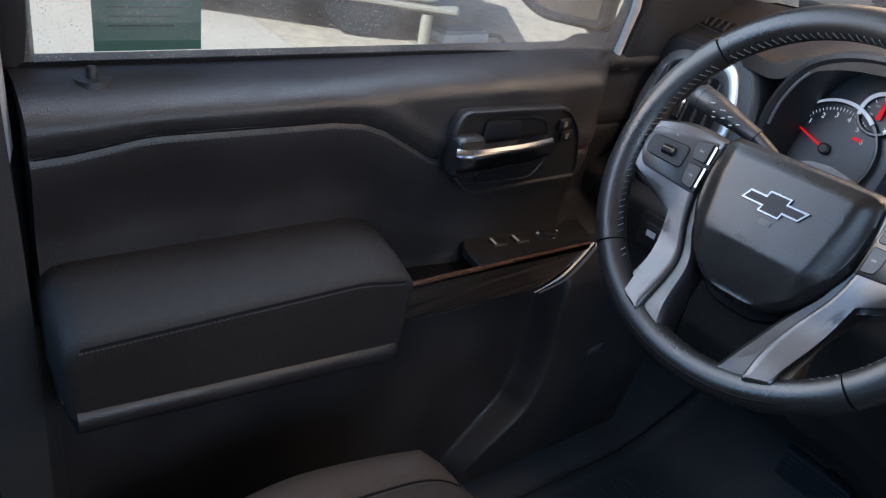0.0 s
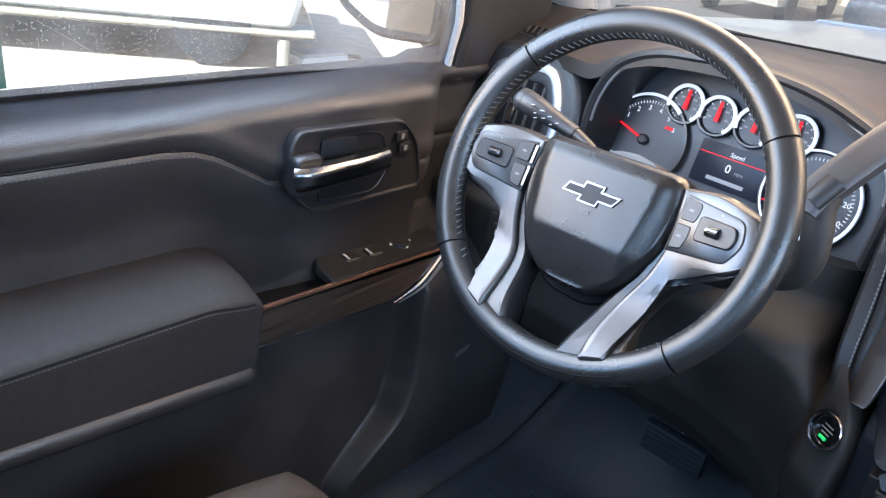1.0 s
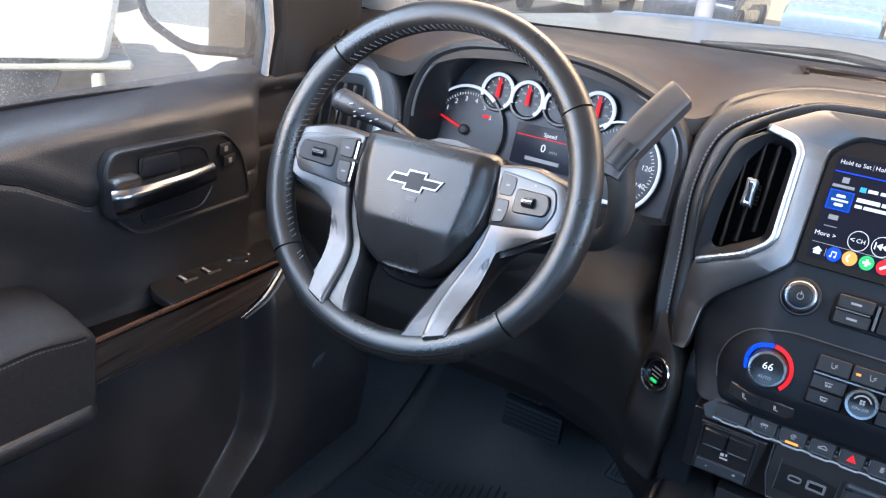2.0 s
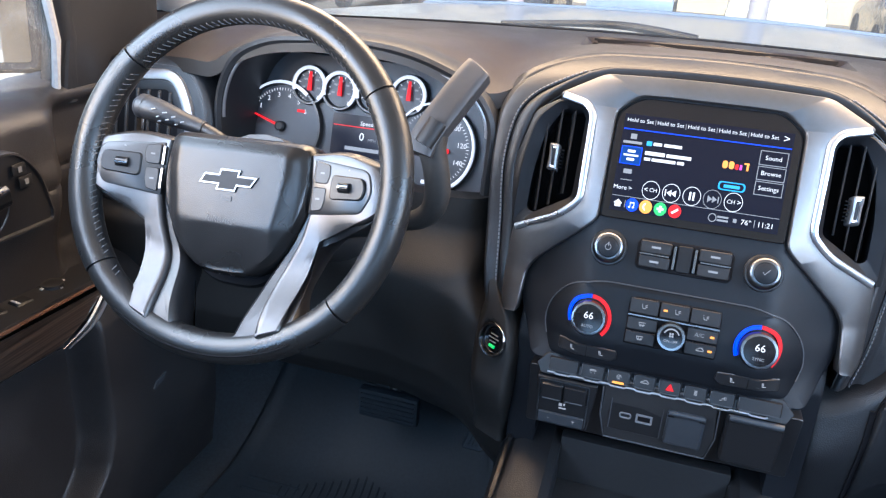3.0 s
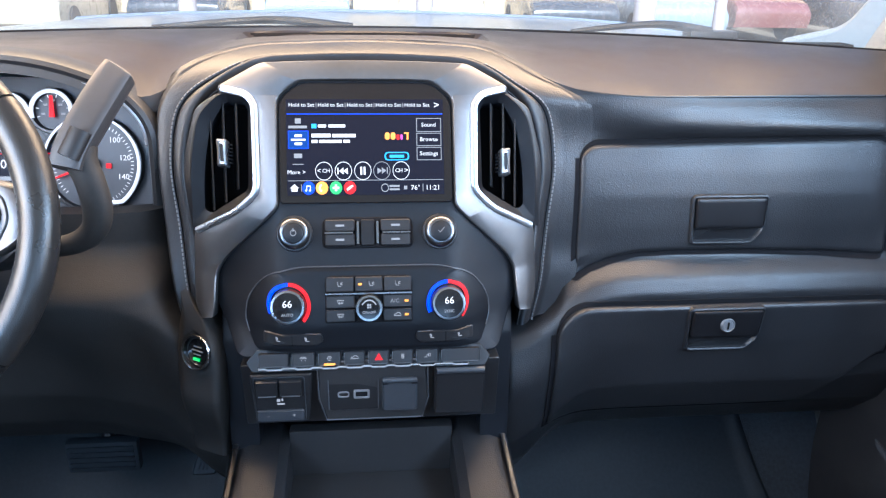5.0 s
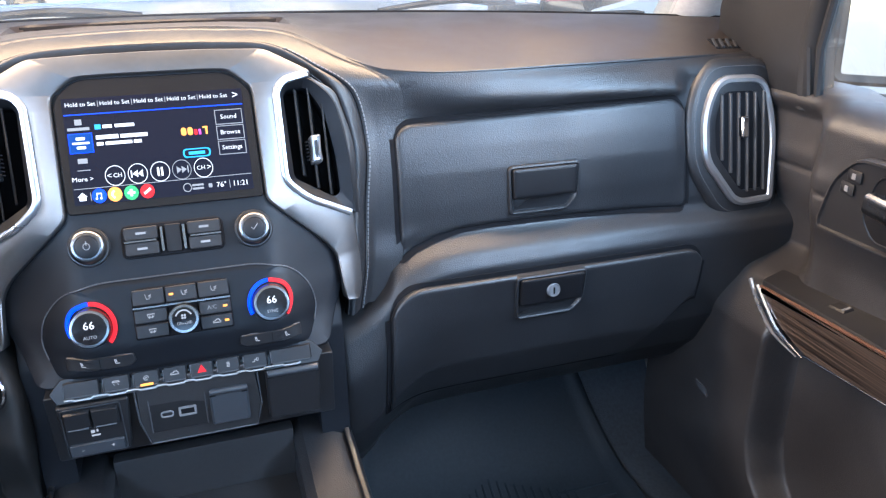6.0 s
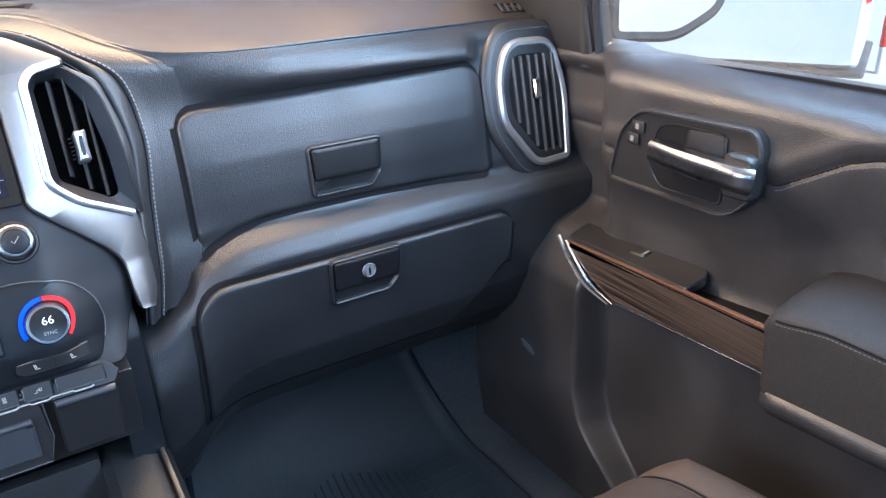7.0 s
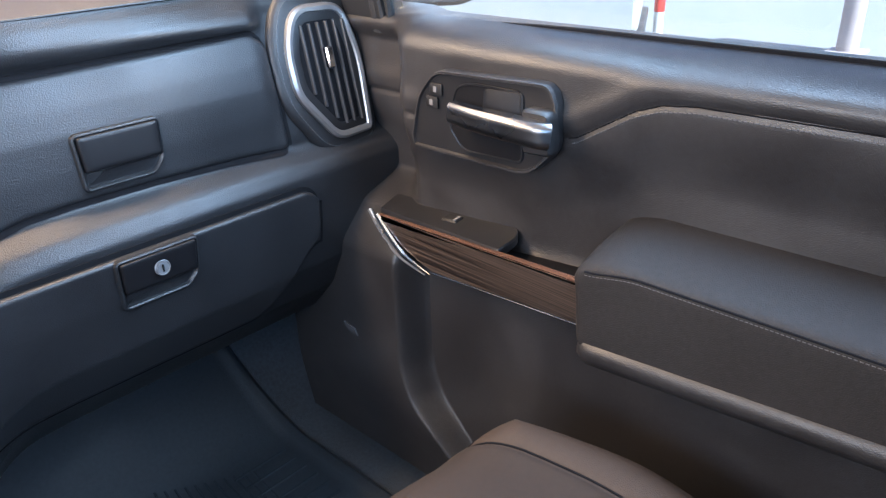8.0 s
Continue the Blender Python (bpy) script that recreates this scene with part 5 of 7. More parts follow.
bm = bmesh.new()
for k in range(150):
    a = 2 * math.pi * k / 150 + 0.01
    if min(abs(a - c) for c in cuts) > 0.03 and not (radians(228) < a < radians(312)):
        tube([rim_skin(a, 0.10), rim_skin(a + 0.012, 0.32), rim_skin(a + 0.024, 0.54)], 0.0006, n=5, up=WN, bm=bm)
part("rim_stitching", bm, RIM_THREAD, wheel, "grey cross stitching inside the rim")
part("rim_groove", tube([rim_skin(radians(lerp(236, 304, i / 40)), 2.0, -0.0002) for i in range(41)], 0.0009, n=5, up=WN), GAP, wheel)


def dish(u, v, h):
    """The blades of the spokes lie deeper than the rim."""
    base = lerp(-0.0245, -0.0065, sstep(0.085, 0.165, abs(u)))
    base = lerp(base, -0.0255, sstep(-0.030, -0.060, v))
    return turned(u, v, h + lerp(base, 0.0068, sstep(-0.080, -0.158, v)))


def spoke(s):
    """A silver spoke: the frame of a button pod, and a blade that runs down to the rim."""
    arm = rounded([(s * 0.080, 0.032, 0.003), (s * 0.118, 0.037, 0.02), (s * 0.163, 0.024, 0.012), (s * 0.1735, 0.004, 0.010), (s * 0.1695, -0.020, 0.008), (s * 0.152, -0.033, 0.010), (s * 0.117, -0.040, 0.012), (s * 0.1010, -0.055, 0.014), (s * 0.0890, -0.082, 0.02), (s * 0.0845, -0.110, 0.02), (s * 0.0850, -0.134, 0.012), (s * 0.0870, -0.148, 0.004), (s * 0.0610, -0.158, 0.003), (s * 0.0600, -0.128, 0.012), (s * 0.0635, -0.096, 0.02), (s * 0.0810, -0.055, 0.012), (s * 0.0865, -0.026, 0.004)], n=5)
    sp = part("spoke", pillow(dense(arm, 0.006), [(0, -0.010), (0, 0.006), (0.0012, 0.0090), (0.0034, 0.0105)], dish, fill=8), SPOKE, wheel, "satin silver spoke")
    # dark body behind the silver
    shade = rounded([(s * 0.078, 0.034, 0.003), (s * 0.119, 0.041, 0.02), (s * 0.164, 0.027, 0.014), (s * 0.1745, 0.004, 0.012), (s * 0.170, -0.026, 0.012), (s * 0.150, -0.043, 0.012), (s * 0.119, -0.047, 0.014), (s * 0.1050, -0.060, 0.014), (s * 0.0920, -0.086, 0.02), (s * 0.0860, -0.110, 0.02), (s * 0.0990, -0.140, 0.012), (s * 0.0960, -0.158, 0.006), (s * 0.0300, -0.168, 0.006), (s * 0.0420, -0.128, 0.02), (s * 0.0500, -0.090, 0.02), (s * 0.0700, -0.055, 0.012)], n=5)
    part("spoke_back", pillow(dense(shade, 0.008), [(0.004, -0.040), (0, -0.020), (0.001, -0.002), (0.005, 0.003)], dish, fill=6), DARK, wheel, "black body of the spoke")
    pod = rounded([(s * 0.0862, -0.0295, 0.003), (s * 0.1470, -0.0238, 0.006), (s * 0.1580, -0.003, 0.010), (s * 0.1515, 0.0190, 0.008), (s * 0.0870, 0.0272, 0.003)], n=5)
    pad = part("control_pod", pillow(pod, [(0, 0.004), (0, 0.0112), (0.0012, 0.0120)], dish), DARK, sp, "black pod of wheel buttons")
    for poly in ([(0.0895, 0.002), (0.1050, 0.002), (0.1075, 0.010), (0.1065, 0.0185), (0.0895, 0.0215)], [(0.0890, -0.0225), (0.1020, -0.0205), (0.1045, -0.012), (0.1045, -0.001), (0.0890, -0.001)]):
        part("button", pillow(rounded([(s * a, b * 1.18) for a, b in poly], 0.003, 4), [(0, 0.011), (0.0003, 0.0138), (0.001, 0.0146)], dish), BUTTON, pad)
    mid = part("rocker", pillow(rounded([(s * 0.1090, -0.0130), (s * 0.1480, -0.0110), (s * 0.1510, 0.0), (s * 0.1475, 0.0110), (s * 0.1090, 0.0128)], 0.006, 5), [(0, 0.011), (0.0003, 0.0142), (0.0015, 0.0156)], dish), BUTTON, pad)
    ends = sorted((s * 0.1215, s * 0.1335))
    roll = part("thumbwheel", tube([dish(ends[0], 0.0, 0.0150), dish(ends[1], 0.0, 0.0150)], 0.0052, n=18, up=WN), EMBLEM, mid, "ribbed thumbwheel")
    for w in (-0.003, 0.0, 0.003):
        part("rib", tube([dish(ends[0] + 0.001, w, 0.0203 - abs(w) * 0.35), dish(ends[1] - 0.001, w, 0.0203 - abs(w) * 0.35)], 0.0006, n=5, up=WN), GAP, mid)
    for u, v in ((0.098, 0.013), (0.096, -0.013), (0.127, -0.0190), (0.127, 0.0180)):
        part("mark", pillow(box2(s * u - 0.0024, v - 0.0009, s * u + 0.0024, v + 0.0009, 0.0004), [(0, 0.0115), (0, 0.0152 if u < 0.11 else 0.0125)], dish), FAINT, pad)
    if s < 0:
        for v0, v1 in ((0.003, 0.0225), (-0.0225, -0.001)):
            part("strip", pillow(rounded([(-0.0878, v1), (-0.0852, v1), (-0.0852, v0), (-0.0878, v0)], 0.0006, 3), [(0, 0.010), (0, 0.0140)], dish), KNURL, pad)
    # leather between the blade's foot and the rim
    web = rounded([(s * 0.084, -0.118, 0.01), (s * 0.108, -0.138, 0.010), (s * 0.096, -0.160, 0.006), (s * 0.058, -0.168, 0.006), (s * 0.056, -0.150, 0.006)], n=4)
    part("rim_web", pillow(web, [(0, -0.020), (0.002, -0.010), (0.006, -0.007)], wh), LEATHER, wheel)


spoke(1)
spoke(-1)
hub = rounded([(-0.084, 0.046, 0.02), (-0.088, 0.0, 0.04), (-0.070, -0.085, 0.03), (-0.030, -0.118, 0.02), (0.030, -0.118, 0.02), (0.070, -0.085, 0.03), (0.088, 0.0, 0.04), (0.084, 0.046, 0.02)], n=6)
part("hub", pillow(hub, [(0.02, -0.095), (0.004, -0.062), (0.003, -0.050), (0.006, -0.045)], wh), GAP, wheel)
# airbag cover: domed, with a flat field framed by soft facets
bag_poly = dense(rounded([(-0.0830, 0.0420, 0.014), (-0.0885, 0.0, 0.02), (-0.0840, -0.036, 0.02), (-0.057, -0.083, 0.018), (-0.028, -0.1030, 0.02), (0.028, -0.1030, 0.02), (0.057, -0.083, 0.018), (0.0840, -0.036, 0.02), (0.0885, 0.0, 0.02), (0.0830, 0.0420, 0.014)], n=6), 0.005)


def dome(u, v, h):
    d = 0.0
    if h > 0.0114:
        # a raised field, chamfered at the sides and along the bottom
        side = sstep(0.0, 1.0, (abs(u) - (0.060 + 0.16 * min(0.0, v))) / 0.020)
        foot = min(1.0, max(0.0, (-0.050 - v) / 0.048))
        brow = sstep(0.022, 0.040, v)
        d = 0.011 * (1 - side) * (1 - foot) * (1 - 0.6 * brow) + 0.002 - 0.004 * foot
    return turned(u, v, h + d - 0.0265)


bag = part("airbag_cover", pillow(bag_poly, [(0, -0.02), (0, 0.003), (0.002, 0.0085), (0.0045, 0.0112), (0.007, 0.0125)], dome, fill=30), BAG, wheel, "domed black airbag cover")
# emblem: a plain slanted cross in chrome with a dark core
em = [(-0.036, -0.0075), (-0.0125, -0.0075), (-0.0140, -0.0135), (0.0105, -0.0135), (0.0120, -0.0075), (0.0285, -0.0075), (0.036, 0.0045), (0.0130, 0.0045), (0.0145, 0.0105), (-0.0105, 0.0105), (-0.0120, 0.0045), (-0.0295, 0.0045)]
em = [(u * 0.93, v * 0.95 - 0.0045) for u, v in em]
on_bag = lambda u, v, h: turned(u, v, -0.0008 + h)
emblem = part("emblem", pillow(em, [(0, -0.003), (0, 0.0012), (0.0004, 0.0018)], on_bag), EMBLEM, bag, "plain chrome cross emblem")
part("emblem_core", pillow(inset(em, 0.0021) if area2(em) > 0 else inset(em[::-1], 0.0021), [(0, 0.001), (0, 0.0022)], on_bag), PANEL, emblem)
m = Matrix.Identity(4)
m.col[0], m.col[1], m.col[2] = (*WU, 0), (*WV, 0), (*WN, 0)
m.translation = wh(-0.003, -0.0475, -0.0004)
text("embossed_word", "AIRBAG", 0.0095, m, HARD, bag)
part("embossed_mark", pillow(box2(-0.006, -0.027, 0.006, -0.0215, 0.001), [(0, 0), (0, 0.0006)], on_bag), HARD, bag)

# ---- steering column, levers ----
column = thing("steering_column", "black plastic steering column shroud", "steering column", (-0.459, 0.85, 0.68))
part("shroud", tube(curve([WC - WN * 0.055, WC - WN * 0.11 + Vector((0, 0, -0.004)), WC - WN * 0.20 + Vector((0, 0, -0.012)), WC - WN * 0.32 + Vector((0, 0, -0.02))], 5), lambda t: 0.062 + 0.02 * t, n=20, flat=0.85), HARD, column)
lever = thing("shift_lever", "black column gear shift lever with a grey thumb button", "gear lever", (-0.33, 0.80, 0.70))
path = curve([(-0.390, 0.840, 0.702), (-0.340, 0.826, 0.706), (-0.305, 0.820, 0.713), (-0.283, 0.818, 0.728), (-0.276, 0.818, 0.750), (-0.279, 0.819, 0.778), (-0.286, 0.822, 0.800), (-0.288, 0.826, 0.812)], 6)
part("arm", tube(path, lambda t: 0.0105 + 0.0045 * sstep(0.15, 0.6, t) + 0.003 * sstep(0.75, 1.0, t), n=18, up=(0, -1, 0.4), flat=0.85), KNEE, lever)
grip_path = curve([(-0.297, 0.812, 0.795), (-0.291, 0.824, 0.815), (-0.273, 0.846, 0.848), (-0.256, 0.866, 0.876), (-0.250, 0.872, 0.884)], 6)
part("grip", tube(grip_path, lambda t: 0.0165 + 0.002 * math.sin(math.pi * t) - 0.004 * sstep(0.93, 1.0, t), n=28, up=(0, -1, 0.6), flat=0.72, shape=lambda w: min(1.22, 1 / max(abs(math.cos(w)), abs(math.sin(w)))) * 0.95), GRIP, lever, "smooth dark grey grip")
part("end_cap", tube(grip_path[-7:], lambda t: 0.0174 - 0.006 * sstep(0.35, 1.0, t), n=28, up=(0, -1, 0.6), flat=0.72, shape=lambda w: min(1.22, 1 / max(abs(math.cos(w)), abs(math.sin(w)))) * 0.95), PANEL, lever, "dark end cap")
gm = Vector((-0.286, 0.803, 0.822))
part("thumb_button", tube([gm + Vector((-0.004, -0.002, -0.012)), gm + Vector((0.008, 0.010, 0.012))], 0.011, n=14, up=(0, -1, 0.6), flat=0.7), BUTTON, lever, "grey thumb button")
stalk = thing("turn_signal_lever", "black turn signal and wiper lever with printed marks", "lever", (-0.52, 0.78, 0.76))
part("arm", tube(curve([(-0.50, 0.785, 0.772), (-0.535, 0.788, 0.788), (-0.560, 0.789, 0.797)], 6), lambda t: 0.006 + 0.002 * t, n=12), HARD, stalk)
part("grip", tube(curve([(-0.553, 0.789, 0.795), (-0.585, 0.789, 0.802), (-0.615, 0.789, 0.8085), (-0.632, 0.789, 0.8115)], 6), lambda t: 0.0095 + 0.0060 * sstep(0, 0.75, t), n=18, flat=0.9), GRIP, stalk, "dark grey twist grip with printed marks")
part("end_cap", tube(curve([(-0.629, 0.789, 0.811), (-0.637, 0.789, 0.8125), (-0.642, 0.789, 0.8135)], 4), lambda t: 0.0160 - 0.0055 * sstep(0.4, 1, t), n=18, flat=0.9), GRIP, stalk)
for a, b, w in ((-0.612, 0.814, 0.005), (-0.606, 0.8055, 0.003), (-0.598, 0.811, 0.006), (-0.594, 0.803, 0.004), (-0.586, 0.8075, 0.005), (-0.582, 0.799, 0.003), (-0.574, 0.803, 0.004), (-0.605, 0.800, 0.004)):
    c = Vector((a, 0.7745, b))
    part("mark", tube([c, c + Vector((w, 0, 0.0012))], 0.0008, n=5), MARK, stalk)

# ---- instrument cluster ----
def cl(u, z, h=0.0):
    return Vector((u, 1.03 + 0.27 * (z - 0.753) - h, z + 0.26 * h))


cluster = thing("instrument_cluster", "lit gauge cluster with red needles under a black hood", "instrument cluster", (-0.455, 1.04, 0.70))
LIP = rounded([(-0.640, 0.702, 0.01), (-0.638, 0.795, 0.03), (-0.612, 0.850, 0.03), (-0.56, 0.8745, 0.04), (-0.45, 0.8845, 0.08), (-0.36, 0.8775, 0.05), (-0.285, 0.850, 0.03), (-0.252, 0.810, 0.03), (-0.256, 0.702, 0.01)], n=6)
LIP = LIP if area2(LIP) > 0 else LIP[::-1]


bm = bmesh.new()
rows = []
for d, y in ((-0.012, 0.985), (-0.011, 0.957), (-0.008, 0.9495), (-0.003, 0.9470), (0.002, 0.9500), (0.005, 0.9580), (0.010, 0.985), (0.016, 1.055)):
    rows.append([bm.verts.new((u, y, z)) for u, z in inset(LIP, d)])
for a, b in zip(rows, rows[1:]):
    for i in range(len(a)):
        if max(LIP[i][1], LIP[(i + 1) % len(a)][1]) > 0.712:
            bm.faces.new((a[i], a[(i + 1) % len(a)], b[(i + 1) % len(a)], b[i]))
part("hood", bm, SOFT, cluster, "dark deep hood round the gauges")
bead = [Vector((u, 0.9535, z)) for u, z in inset(LIP, 0.0045)]
part("hood_bead", tube([p for p in bead if p.z > 0.725], 0.0022, n=8, up=(0, 1, 0)), VENT_RING, cluster, "thin silver bead along the hood")
part("face", pillow(box2(-0.645, 0.684, -0.262, 0.848, 0.02), [(0, -0.02), (0, 0.0)], cl), DIAL, cluster, "black gauge face")


def cl_m(u, z, h=0.003):
    m = Matrix.Identity(4)
    m.col[0], m.col[1], m.col[2] = (1, 0, 0, 0), (0, 0.26, 0.966, 0), (0, -0.966, 0.26, 0)
    m.translation = cl(u, z, h)
    return m


def gauge(x, z, r, a0, a1, ticks, needle, numbers=(), wide=False, floor=-1.0):
    """A dial; floor cuts its rim off flat that far below the centre."""
    cut = lambda v: max(v, z + floor)
    g = part("gauge", revolve([(r, 0.0), (r, 0.008), (r - 0.0012, 0.010), (r - 0.004, 0.010), (r - 0.006, 0.002)], (0, -0.966, 0.26), cl(x, z, 0), 40), DARK, cluster, "round gauge with a lit white ring and red needle")
    rr = r - 0.0045
    pts = [(x + rr * math.cos(lerp(a0, a1, i / 48)), cut(z + rr * math.sin(lerp(a0, a1, i / 48)))) for i in range(49)]
    part("lit_ring", tube([cl(u, v, 0.010) for u, v in pts], (lambda t: 0.0015 + 0.0014 * sstep(0.45, 1.0, t)) if wide else 0.0026, n=8), LIT_RING, g, "pale glowing ring")
    part("dial", pillow(ellipse(x, z, r - 0.007, n=36), [(0, 0.001), (0, 0.003)], cl), DIAL, g)
    bm = bmesh.new()
    q = r - (0.0125 if wide else 0.008)
    for i in range(ticks + 1):
        a = lerp(a0, a1, i / ticks)
        if z + q * math.sin(a) > z + floor:
            tube([cl(x + q * math.cos(a), z + q * math.sin(a), 0.0042), cl(x + (q - 0.0035) * math.cos(a), z + (q - 0.0035) * math.sin(a), 0.0042)], 0.00045, n=4, bm=bm)
    part("ticks", bm, LIT_WHITE, g)
    ca, sa = math.cos(needle), math.sin(needle)
    tip, tail = (r - 0.006 if wide else r - 0.010), (0.0 if wide else -r * 0.25)
    w = 0.0017 if wide else 0.0030
    part("needle", pillow([(x + tail * ca - w * sa, z + tail * sa + w * ca), (x + tail * ca + w * sa, z + tail * sa - w * ca), (x + tip * ca + w * 0.5 * sa, z + tip * sa - w * 0.5 * ca), (x + tip * ca - w * 0.5 * sa, z + tip * sa + w * 0.5 * ca)], [(0, 0.007), (0, 0.0095)], cl), LIT_RED, g, "glowing red needle")
    if wide:
        part("needle_hub", revolve([(0.0075, 0.003), (0.0075, 0.010), (0.005, 0.012)], (0, -0.966, 0.26), cl(x, z, 0), 24), BUTTON, g)
    else:
        # short printed marks at the ends of the scale and its middle
        for du, dv in ((-0.012, -0.003), (0.012, -0.003), (0.0, 0.0135), (-0.009, 0.008), (0.009, 0.008)):
            part("mark", pillow(box2(x + du - 0.0024, z + dv - 0.0011, x + du + 0.0024, z + dv + 0.0011, 0.0004), [(0, 0.003), (0, 0.0045)], cl), LIT_GREY, g)
    for body, a in numbers:
        text("number", body, 0.0098, cl_m(x + (r - 0.0225) * math.cos(a), z + (r - 0.0225) * math.sin(a), 0.0045), LIT_WHITE, g)
    return g


d2 = math.radians
g = gauge(-0.584, 0.743, 0.0660, d2(215), d2(50), 34, d2(163), [(str(k), d2(168 - 22.5 * k)) for k in range(1, 7)], True)
part("marker", pillow(box2(-0.584 + 0.024, 0.7655, -0.584 + 0.036, 0.7695, 0.001), [(0, 0.004), (0, 0.0055)], cl), LIT_RED, g, "lit red bar before the last number")
g = gauge(-0.347, 0.743, 0.0625, d2(225), d2(-100), 60, d2(200), [("100", d2(46)), ("120", d2(10)), ("140", d2(-24))], True, -0.047)
part("marker", pillow(box2(-0.347 + 0.016, 0.7375, -0.347 + 0.022, 0.7435, 0.001), [(0, 0.004), (0, 0.006)], cl), LIT_RED, g)
for x, z in ((-0.543, 0.8045), (-0.4955, 0.802), (-0.444, 0.803), (-0.392, 0.807)):
    gauge(x, z, 0.0285, d2(200), d2(-50), 8, d2(90))
info = part("info_display", pillow(box2(-0.503, 0.716, -0.397, 0.772, 0.002), [(0, 0.0), (0, 0.003)], cl), SCREEN, cluster, "small lit driver display")
text("word", "Speed", 0.0082, cl_m(-0.450, 0.7615, 0.0040), LIT_WHITE, info)
text("digit", "0", 0.016, cl_m(-0.456, 0.7430, 0.0040), LIT_WHITE, info)
text("unit", "MPH", 0.0060, cl_m(-0.440, 0.7400, 0.0040), LIT_GREY, info)
part("line", pillow(box2(-0.501, 0.7555, -0.399, 0.7567, 0.0003), [(0, 0.003), (0, 0.0042)], cl), LIT_RED, info)
part("line", pillow(box2(-0.480, 0.7235, -0.428, 0.7285, 0.0006), [(0, 0.003), (0, 0.0042)], cl), LIT_GREY, info)

# switch beside the driver's knee
swp = thing("parking_brake_switch", "small black parking brake switch on the knee panel", "switch", (-0.70, 0.91, 0.56))
part("plate", block(-0.735, 0.895, 0.548, -0.675, 0.92, 0.600, 0.005), DARK, swp)
part("rocker", block(-0.722, 0.889, 0.560, -0.690, 0.897, 0.588, 0.003), BUTTON, swp)
part("mark", block(-0.714, 0.8885, 0.570, -0.698, 0.8893, 0.579), MARK, swp)

# ---- front doors ----
def stitch_z(y, s=1):
    low = 0.0 if s > 0 else 0.003 + 0.006 * sstep(0.24, 0.15, y)
    return -low + linear(y, [(0.0, 0.748), (0.136, 0.756), (0.21, 0.762), (0.40, 0.760), (0.435, 0.756), (0.463, 0.746), (0.53, 0.706), (0.60, 0.690), (1.2, 0.690)])


def door_x(y, z, s=1):
    """The inner face of the door trim: its distance from the cab's middle."""
    seam = stitch_z(y, s)
    x = 0.7780 + 0.020 * sstep(seam - 0.004, seam - 0.095, z) - 0.0035 * math.exp(-((z - seam - 0.020) / 0.014) ** 2) + 0.003 * math.exp(-((z - seam) / 0.0035) ** 2)
    t = min(1.0, max(0.0, (z - 0.770) / 0.034))
    x += 0.066 * (1 - math.sqrt(1 - t * t)) if t < 1 else 0.066
    x += 0.066 * sstep(0.785, 0.865, y) * sstep(0.535, 0.575, z) * (1 - 0.5 * sstep(0.76, 0.80, z))
    # bottom part: bulges inwards, with the map pocket sunk into it
    low = sstep(0.56, 0.47, z)
    base = 0.752 + 0.02 * sstep(0.25, 0.05, z)
    edge = 0.770 + 0.030 * sstep(0.20, 0.32, z) - 0.09 * sstep(0.26, 0.12, z)
    pocket = sstep(edge + 0.006, edge - 0.022, y) * sstep(0.500, 0.484, z)
    base = lerp(base, 0.800, pocket)
    return lerp(x, base, low)


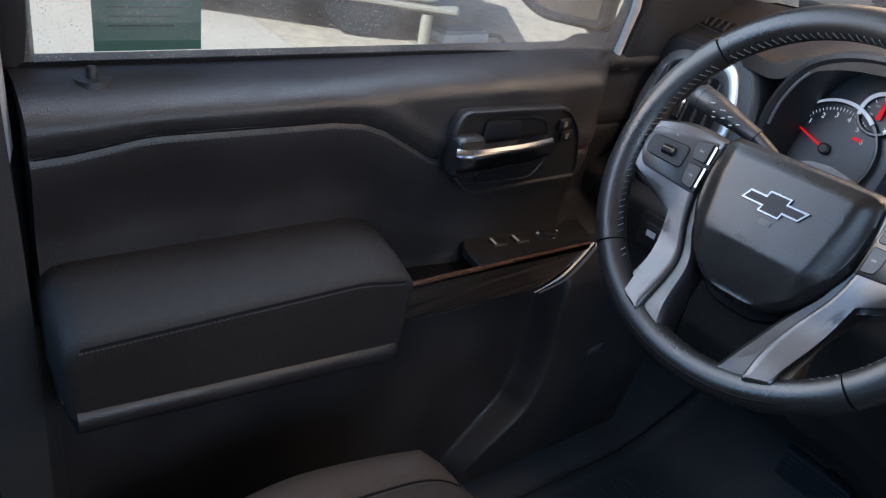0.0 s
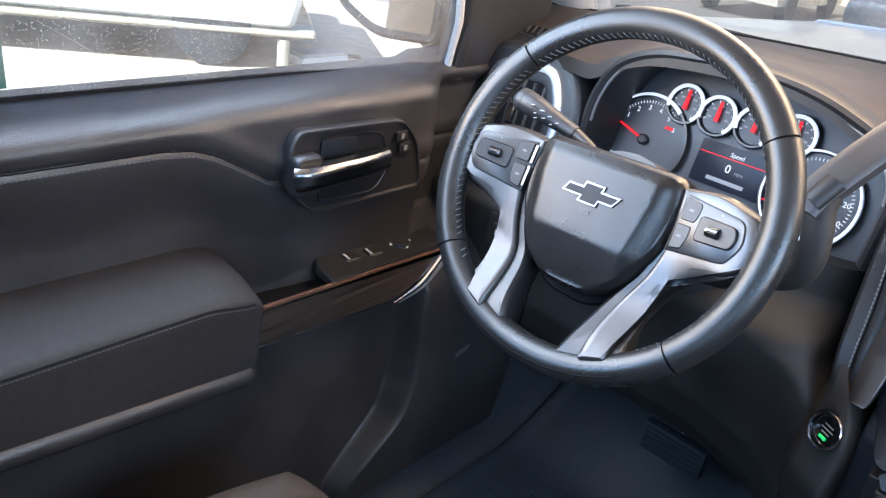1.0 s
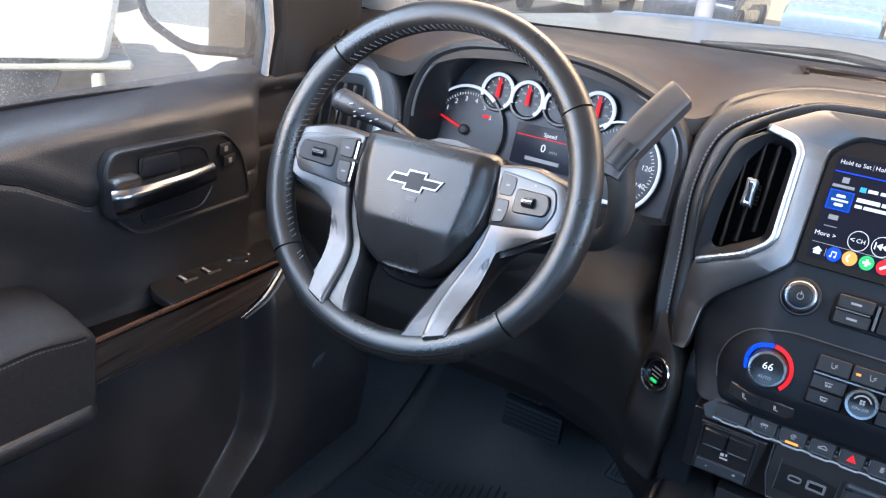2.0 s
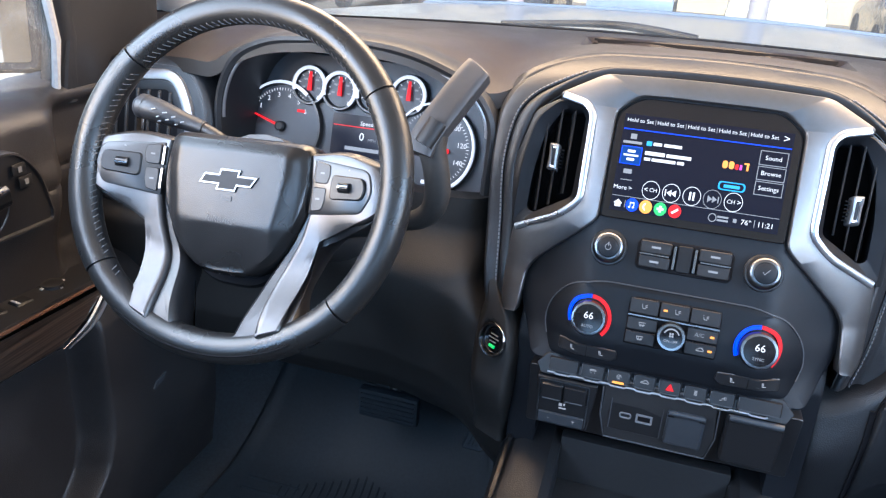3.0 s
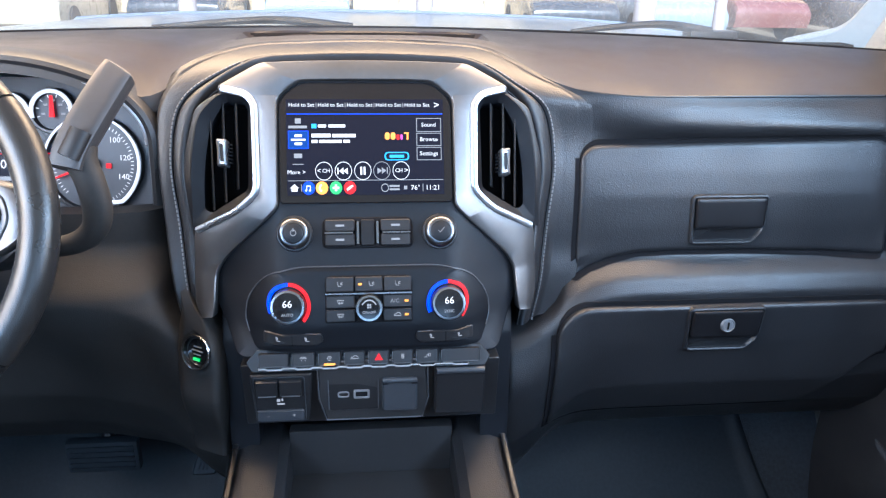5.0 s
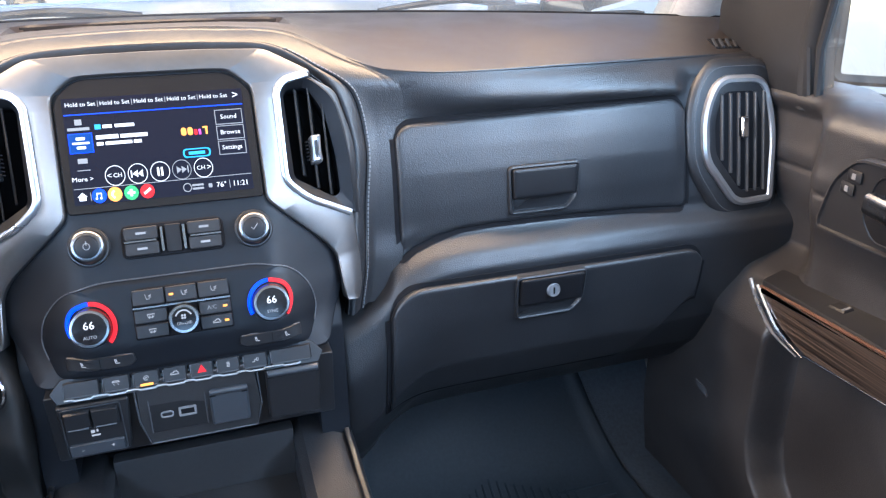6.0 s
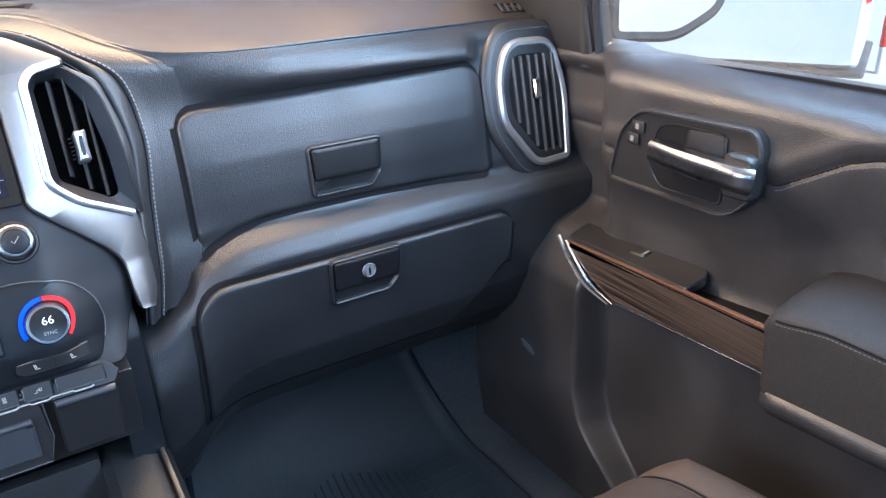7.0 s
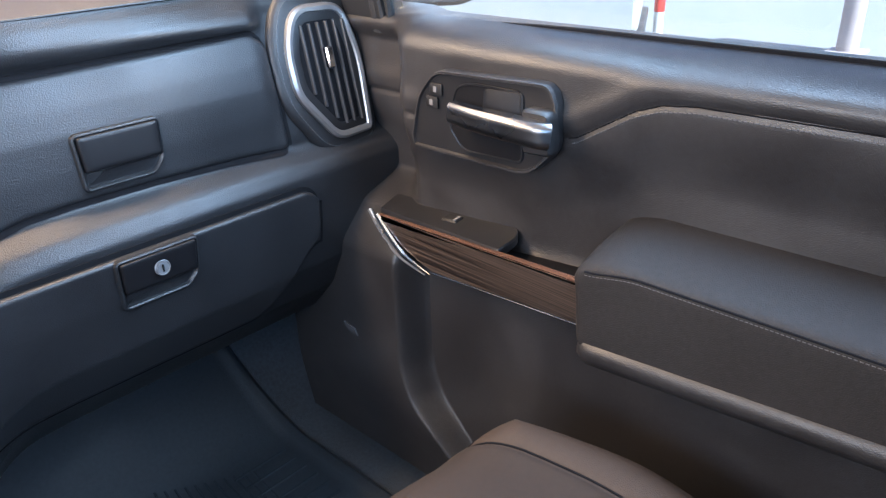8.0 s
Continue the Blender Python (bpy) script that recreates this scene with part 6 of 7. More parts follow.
def front_door(s):
    side = "driver" if s < 0 else "passenger"
    d = thing("front_door", f"closed {side} door with black trim, dark wood inlay and padded armrest", "door", (s * 0.83, 0.5, 0.10), "front doors")
    def on(y, z, h=0.0):
        return Vector((s * (door_x(y, z, s) - h), y, z))
    part("trim_panel", grid(lambda y, z: on(y, z), span(0.125, 1.06, 280), span(0.10, 0.804, 250), back=(s * 0.03, 0, 0)), DOOR, d, "black grained door trim")
    part("inner_shell", block(s * 0.866, 0.12, 0.06, s * 0.884, 1.12, 0.745), HARD, d)
    part("body", block(s * 0.886, 0.12, 0.06, s * 0.910, 1.12, 0.750), WHITE_PAINT, d, "white painted door skin")
    # seam of the upper pad
    seam = [on(y, stitch_z(y, s) - 0.0062, 0.0006) for y in span(0.128, 0.534, 60)]
    part("seam_stitching", stitches(seam, 0.0007, 0.0048), THREAD, d)
    part("seam_line", tube([on(y, stitch_z(y, s) - 0.0005, 0.0002) for y in span(0.128, 0.540, 80)], 0.0009, n=6), GAP, d)
    # window belt seal, pane, frame
    part("belt_seal", tube([(s * 0.842, y, 0.8035 - 0.010 * sstep(0.55, 0.9, y)) for y in span(0.11, 0.872, 30)], 0.0038, n=8), GAP, d, "black rubber window seal")
    lean = lambda z: s * (0.846 - 0.26 * max(0, z - 0.80))
    bm = bmesh.new()
    for off in (0.0, 0.004):
        bm.faces.new([bm.verts.new((lean(z) + s * off, y, z)) for y, z in ((0.10, 0.79), (0.92, 0.78), (0.90, 0.86), (0.70, 1.28), (0.10, 1.31))])
    pane = part("window_pane", bm, PANE if s < 0 else PANE_CLEAN, d, "dusty side window glass" if s < 0 else "side window glass")
    pane.visible_shadow = False
    part("window_frame", tube([(lean(0.775), 0.895, 0.775), (lean(0.86), 0.890, 0.86), (lean(1.0), 0.835, 1.0), (lean(1.29), 0.685, 1.29)], 0.016, n=10, flat=0.8), HARD, d, "dark window frame")
    part("frame_edge", tube([(lean(0.785) - s * 0.006, 0.872, 0.790), (lean(0.86) - s * 0.006, 0.868, 0.86), (lean(1.0) - s * 0.006, 0.814, 1.0), (lean(1.29) - s * 0.006, 0.665, 1.29)], 0.006, n=8), PILLAR if s < 0 else HARD, d, "edge of the window frame")
    sail = [(0.880, 0.775), (1.085, 0.790), (1.060, 0.900), (0.960, 1.06), (0.80, 1.27), (0.745, 1.27), (0.838, 1.06), (0.882, 0.875)]
    part("mirror_sail", pillow(rounded(sail, 0.008, 3), [(0, -0.03), (0, 0.010), (0.003, 0.013)], lambda y, z, h: Vector((lean(z) - s * h, y, z))), HARD, d, "dark panel ahead of the window")
    part("rear_frame", tube([(s * 0.862, 0.128, 0.06), (s * 0.862, 0.128, 0.80), (lean(1.0), 0.120, 1.0), (lean(1.29), 0.110, 1.29)], 0.022, n=10), HARD, d)
    # handle set
    bz = lambda y, z, h: Vector((s * (0.765 - h + 0.010 * sstep(0.70, 0.80, y)), y, z))
    poly = rounded([(0.545, 0.742, 0.012), (0.556, 0.762, 0.012), (0.722, 0.757, 0.018), (0.757, 0.722, 0.02), (0.772, 0.665, 0.02), (0.768, 0.652, 0.012), (0.580, 0.655, 0.02), (0.545, 0.690, 0.015)], n=6)
    plate = part("handle_bezel", pillow(poly, [(0, -0.012), (0, -0.001), (0.0008, 0.0)], bz), DARK, d, "dark plate round the door handle")
    part("rim", ring(poly if area2(poly) > 0 else poly[::-1], 0.005, [(0, -0.002), (0.2, 0.0035), (0.7, 0.0035), (1.0, -0.001)], bz), DOOR, plate)
    cup = rounded([(0.588, 0.6665, 0.012), (0.680, 0.664, 0.014), (0.702, 0.690, 0.012), (0.690, 0.742, 0.012), (0.665, 0.750, 0.010), (0.592, 0.750, 0.008)], n=5)
    # Not sunken: the recess's shade is put into the plate's near-black colour.
    part("cup", pillow(cup, [(0, 0.0), (0, 0.0006), (0.003, 0.0010)], bz), GAP, plate, "flat near-black plate for the shaded grip recess")
    part("cup_back", pillow(rounded([(0.588, 0.700), (0.650, 0.698), (0.645, 0.745), (0.590, 0.748)], 0.006), [(0, 0.0008), (0, 0.0016), (0.001, 0.0022)], bz), PANEL, plate)
    part("cup_rim", ring(cup if area2(cup) > 0 else cup[::-1], 0.0035, [(0, -0.001), (0.3, 0.0026), (0.7, 0.0026), (1.0, 0.0004)], bz), DARK, plate)
    mount = rounded([(0.541, 0.688), (0.580, 0.686), (0.582, 0.736), (0.545, 0.736)], 0.008)
    part("handle_mount", pillow(mount, [(0, 0.0), (0, 0.014), (0.003, 0.018)], bz), DARK, plate)
    hp = curve([(s * 0.752, 0.545, 0.712), (s * 0.744, 0.558, 0.7135), (s * 0.742, 0.60, 0.7145), (s * 0.743, 0.64, 0.7155), (s * 0.748, 0.678, 0.7165)], 8)
    h = part("handle", tube(hp, lambda t: 0.0132 - 0.002 * t - 0.004 * sstep(0.05, 0.0, t), n=24, up=(0, 0, 1), flat=1.10, shape=lambda w: min(1.16, 1 / max(abs(math.cos(w)), abs(math.sin(w))))), HANDLE, plate, "satin chrome pull handle")
    # Lighter metal laid along the top puts the handle's sheen into colour.
    part("handle_top", tube([p + Vector((s * 0.001, 0, 0.0105 - 0.00012 * i)) for i, p in enumerate(hp)][2:], 0.0036, n=10), VENT_RING, h, "brighter strip for the sheen on the handle's top")
    for k, (y, z) in enumerate(((0.722, 0.733), (0.730, 0.716))):
        b = part("lock_button", pillow(box2(y - 0.011, z - 0.007, y + 0.011, z + 0.007, 0.002), [(0, 0.0), (0, 0.0016), (0.001, 0.0022)], bz), BUTTON, plate)
        part("mark", pillow(box2(y - 0.003, z - 0.0035, y + 0.003, z + 0.0035, 0.001), [(0, 0.0020), (0, 0.0028)], bz), FAINT, b)
    # armrest
    def arm(y, z, h):
        zz = z - 0.30 * max(0.0, h - 0.02) * sstep(0.56, 0.62, z) + 0.004 * (y - 0.3)
        return Vector((s * (0.795 - h), y, zz))
    poly = dense(rounded([(0.120, 0.522, 0.022), (0.470, 0.498, 0.024), (0.479, 0.620, 0.026), (0.440, 0.6330, 0.03), (0.120, 0.6370, 0.03)], n=6), 0.012)
    rest = part("armrest", pillow(poly, [(0, -0.01), (0, 0.05), (0.0005, 0.0850), (0.0018, 0.0905), (0.0045, 0.0935), (0.0085, 0.0945), (0.014, 0.0948)], arm, fill=14), ARM, d, "padded black armrest with a stitched edge")
    line = [arm(y, 0.6300 - 0.010 * sstep(0.40, 0.47, y), 0.0945) for y in span(0.135, 0.462, 44)]
    part("seam_stitching", stitches([p + Vector((0, 0, -0.0036)) for p in line], 0.0005, 0.0044), THREAD, rest)
    part("seam_line", tube([p + Vector((s * 0.0006, 0, 0)) for p in line], 0.0012, n=6), GAP, rest)
    # shoulder under the armrest
    def shoulder(y, t):
        z1 = 0.543 - 0.072 * (y - 0.155)
        k = [(0.775, -0.001), (0.7060, -0.002), (0.7000, -0.005), (0.6955, -0.012), (0.6960, -0.021), (0.706, -0.034), (0.775, -0.060)]
        e = sstep(0.460, 0.500, y)
        return Vector((s * (lerp(k[t][0], 0.775, e)), y, z1 + k[t][1]))
    part("shoulder", grid(lambda y, t: shoulder(y, int(t)), span(0.127, 0.505, 40), range(7)), DOOR, d, "black moulded shoulder below the armrest")
    # wood inlay, bright edge and switch ledge
    def inlay(y, z, h):
        k = (y - 0.486) / 0.35
        return Vector((s * (0.736 + 0.026 * k + 0.25 * (0.56 - z) * (1 - k) - h), y, z))
    wood_poly = rounded([(0.478, 0.502), (0.735, 0.4845, 0.02), (0.790, 0.505, 0.03), (0.834, 0.540, 0.004), (0.478, 0.566)], 0.003, 6)
    inl = part("wood_inlay", pillow(dense(wood_poly, 0.02), [(0, -0.005), (0, 0.001), (0.002, 0.0035), (0.006, 0.004)], inlay), WOOD, d, "dark striped wood inlay")
    part("top_bead", tube([inlay(y, 0.566 - 0.073 * (y - 0.478) + 0.0005, 0.001) for y in span(0.48, 0.832, 24)], 0.0030, n=8), COPPER, inl, "shiny copper-brown top edge")
    part("bright_edge", tube(curve([inlay(0.838, 0.5405, 0.003), inlay(0.811, 0.516, 0.004), inlay(0.782, 0.494, 0.004), inlay(0.736, 0.4805, 0.004)], 6), lambda t: 0.0042 - 0.003 * sstep(0.6, 1, t), n=8), CHROME, inl, "bright chrome edge")
    part("bright_edge", tube(curve([inlay(0.856, 0.5430, 0.001), inlay(0.829, 0.514, 0.002), inlay(0.795, 0.489, 0.002), inlay(0.748, 0.4755, 0.002)], 6), lambda t: 0.0034 - 0.0022 * sstep(0.6, 1, t), n=8), VENT_RING, inl)
    part("bright_edge", tube([inlay(y, 0.502 - 0.0682 * (y - 0.478) - 0.001, 0.002) for y in span(0.48, 0.735, 16)], 0.0010, n=6), CHROME, inl, "thin bright line")
    def ledge(y, x, h):
        return Vector((s * x, y, 0.5635 - 0.068 * (y - 0.486) + 0.12 * (x - 0.74) + h))
    lp = rounded([(0.608, 0.7435, 0.004), (0.838, 0.765, 0.004), (0.850, 0.812, 0.004), (0.650, 0.812, 0.004), (0.608, 0.792, 0.024)], n=6)
    led = part("switch_ledge", pillow(lp, [(0, -0.006), (0, 0.004), (0.0015, 0.006)], ledge), DARK, d, "dark ledge with window switches")
    for y in ((0.668, 0.708) if s < 0 else (0.716,)):
        b = part("window_switch", pillow(box2(y - 0.013, 0.774, y + 0.013, 0.792, 0.003), [(0, 0.004), (0, 0.0065), (0.002, 0.0085)], ledge), BUTTON, led)
        # Pale bar painted for the highlight on the switch's front edge.
        part("mark", pillow(box2(y - 0.0100, 0.7760, y - 0.0060, 0.7895, 0.001), [(0, 0.0082), (0, 0.0090)], ledge), MARK if s < 0 else FAINT, b)
    if s < 0:
        b = part("mirror_control", revolve([(0.015, 0.004), (0.014, 0.010), (0.010, 0.011)], (0, 0, 1), ledge(0.765, 0.788, 0), 24), BUTTON, led)
        for a in range(4):
            c = ledge(0.765 + 0.018 * math.cos(a * 1.57), 0.788 + 0.014 * math.sin(a * 1.57), 0.0085)
            part("mark", block(c.x - 0.002, c.y - 0.002, c.z - 0.002, c.x + 0.002, c.y + 0.002, c.z - 0.0004), MARK, b)
    def cupf(y, x, h):
        return Vector((s * x, y, 0.548 - 0.068 * (y - 0.486) + h))
    part("pull_cup", pillow(rounded([(0.474, 0.7535), (0.640, 0.7610), (0.640, 0.804), (0.474, 0.804)], 0.002), [(0, -0.008), (0, 0.0)], cupf), GAP, d)
    # loudspeaker badge, a plain bar
    part("speaker_badge", pillow(rounded([(0.893, 0.321), (0.918, 0.327), (0.926, 0.338), (0.900, 0.333)], 0.003), [(0, -0.004), (0, 0.002)], lambda y, z, h: on(y, z, h + 0.0005)), EDGE, d, "small plain grey badge")
    if s < 0:
        k = part("lock_knob", revolve([(0.0045, -0.02), (0.0045, 0.006), (0.0036, 0.009)], (0, 0, 1), (s * 0.815, 0.185, 0.802), 16), HARD, d, "black lock knob")
        part("knob_collar", revolve([(0.016, -0.006), (0.015, 0.001), (0.008, 0.0015)], (0, 0, 1), (s * 0.815, 0.185, 0.800), 24), HARD, k)
    return d


front_door(-1)
front_door(1)

# green sheet stuck to the driver's window
sheet = thing("window_sheet", "green printed paper sheet stuck on the driver window", "paper sheet", (-0.838, 0.24, 0.82))
bm = block(-0.8375, 0.193, 0.8165, -0.8365, 0.286, 0.96)
part("paper", bm, GREEN_FILM, sheet)
for k in range(5):
    part("print_bar", block(-0.8362, 0.205, 0.838 + 0.008 * k, -0.8358, 0.262 + 0.004 * (k % 3), 0.8395 + 0.008 * k), GREEN_INK, sheet)

# ---- seats ----
def seat(cx, cy, side, s):
    """A bucket seat; s: the side of its door."""
    r = thing("front_seat", f"brown-grey {side} seat cushion with sewn bolster seams", "seat", (cx, cy, 0.10), "front seats")
    w, front, back = 0.278, 0.335, -0.27
    def top(u, v):
        # square (-1..1) to a rounded cushion outline
        k = 0.80 if v > 0 else 0.3
        x = u * math.sqrt(1 - k * v * v / 2) * w
        y = lerp(back, front, (v * math.sqrt(1 - k * u * u / 2) + 1) / 2)
        e = max(abs(u), abs(v))
        edge = max(0.0, (e - 0.46) / 0.54)
        z = (0.428 if s < 0 else 0.416) - 0.22 * (1 - math.sqrt(max(0, 1 - edge ** 3.6)))
        z += 0.022 * sstep(0.40, 0.75, abs(u))
        z -= 0.075 * sstep(0.35, -0.95, v)
        z -= 0.004 * math.exp(-((abs(u) - 0.585) / 0.016) ** 2) * sstep(1.0, 0.94, e)
        z -= 0.003 * math.exp(-((e - 0.84) / 0.014) ** 2) * sstep(0.585, 0.60, abs(u)) * sstep(-0.6, -0.3, v)
        return Vector((cx + x, cy + y, z))
    part("cushion", grid(top, span(-1, 1, 120), span(-1, 1, 120), back=(0, 0, -0.05)), CLOTH, r, "brown-grey grained cushion")
    part("centre_panel", grid(lambda u, v: top(u, v) + Vector((0, 0.001 * sstep(0.7, 1, v), 0.0022 * sstep(0.578, 0.545, abs(u)) - 0.0004)), span(-0.578, 0.578, 60), span(-0.97, 0.985, 100), back=(0, 0, -0.01)), CLOTH_DARK, r, "darker brown cloth centre panel")
    for q in (-1, 1):
        seam = [top(q * 0.600, v) + Vector((0, 0, 0.0010)) for v in span(-0.9, 0.84, 60)]
        part("seam_line", tube([top(q * 0.585, v) + Vector((0, 0, 0.0008)) for v in span(-0.95, 0.97, 60)], 0.0013, n=6), GAP, r)
        border = [top(q * lerp(0.60, 0.84, i / 16), 0.84) for i in range(17)] + [top(q * 0.84, v) for v in span(0.83, -0.9, 60)]
        part("border_seam", tube([p + Vector((0, 0, 0.0006)) for p in border], 0.0012, n=6), GAP, r)
        part("seam_stitching", stitches([p + Vector((-q * 0.003, -0.003, 0.0014)) for p in border], 0.0006, 0.006), THREAD, r)
    part("base", block(cx - 0.24, cy - 0.22, 0.10, cx + 0.24, cy + 0.24, 0.22, 0.02), HARD, r)
    part("rail", block(cx - 0.20, cy - 0.24, 0.052, cx - 0.16, cy + 0.26, 0.10), DARK, r)
    part("rail", block(cx + 0.16, cy - 0.24, 0.052, cx + 0.20, cy + 0.26, 0.10), DARK, r)
    # backrest: a rounded body leaning back
    def back_at(u, v):
        k = 0.25
        x = u * math.sqrt(1 - k * v * v / 2) * 0.26
        t = (v * math.sqrt(1 - k * u * u / 2) + 1) / 2
        e = max(abs(u), abs(v))
        edge = max(0.0, (e - 0.7) / 0.3)
        bulge = 0.10 * math.sqrt(max(0, 1 - edge ** 2.4)) + 0.02 * sstep(0.5, 0.8, abs(u)) * sstep(1.0, 0.85, abs(u))
        return Vector((cx + x, cy - 0.36 + bulge - 0.15 * t, 0.36 + 0.64 * t))
    part("backrest", grid(back_at, span(-1, 1, 60), span(-1, 1, 60), back=(0, -0.06, 0)), CLOTH, r, "brown-grey grained backrest")
    part("headrest", block(cx - 0.13, cy - 0.53, 1.03, cx + 0.13, cy - 0.43, 1.20, 0.035), CLOTH, r, "padded headrest")
    for q in (-0.06, 0.06):
        part("headrest_rod", tube([(cx + q, cy - 0.49, 0.95), (cx + q, cy - 0.48, 1.06)], 0.006, n=8), CHROME, r)


seat(-0.424, 0.212, "driver", -1)
seat(0.462, 0.270, "passenger", 1)

# ---- centre console ----
console = thing("center_console", "black centre console with an open front bin", "console", (0, 0.6, 0.05))
part("body", block(-0.165, 0.20, 0.05, 0.165, 0.90, 0.30, 0.01), HARD, console)
for s in (-1, 1):
    part("side_wall", grid(lambda y, t: Vector((s * (0.103, 0.105, 0.116, 0.152, 0.168, 0.182, 0.186)[int(t)], y, (0.30, 0.392, 0.402, 0.404, 0.398, 0.375, 0.06)[int(t)] + 0.02 * sstep(0.75, 0.9, y))), span(0.20, 0.905, 24), range(7), back=(0, 0, -0.001)), SOFT, console, "soft black console side")
    part("side_strip", tube([(s * 0.170, y, 0.404 + 0.02 * sstep(0.75, 0.9, y)) for y in span(0.22, 0.89, 20)], 0.0035, n=8, flat=0.5), KNURL, console, "thin grey trim strip")
part("bin_wall", block(-0.106, 0.880, 0.28, 0.106, 0.90, 0.425, 0.004), HARD, console)
part("bin_floor", block(-0.112, 0.20, 0.29, 0.112, 0.88, 0.358, 0.002), HARD, console)
part("bin_lip", block(-0.112, 0.18, 0.29, 0.112, 0.21, 0.40, 0.008), SOFT, console)

# ---- pedals and mats ----
brake = thing("brake_pedal", "black ribbed rubber brake pedal", "pedal", (-0.42, 1.09, 0.25))
part("pad", block(-0.476, 1.075, 0.228, -0.366, 1.095, 0.284, 0.006), RUBBER, brake)
for k in range(5):
    part("rib", block(-0.470, 1.071, 0.236 + 0.0095 * k, -0.372, 1.0762, 0.2395 + 0.0095 * k), RUBBER, brake)
part("arm", tube(curve([(-0.42, 1.095, 0.262), (-0.42, 1.16, 0.36), (-0.43, 1.22, 0.56), (-0.43, 1.26, 0.75)]), 0.011, n=10), DARK, brake)
gas = thing("accelerator_pedal", "black ribbed accelerator pedal", "pedal", (-0.24, 1.02, 0.28))
gp = lambda u, v, h: Vector((u + 0.18 * (v - 0.32), 1.00 + 0.35 * (v - 0.32) - h, v + 0.3 * h))
part("pad", pillow(rounded([(-0.258, 0.283), (-0.222, 0.283), (-0.212, 0.353), (-0.248, 0.355)], 0.006), [(0, -0.012), (0, 0.0), (0.003, 0.004)], gp), RUBBER, gas)
for k in range(5):
    part("rib", tube([gp(-0.248 + 0.006 * k, 0.292, 0.0045), gp(-0.240 + 0.006 * k, 0.346, 0.0045)], 0.0014, n=6), RUBBER, gas)
part("arm", tube(curve([(-0.235, 1.012, 0.33), (-0.235, 1.10, 0.42), (-0.235, 1.22, 0.55)]), 0.010, n=10), DARK, gas)
for s in (-1, 1):
    def mz(x, y):
        return 0.057 + 0.30 * sstep(1.02, 1.40, y) ** 1.3
    m = thing("floor_mat", "black ribbed rubber floor mat", "floor mat", (s * 0.50, 0.9, 0.052), "floor mats")
    def sheet(u, v):
        x = u * lerp(0.255, 0.215, sstep(0.3, 1, v)) + 0.475
        y = lerp(0.62, 1.31, (v + 1) / 2)
        e = max(abs(u), abs(v))
        return Vector((s * x, y, mz(x, y) + 0.008 * sstep(0.86, 0.93, e) * sstep(1.0, 0.985, e)))
    part("sheet", grid(sheet, span(-1, 1, 60), span(-1, 1, 70), back=(0, 0, -0.004)), RUBBER, m)
    for k in range(20):
        x = 0.315 + 0.0145 * k
        y0, y1 = 0.80 + 0.004 * (k - 10) ** 2 / 10, 1.10 - 0.006 * abs(k - 9)
        part("rib", tube([Vector((s * (x + 0.02 * i / 8), lerp(y0, y1, i / 8), mz(0, lerp(y0, y1, i / 8)) - 0.0008)) for i in range(9)], 0.0026, n=6, flat=0.8), RUBBER_TOP, m)
    for k in range(9):
        y = 0.80 + 0.030 * k
        part("rib", tube([Vector((s * lerp(0.575, 0.68, i / 4), y, mz(0, y) - 0.0004)) for i in range(5)], 0.0030, n=6), RUBBER_TOP, m)

# ---- belt and pillar cover beside the driver ----
belt = thing("seat_belt", "black webbing seat belt hanging beside the pillar", "seat belt", (-0.79, 0.08, 0.5))
part("webbing", tube(curve([(-0.775, 0.085, 1.05), (-0.785, 0.088, 0.80), (-0.782, 0.090, 0.55), (-0.775, 0.08, 0.20), (-0.77, 0.05, 0.06)]), 0.023, n=10, flat=0.07, up=(1, 0, 0)), BELT, belt)
part("belt_guide", block(-0.83, 0.055, 0.735, -0.79, 0.118, 0.90, 0.014), PILLAR, belt, "grey belt height guide")
solo("trim_pillar_cover", block(-0.86, 0.03, 0.05, -0.795, 0.130, 0.575, 0.018), HARD, "dark lower pillar cover with a sloping top", "trim", "structure")

# ---- windshield and the truck's nose ----
bm = bmesh.new()
for off in (0.0, 0.005):
    rows = []
    for t in span(0, 1, 8):
        rows.append([bm.verts.new((x * lerp(1, 0.80, t), lerp(dash_back(x) + 0.02, 0.73 - 0.03 * (x / 0.8) ** 2, t), lerp(0.872, 1.335, t) + off)) for x in span(-0.84, 0.84, 20)])
    for a, b in zip(rows, rows[1:]):
        for i in range(20):
            bm.faces.new((a[i], a[i + 1], b[i + 1], b[i]))
shield = solo("window_windshield", bm, SHIELD, "slightly dusty windshield glass with a veil of haze", "windshield", "structure")
shield.visible_shadow = False

hood_ob = thing("truck_hood", "pale hood of the truck beyond the windshield", "car hood", (0, 2.0, 0.6))


def hood_z(x, y):
    z = 0.872 - 0.0445 * (y - 1.46) - 0.042 * x ** 2 + 0.003 * sstep(0.50, 0.60, abs(x))
    return z - 0.35 * sstep(0.93, 1.08, abs(x)) - 0.3 * sstep(2.66, 2.88, y)


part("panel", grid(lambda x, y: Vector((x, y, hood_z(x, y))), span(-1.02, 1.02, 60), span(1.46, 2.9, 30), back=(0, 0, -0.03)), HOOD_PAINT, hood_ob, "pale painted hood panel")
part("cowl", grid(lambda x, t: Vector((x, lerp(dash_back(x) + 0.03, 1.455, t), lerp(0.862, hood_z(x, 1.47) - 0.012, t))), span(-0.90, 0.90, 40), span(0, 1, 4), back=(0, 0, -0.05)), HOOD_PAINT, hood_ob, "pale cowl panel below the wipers")
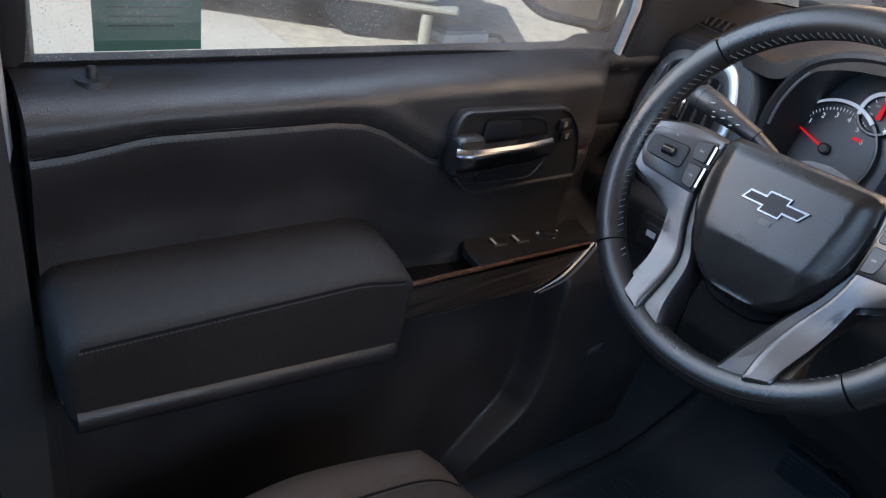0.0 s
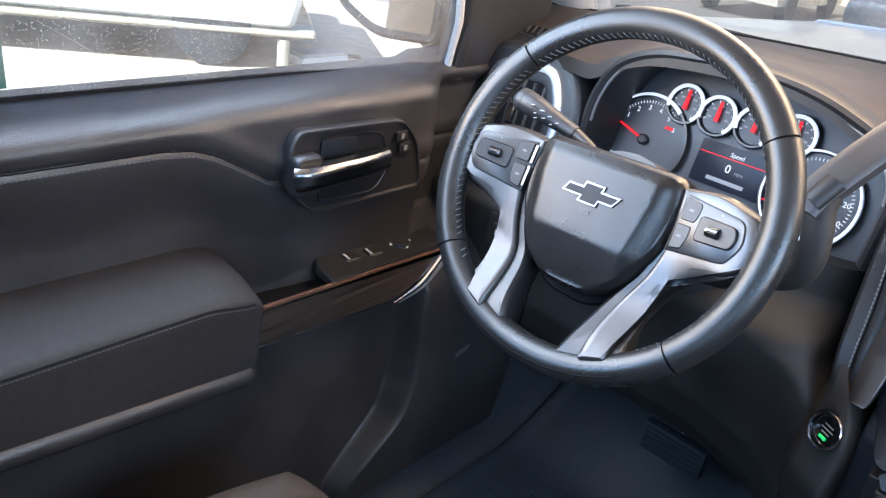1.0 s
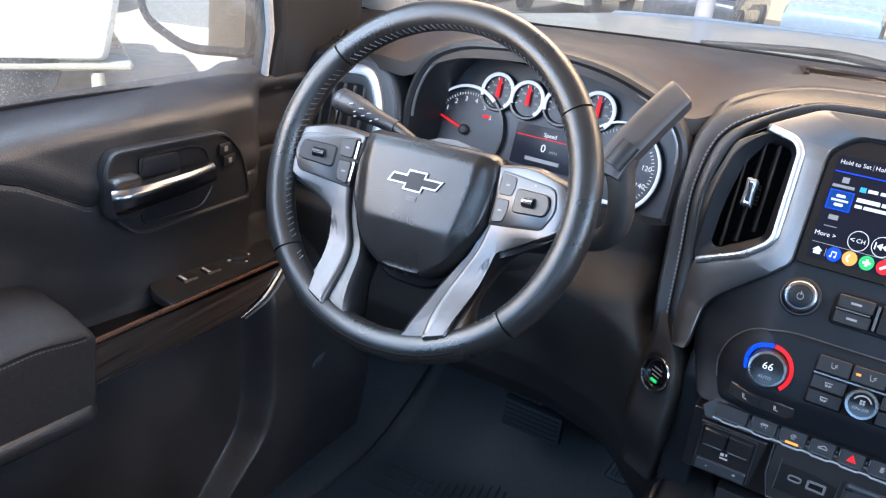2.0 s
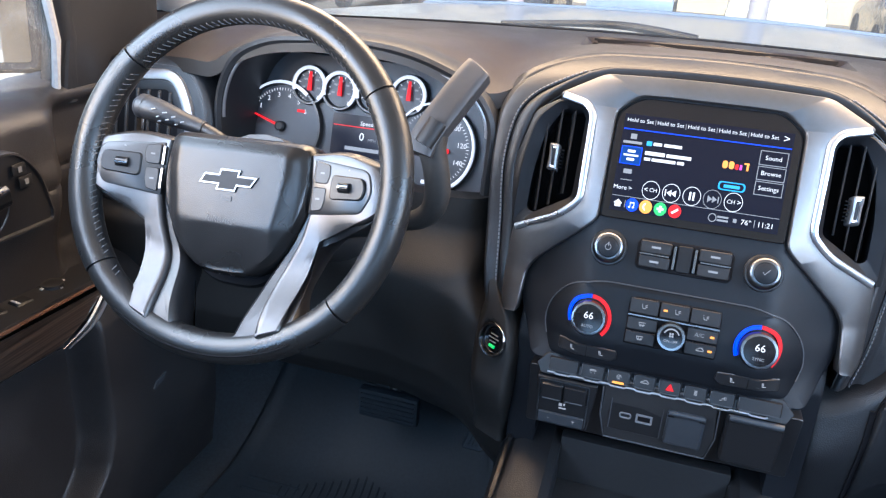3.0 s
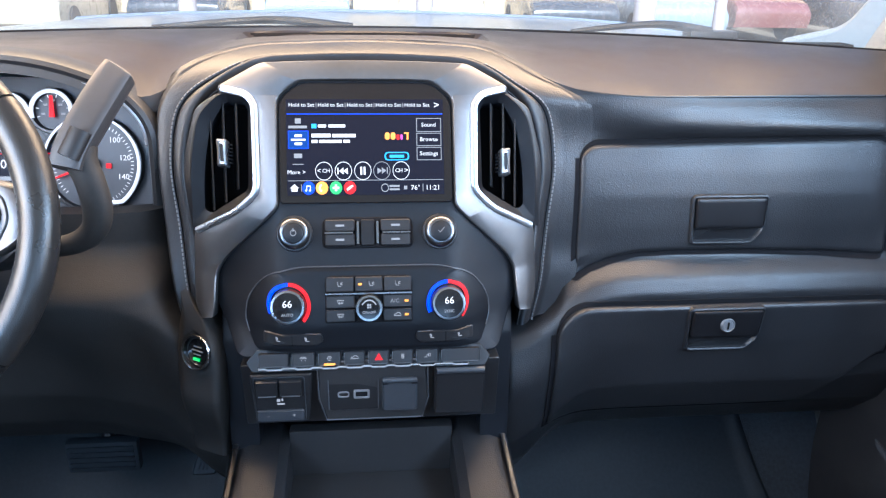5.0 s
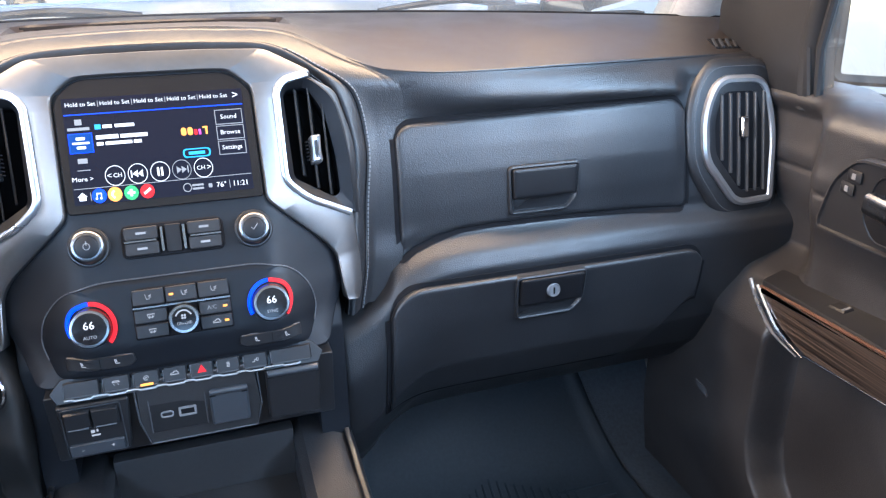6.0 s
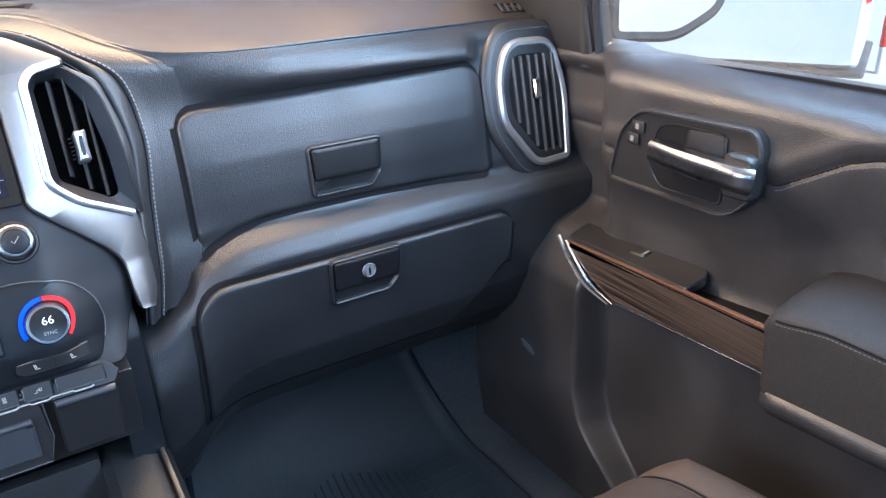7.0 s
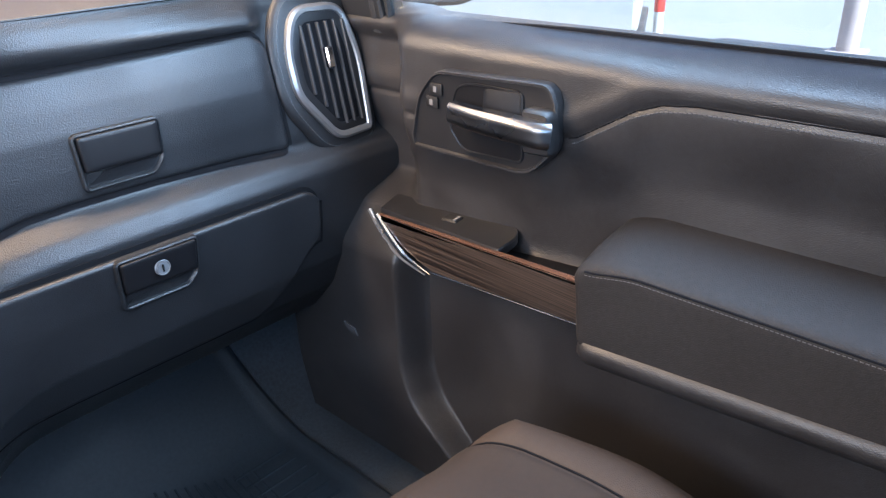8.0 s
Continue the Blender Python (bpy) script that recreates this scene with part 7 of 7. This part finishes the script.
# Added white tube that stands in for the sky's glint on the hood edge.
part("front_edge", tube([Vector((x, 2.655, hood_z(x, 2.655) + 0.002)) for x in span(-0.96, 0.96, 40)], 0.0065, n=8), SUNLIT_WHITE, hood_ob, "bright glint modelled along the hood's front edge")
part("fender", block(-1.0, 1.1, -0.2, -0.90, 2.85, 0.62, 0.04), HOOD_PAINT, hood_ob)
part("fender", block(0.90, 1.1, -0.2, 1.0, 2.85, 0.62, 0.04), HOOD_PAINT, hood_ob)
for x0, x1 in ((-0.35, -0.02), (0.36, 0.62)):
    wp = thing("wiper", "black windshield wiper arm at rest", "wiper", ((x0 + x1) / 2, 1.33, 0.87), "wipers")
    part("arm", tube(curve([(x1, 1.40, 0.880), (lerp(x0, x1, 0.6), 1.395, 0.893), (x0, 1.385, 0.880)]), lambda t: 0.009 - 0.005 * t, n=8), DARK, wp)
    part("pivot_cover", block(x1 - 0.04, 1.39, 0.866, x1 + 0.05, 1.43, 0.882, 0.004), DARK, wp)

# ---- door mirrors ----
for s in (-1, 1):
    mir = thing("door_mirror", "outside door mirror in a dark housing", "mirror", (s * 1.03, 0.95, 0.80), "door mirrors")
    # the glass is a plane that faces back and a little inwards
    c, ang = Vector((s * 1.075, 0.985, 0.91)), radians(16)
    uz, un = Vector((0, 0.05, 1)), Vector((s * -math.sin(ang), -math.cos(ang), 0))
    pl = lambda u, v, h: c + Vector((u * s * math.cos(ang), -u * math.sin(ang) * 1.0, 0)) + uz * v + un * h
    gp_ = rounded([(-0.085, -0.120, 0.015), (0.030, -0.128, 0.03), (0.115, -0.085, 0.03), (0.118, 0.12, 0.03), (-0.085, 0.12, 0.03)], n=5)
    part("housing", pillow(gp_, [(0.03, -0.09), (-0.006, -0.03), (-0.010, 0.003), (-0.004, 0.006), (0.004, 0.004)], pl), DARK, mir, "dark mirror housing")
    part("mirror_glass", pillow(inset(gp_ if area2(gp_) > 0 else gp_[::-1], 0.007), [(0, 0.004), (0, 0.0055)], pl), mat("mirror_silver", (0.9, 0.92, 0.93), 0.02, metal=1.0, vary=0.0), mir, "mirror glass")
    part("foot", tube(curve([(s * 0.885, 1.02, 0.76), (s * 0.96, 1.02, 0.76), (s * 1.05, 1.04, 0.80)]), 0.035, n=10, flat=0.5), DARK, mir)

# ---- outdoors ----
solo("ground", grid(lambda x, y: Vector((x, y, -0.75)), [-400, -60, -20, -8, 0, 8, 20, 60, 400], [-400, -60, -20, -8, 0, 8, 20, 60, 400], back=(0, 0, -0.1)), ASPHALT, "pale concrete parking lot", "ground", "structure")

# Sunlit part of the ground, its edge and brightness set by a paler sheet.
solo("pavement", grid(lambda x, y: Vector((x, y, -0.744)), [-24, -12, -3.5], [-20, -8, 2.84], back=(0, 0, -0.05)), PALE, "concrete ground patch coloured paler for the sun on it", "pavement", "structure")
solo("road", grid(lambda x, y: Vector((x, y, -0.745)), [-24, -12, -3.6], [2.85, 5, 7, 9], back=(0, 0, -0.05)), ROAD, "dark asphalt lane beside the truck", "road", "structure")


solo("pavement_lot", grid(lambda x, y: Vector((x, y, -0.744)), [4.2, 12, 24, 40], [-14, -4, 3, 8.5], back=(0, 0, -0.05)), LOT, "pale concrete lot in the sun", "pavement", "structure")


def building(name, x0, y0, x1, y1, h, label):
    b = thing(name, label, "building", ((x0 + x1) / 2, (y0 + y1) / 2, -0.75))
    part("wall", block(x0, y0, -0.75, x1, y1, h), BEIGE, b)
    part("roof", block(x0 - 0.2, y0 - 0.2, h, x1 + 0.2, y1 + 0.2, h + 0.25), MAUVE, b)
    return b


building("shop_building", -44, 24, 50, 40, 8.0, "long low beige shop building across the lot")
# The second block is out of view, added to keep sun off the truck.
building("unseen_shade_block", -3.4, -16, 1.9, -8, 13.0, "unseen tan block added behind the truck to shade it")
building("warehouse", -40, 6, -26, 40, 14.0, "beige warehouse along the lot")


def parked_car(x, y, rz, paint, label):
    c = thing("parked_car", label, "car", (x, y, -0.75), "parked cars")
    m = pose(x, y, -0.75, 0, 0, rz)
    def T(v):
        return m @ Vector(v)
    prof = curve([(-2.2, 0.35, 0), (-2.25, 0.75, 0), (-1.9, 0.95, 0), (-1.3, 1.0, 0), (-0.75, 1.42, 0), (0.6, 1.45, 0), (1.25, 1.05, 0), (2.05, 0.90, 0), (2.25, 0.65, 0), (2.2, 0.3, 0)], 4)
    bm = bmesh.new()
    rows = []
    for u in (-0.88, -0.84, -0.6, 0.6, 0.84, 0.88):
        k = 0.0 if abs(u) < 0.7 else (0.03 if abs(u) < 0.86 else 0.09)
        rows.append([bm.verts.new(T((u * (1 - 0.14 * max(0, p.y - 0.95)), p.x, p.y - k * (p.y > 0.5)))) for p in prof])
    for a, b in zip(rows, rows[1:]):
        for i in range(len(a) - 1):
            bm.faces.new((a[i], a[i + 1], b[i + 1], b[i]))
    bm.faces.new(rows[0]), bm.faces.new(rows[-1][::-1])
    part("body", bm, paint, c)
    for u in (-0.80, 0.80):
        bm = bmesh.new()
        vs = [bm.verts.new(T((u * 1.012, yy, zz))) for yy, zz in ((-1.05, 1.0), (-0.70, 1.34), (0.50, 1.36), (1.0, 1.02))]
        bm.faces.new(vs)
        ex = bmesh.ops.extrude_face_region(bm, geom=bm.faces[:])
        bmesh.ops.translate(bm, verts=[v for v in ex["geom"] if isinstance(v, bmesh.types.BMVert)], vec=m.to_3x3() @ Vector((math.copysign(0.02, u), 0, 0)))
        part("side_windows", bm, PIANO, c)
        for yy in (-1.4, 1.4):
            part("wheel", revolve([(0.32, -0.11), (0.33, 0), (0.32, 0.11), (0.18, 0.115)], m.to_3x3() @ Vector((math.copysign(1, u), 0, 0)), T((math.copysign(0.80, u), yy, 0.33)), 20), TYRE, c)
    return c


CAR_DARK = mat("dark_car_paint", (0.03, 0.035, 0.045), 0.25, coat=0.6, vary=0.05)
CAR_RED = mat("red_car_paint", (0.16, 0.06, 0.055), 0.25, coat=0.6, vary=0.05)
CAR_BLUE = mat("grey_blue_car_paint", (0.22, 0.27, 0.33), 0.25, coat=0.6, vary=0.05)
CAR_TAN = mat("tan_car_paint", (0.42, 0.37, 0.28), 0.3, coat=0.4, vary=0.05)
for x, y, rz, p, lab in ((-9.5, 17.5, 6, CAR_DARK, "dark car parked across the lot"), (-6.8, 18, 2, CAR_TAN, "tan car parked across the lot"), (-3.7, 18, 0, CAR_DARK, "dark car parked across the lot"), (-1.2, 19, 0, CAR_BLUE, "grey-blue car parked across the lot"),
                         (1.7, 18, -4, CAR_TAN, "tan car parked across the lot"), (4.3, 17.5, -3, CAR_DARK, "dark car parked across the lot"), (6.7, 18, 0, CAR_BLUE, "grey-blue car parked across the lot"), (9.1, 19, 0, CAR_RED, "red car parked across the lot"), (11.6, 18, 0, CAR_DARK, "dark car parked across the lot")):
    parked_car(x, y, rz, p, lab)
for x, y, r in ((-1.95, 9.0, 0.10), (0.68, 9.0, 0.10), (3.28, 9.0, 0.13), (4.20, 9.0, 0.07), (8.9, 2.47, 0.11)):
    q = thing("bollard" if y < 5 else "canopy_post", "painted steel post standing on the lot", "post", (x, y, -0.75), "posts")
    part("shaft", revolve([(r, 0), (r, 3.2 if y > 5 else 1.2), (r * 0.7, 3.25 if y > 5 else 1.22)], (0, 0, 1), (x, y, -0.75), 16), MAUVE, q)
    part("base_plate", block(x - r * 1.6, y - r * 1.6, -0.75, x + r * 1.6, y + r * 1.6, -0.72), MAUVE, q)


def van(x, y, rz, label, paint, sill):
    """A plain white van, seen from the truck's window."""
    v = thing("white_van", label, "van", (x, y, -0.75), "white vans")
    m = pose(x, y, -0.75, 0, 0, rz)
    T = lambda p: m @ Vector(p)
    prof = rounded([(-2.5, 0.36, 0.1), (2.3, 0.36, 0.1), (2.45, 0.95, 0.1), (1.75, 1.15, 0.15), (1.15, 2.05, 0.2), (-2.42, 2.15, 0.15), (-2.5, 1.4, 0.1)], n=5)
    bm = pillow(prof, [(0.06, -0.95), (0.0, -0.85), (0.0, 0.85), (0.06, 0.95)], lambda a, b, h: T((h * (1 - 0.07 * max(0, b - 1.0)), a, b)))
    part("body", bm, paint, v)
    part("bumper", pillow(rounded([(-2.56, 0.30), (2.5, 0.30), (2.5, 0.38), (-2.56, 0.38)], 0.05), [(0.03, -0.96), (0, -0.9), (0, 0.9), (0.03, 0.96)], lambda a, b, h: T((h, a, b))), sill, v, "lower bumper and sill")
    for u in (-0.80, 0.80):
        for a in (-1.6, 1.6):
            part("wheel", revolve([(0.33, -0.12), (0.35, 0), (0.33, 0.12), (0.18, 0.13)], m.to_3x3() @ Vector((math.copysign(1, u), 0, 0)), T((u, a, 0.35)), 24), TYRE, v)
        part("tail_lamp", pillow(rounded([(-2.50, 0.95), (-2.36, 0.95), (-2.36, 1.45), (-2.50, 1.45)], 0.02), [(0, u * 1.0), (0, u * 1.12)], lambda a, b, h: T((h, a - 0.01, b))), LAMP_RED, v, "red tail lamp")
    return v


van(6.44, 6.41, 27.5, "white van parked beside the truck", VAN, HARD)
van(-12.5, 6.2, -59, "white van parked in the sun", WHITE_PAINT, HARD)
# Tan sill colour stands in for the bright, shaded ground strip below this van.
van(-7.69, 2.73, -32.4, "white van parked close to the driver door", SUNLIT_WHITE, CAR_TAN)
# white post with a red band beside the van
post = thing("marker_post", "white marker post with a red band on the lot", "post", (8.64, 4.53, -0.75))
part("shaft", revolve([(0.06, 0), (0.06, 0.95), (0.05, 1.0), (0.01, 1.01)], (0, 0, 1), (8.64, 4.53, -0.75), 20), WHITE_PAINT, post)
part("red_band", revolve([(0.062, 0.30), (0.0635, 0.31), (0.0635, 0.62), (0.062, 0.63)], (0, 0, 1), (8.64, 4.53, -0.75), 20), LAMP_RED, post, "red reflective band")

# low pale box for an unidentified object, and a stub post on the lot, beside the driver's window
cab = thing("pale_box", "low pale round-cornered box with a dark tube on the lot", "metal box", (-5.85, 4.6, -0.75))
part("body", block(-5.98, 4.32, -0.75, -5.72, 4.88, -0.64, 0.04), WHITE_PAINT, cab)
part("lid", block(-5.96, 4.36, -0.65, -5.74, 4.84, -0.615, 0.012), VAN, cab)
part("hose", tube(curve([(-5.80, 4.86, -0.68), (-5.72, 4.96, -0.66), (-5.70, 5.04, -0.71), (-5.78, 5.10, -0.73)], 6), 0.02, n=8), DARK, cab)
stub = thing("stub_post", "short tan steel post standing on the lot", "post", (-5.75, 4.12, -0.75))
part("shaft", revolve([(0.055, 0), (0.055, 0.27), (0.045, 0.29), (0.01, 0.29)], (0, 0, 1), (-5.75, 4.12, -0.75), 16), CAR_TAN, stub)
part("base_plate", block(-5.85, 4.02, -0.75, -5.65, 4.22, -0.735, 0.004), CAR_TAN, stub)
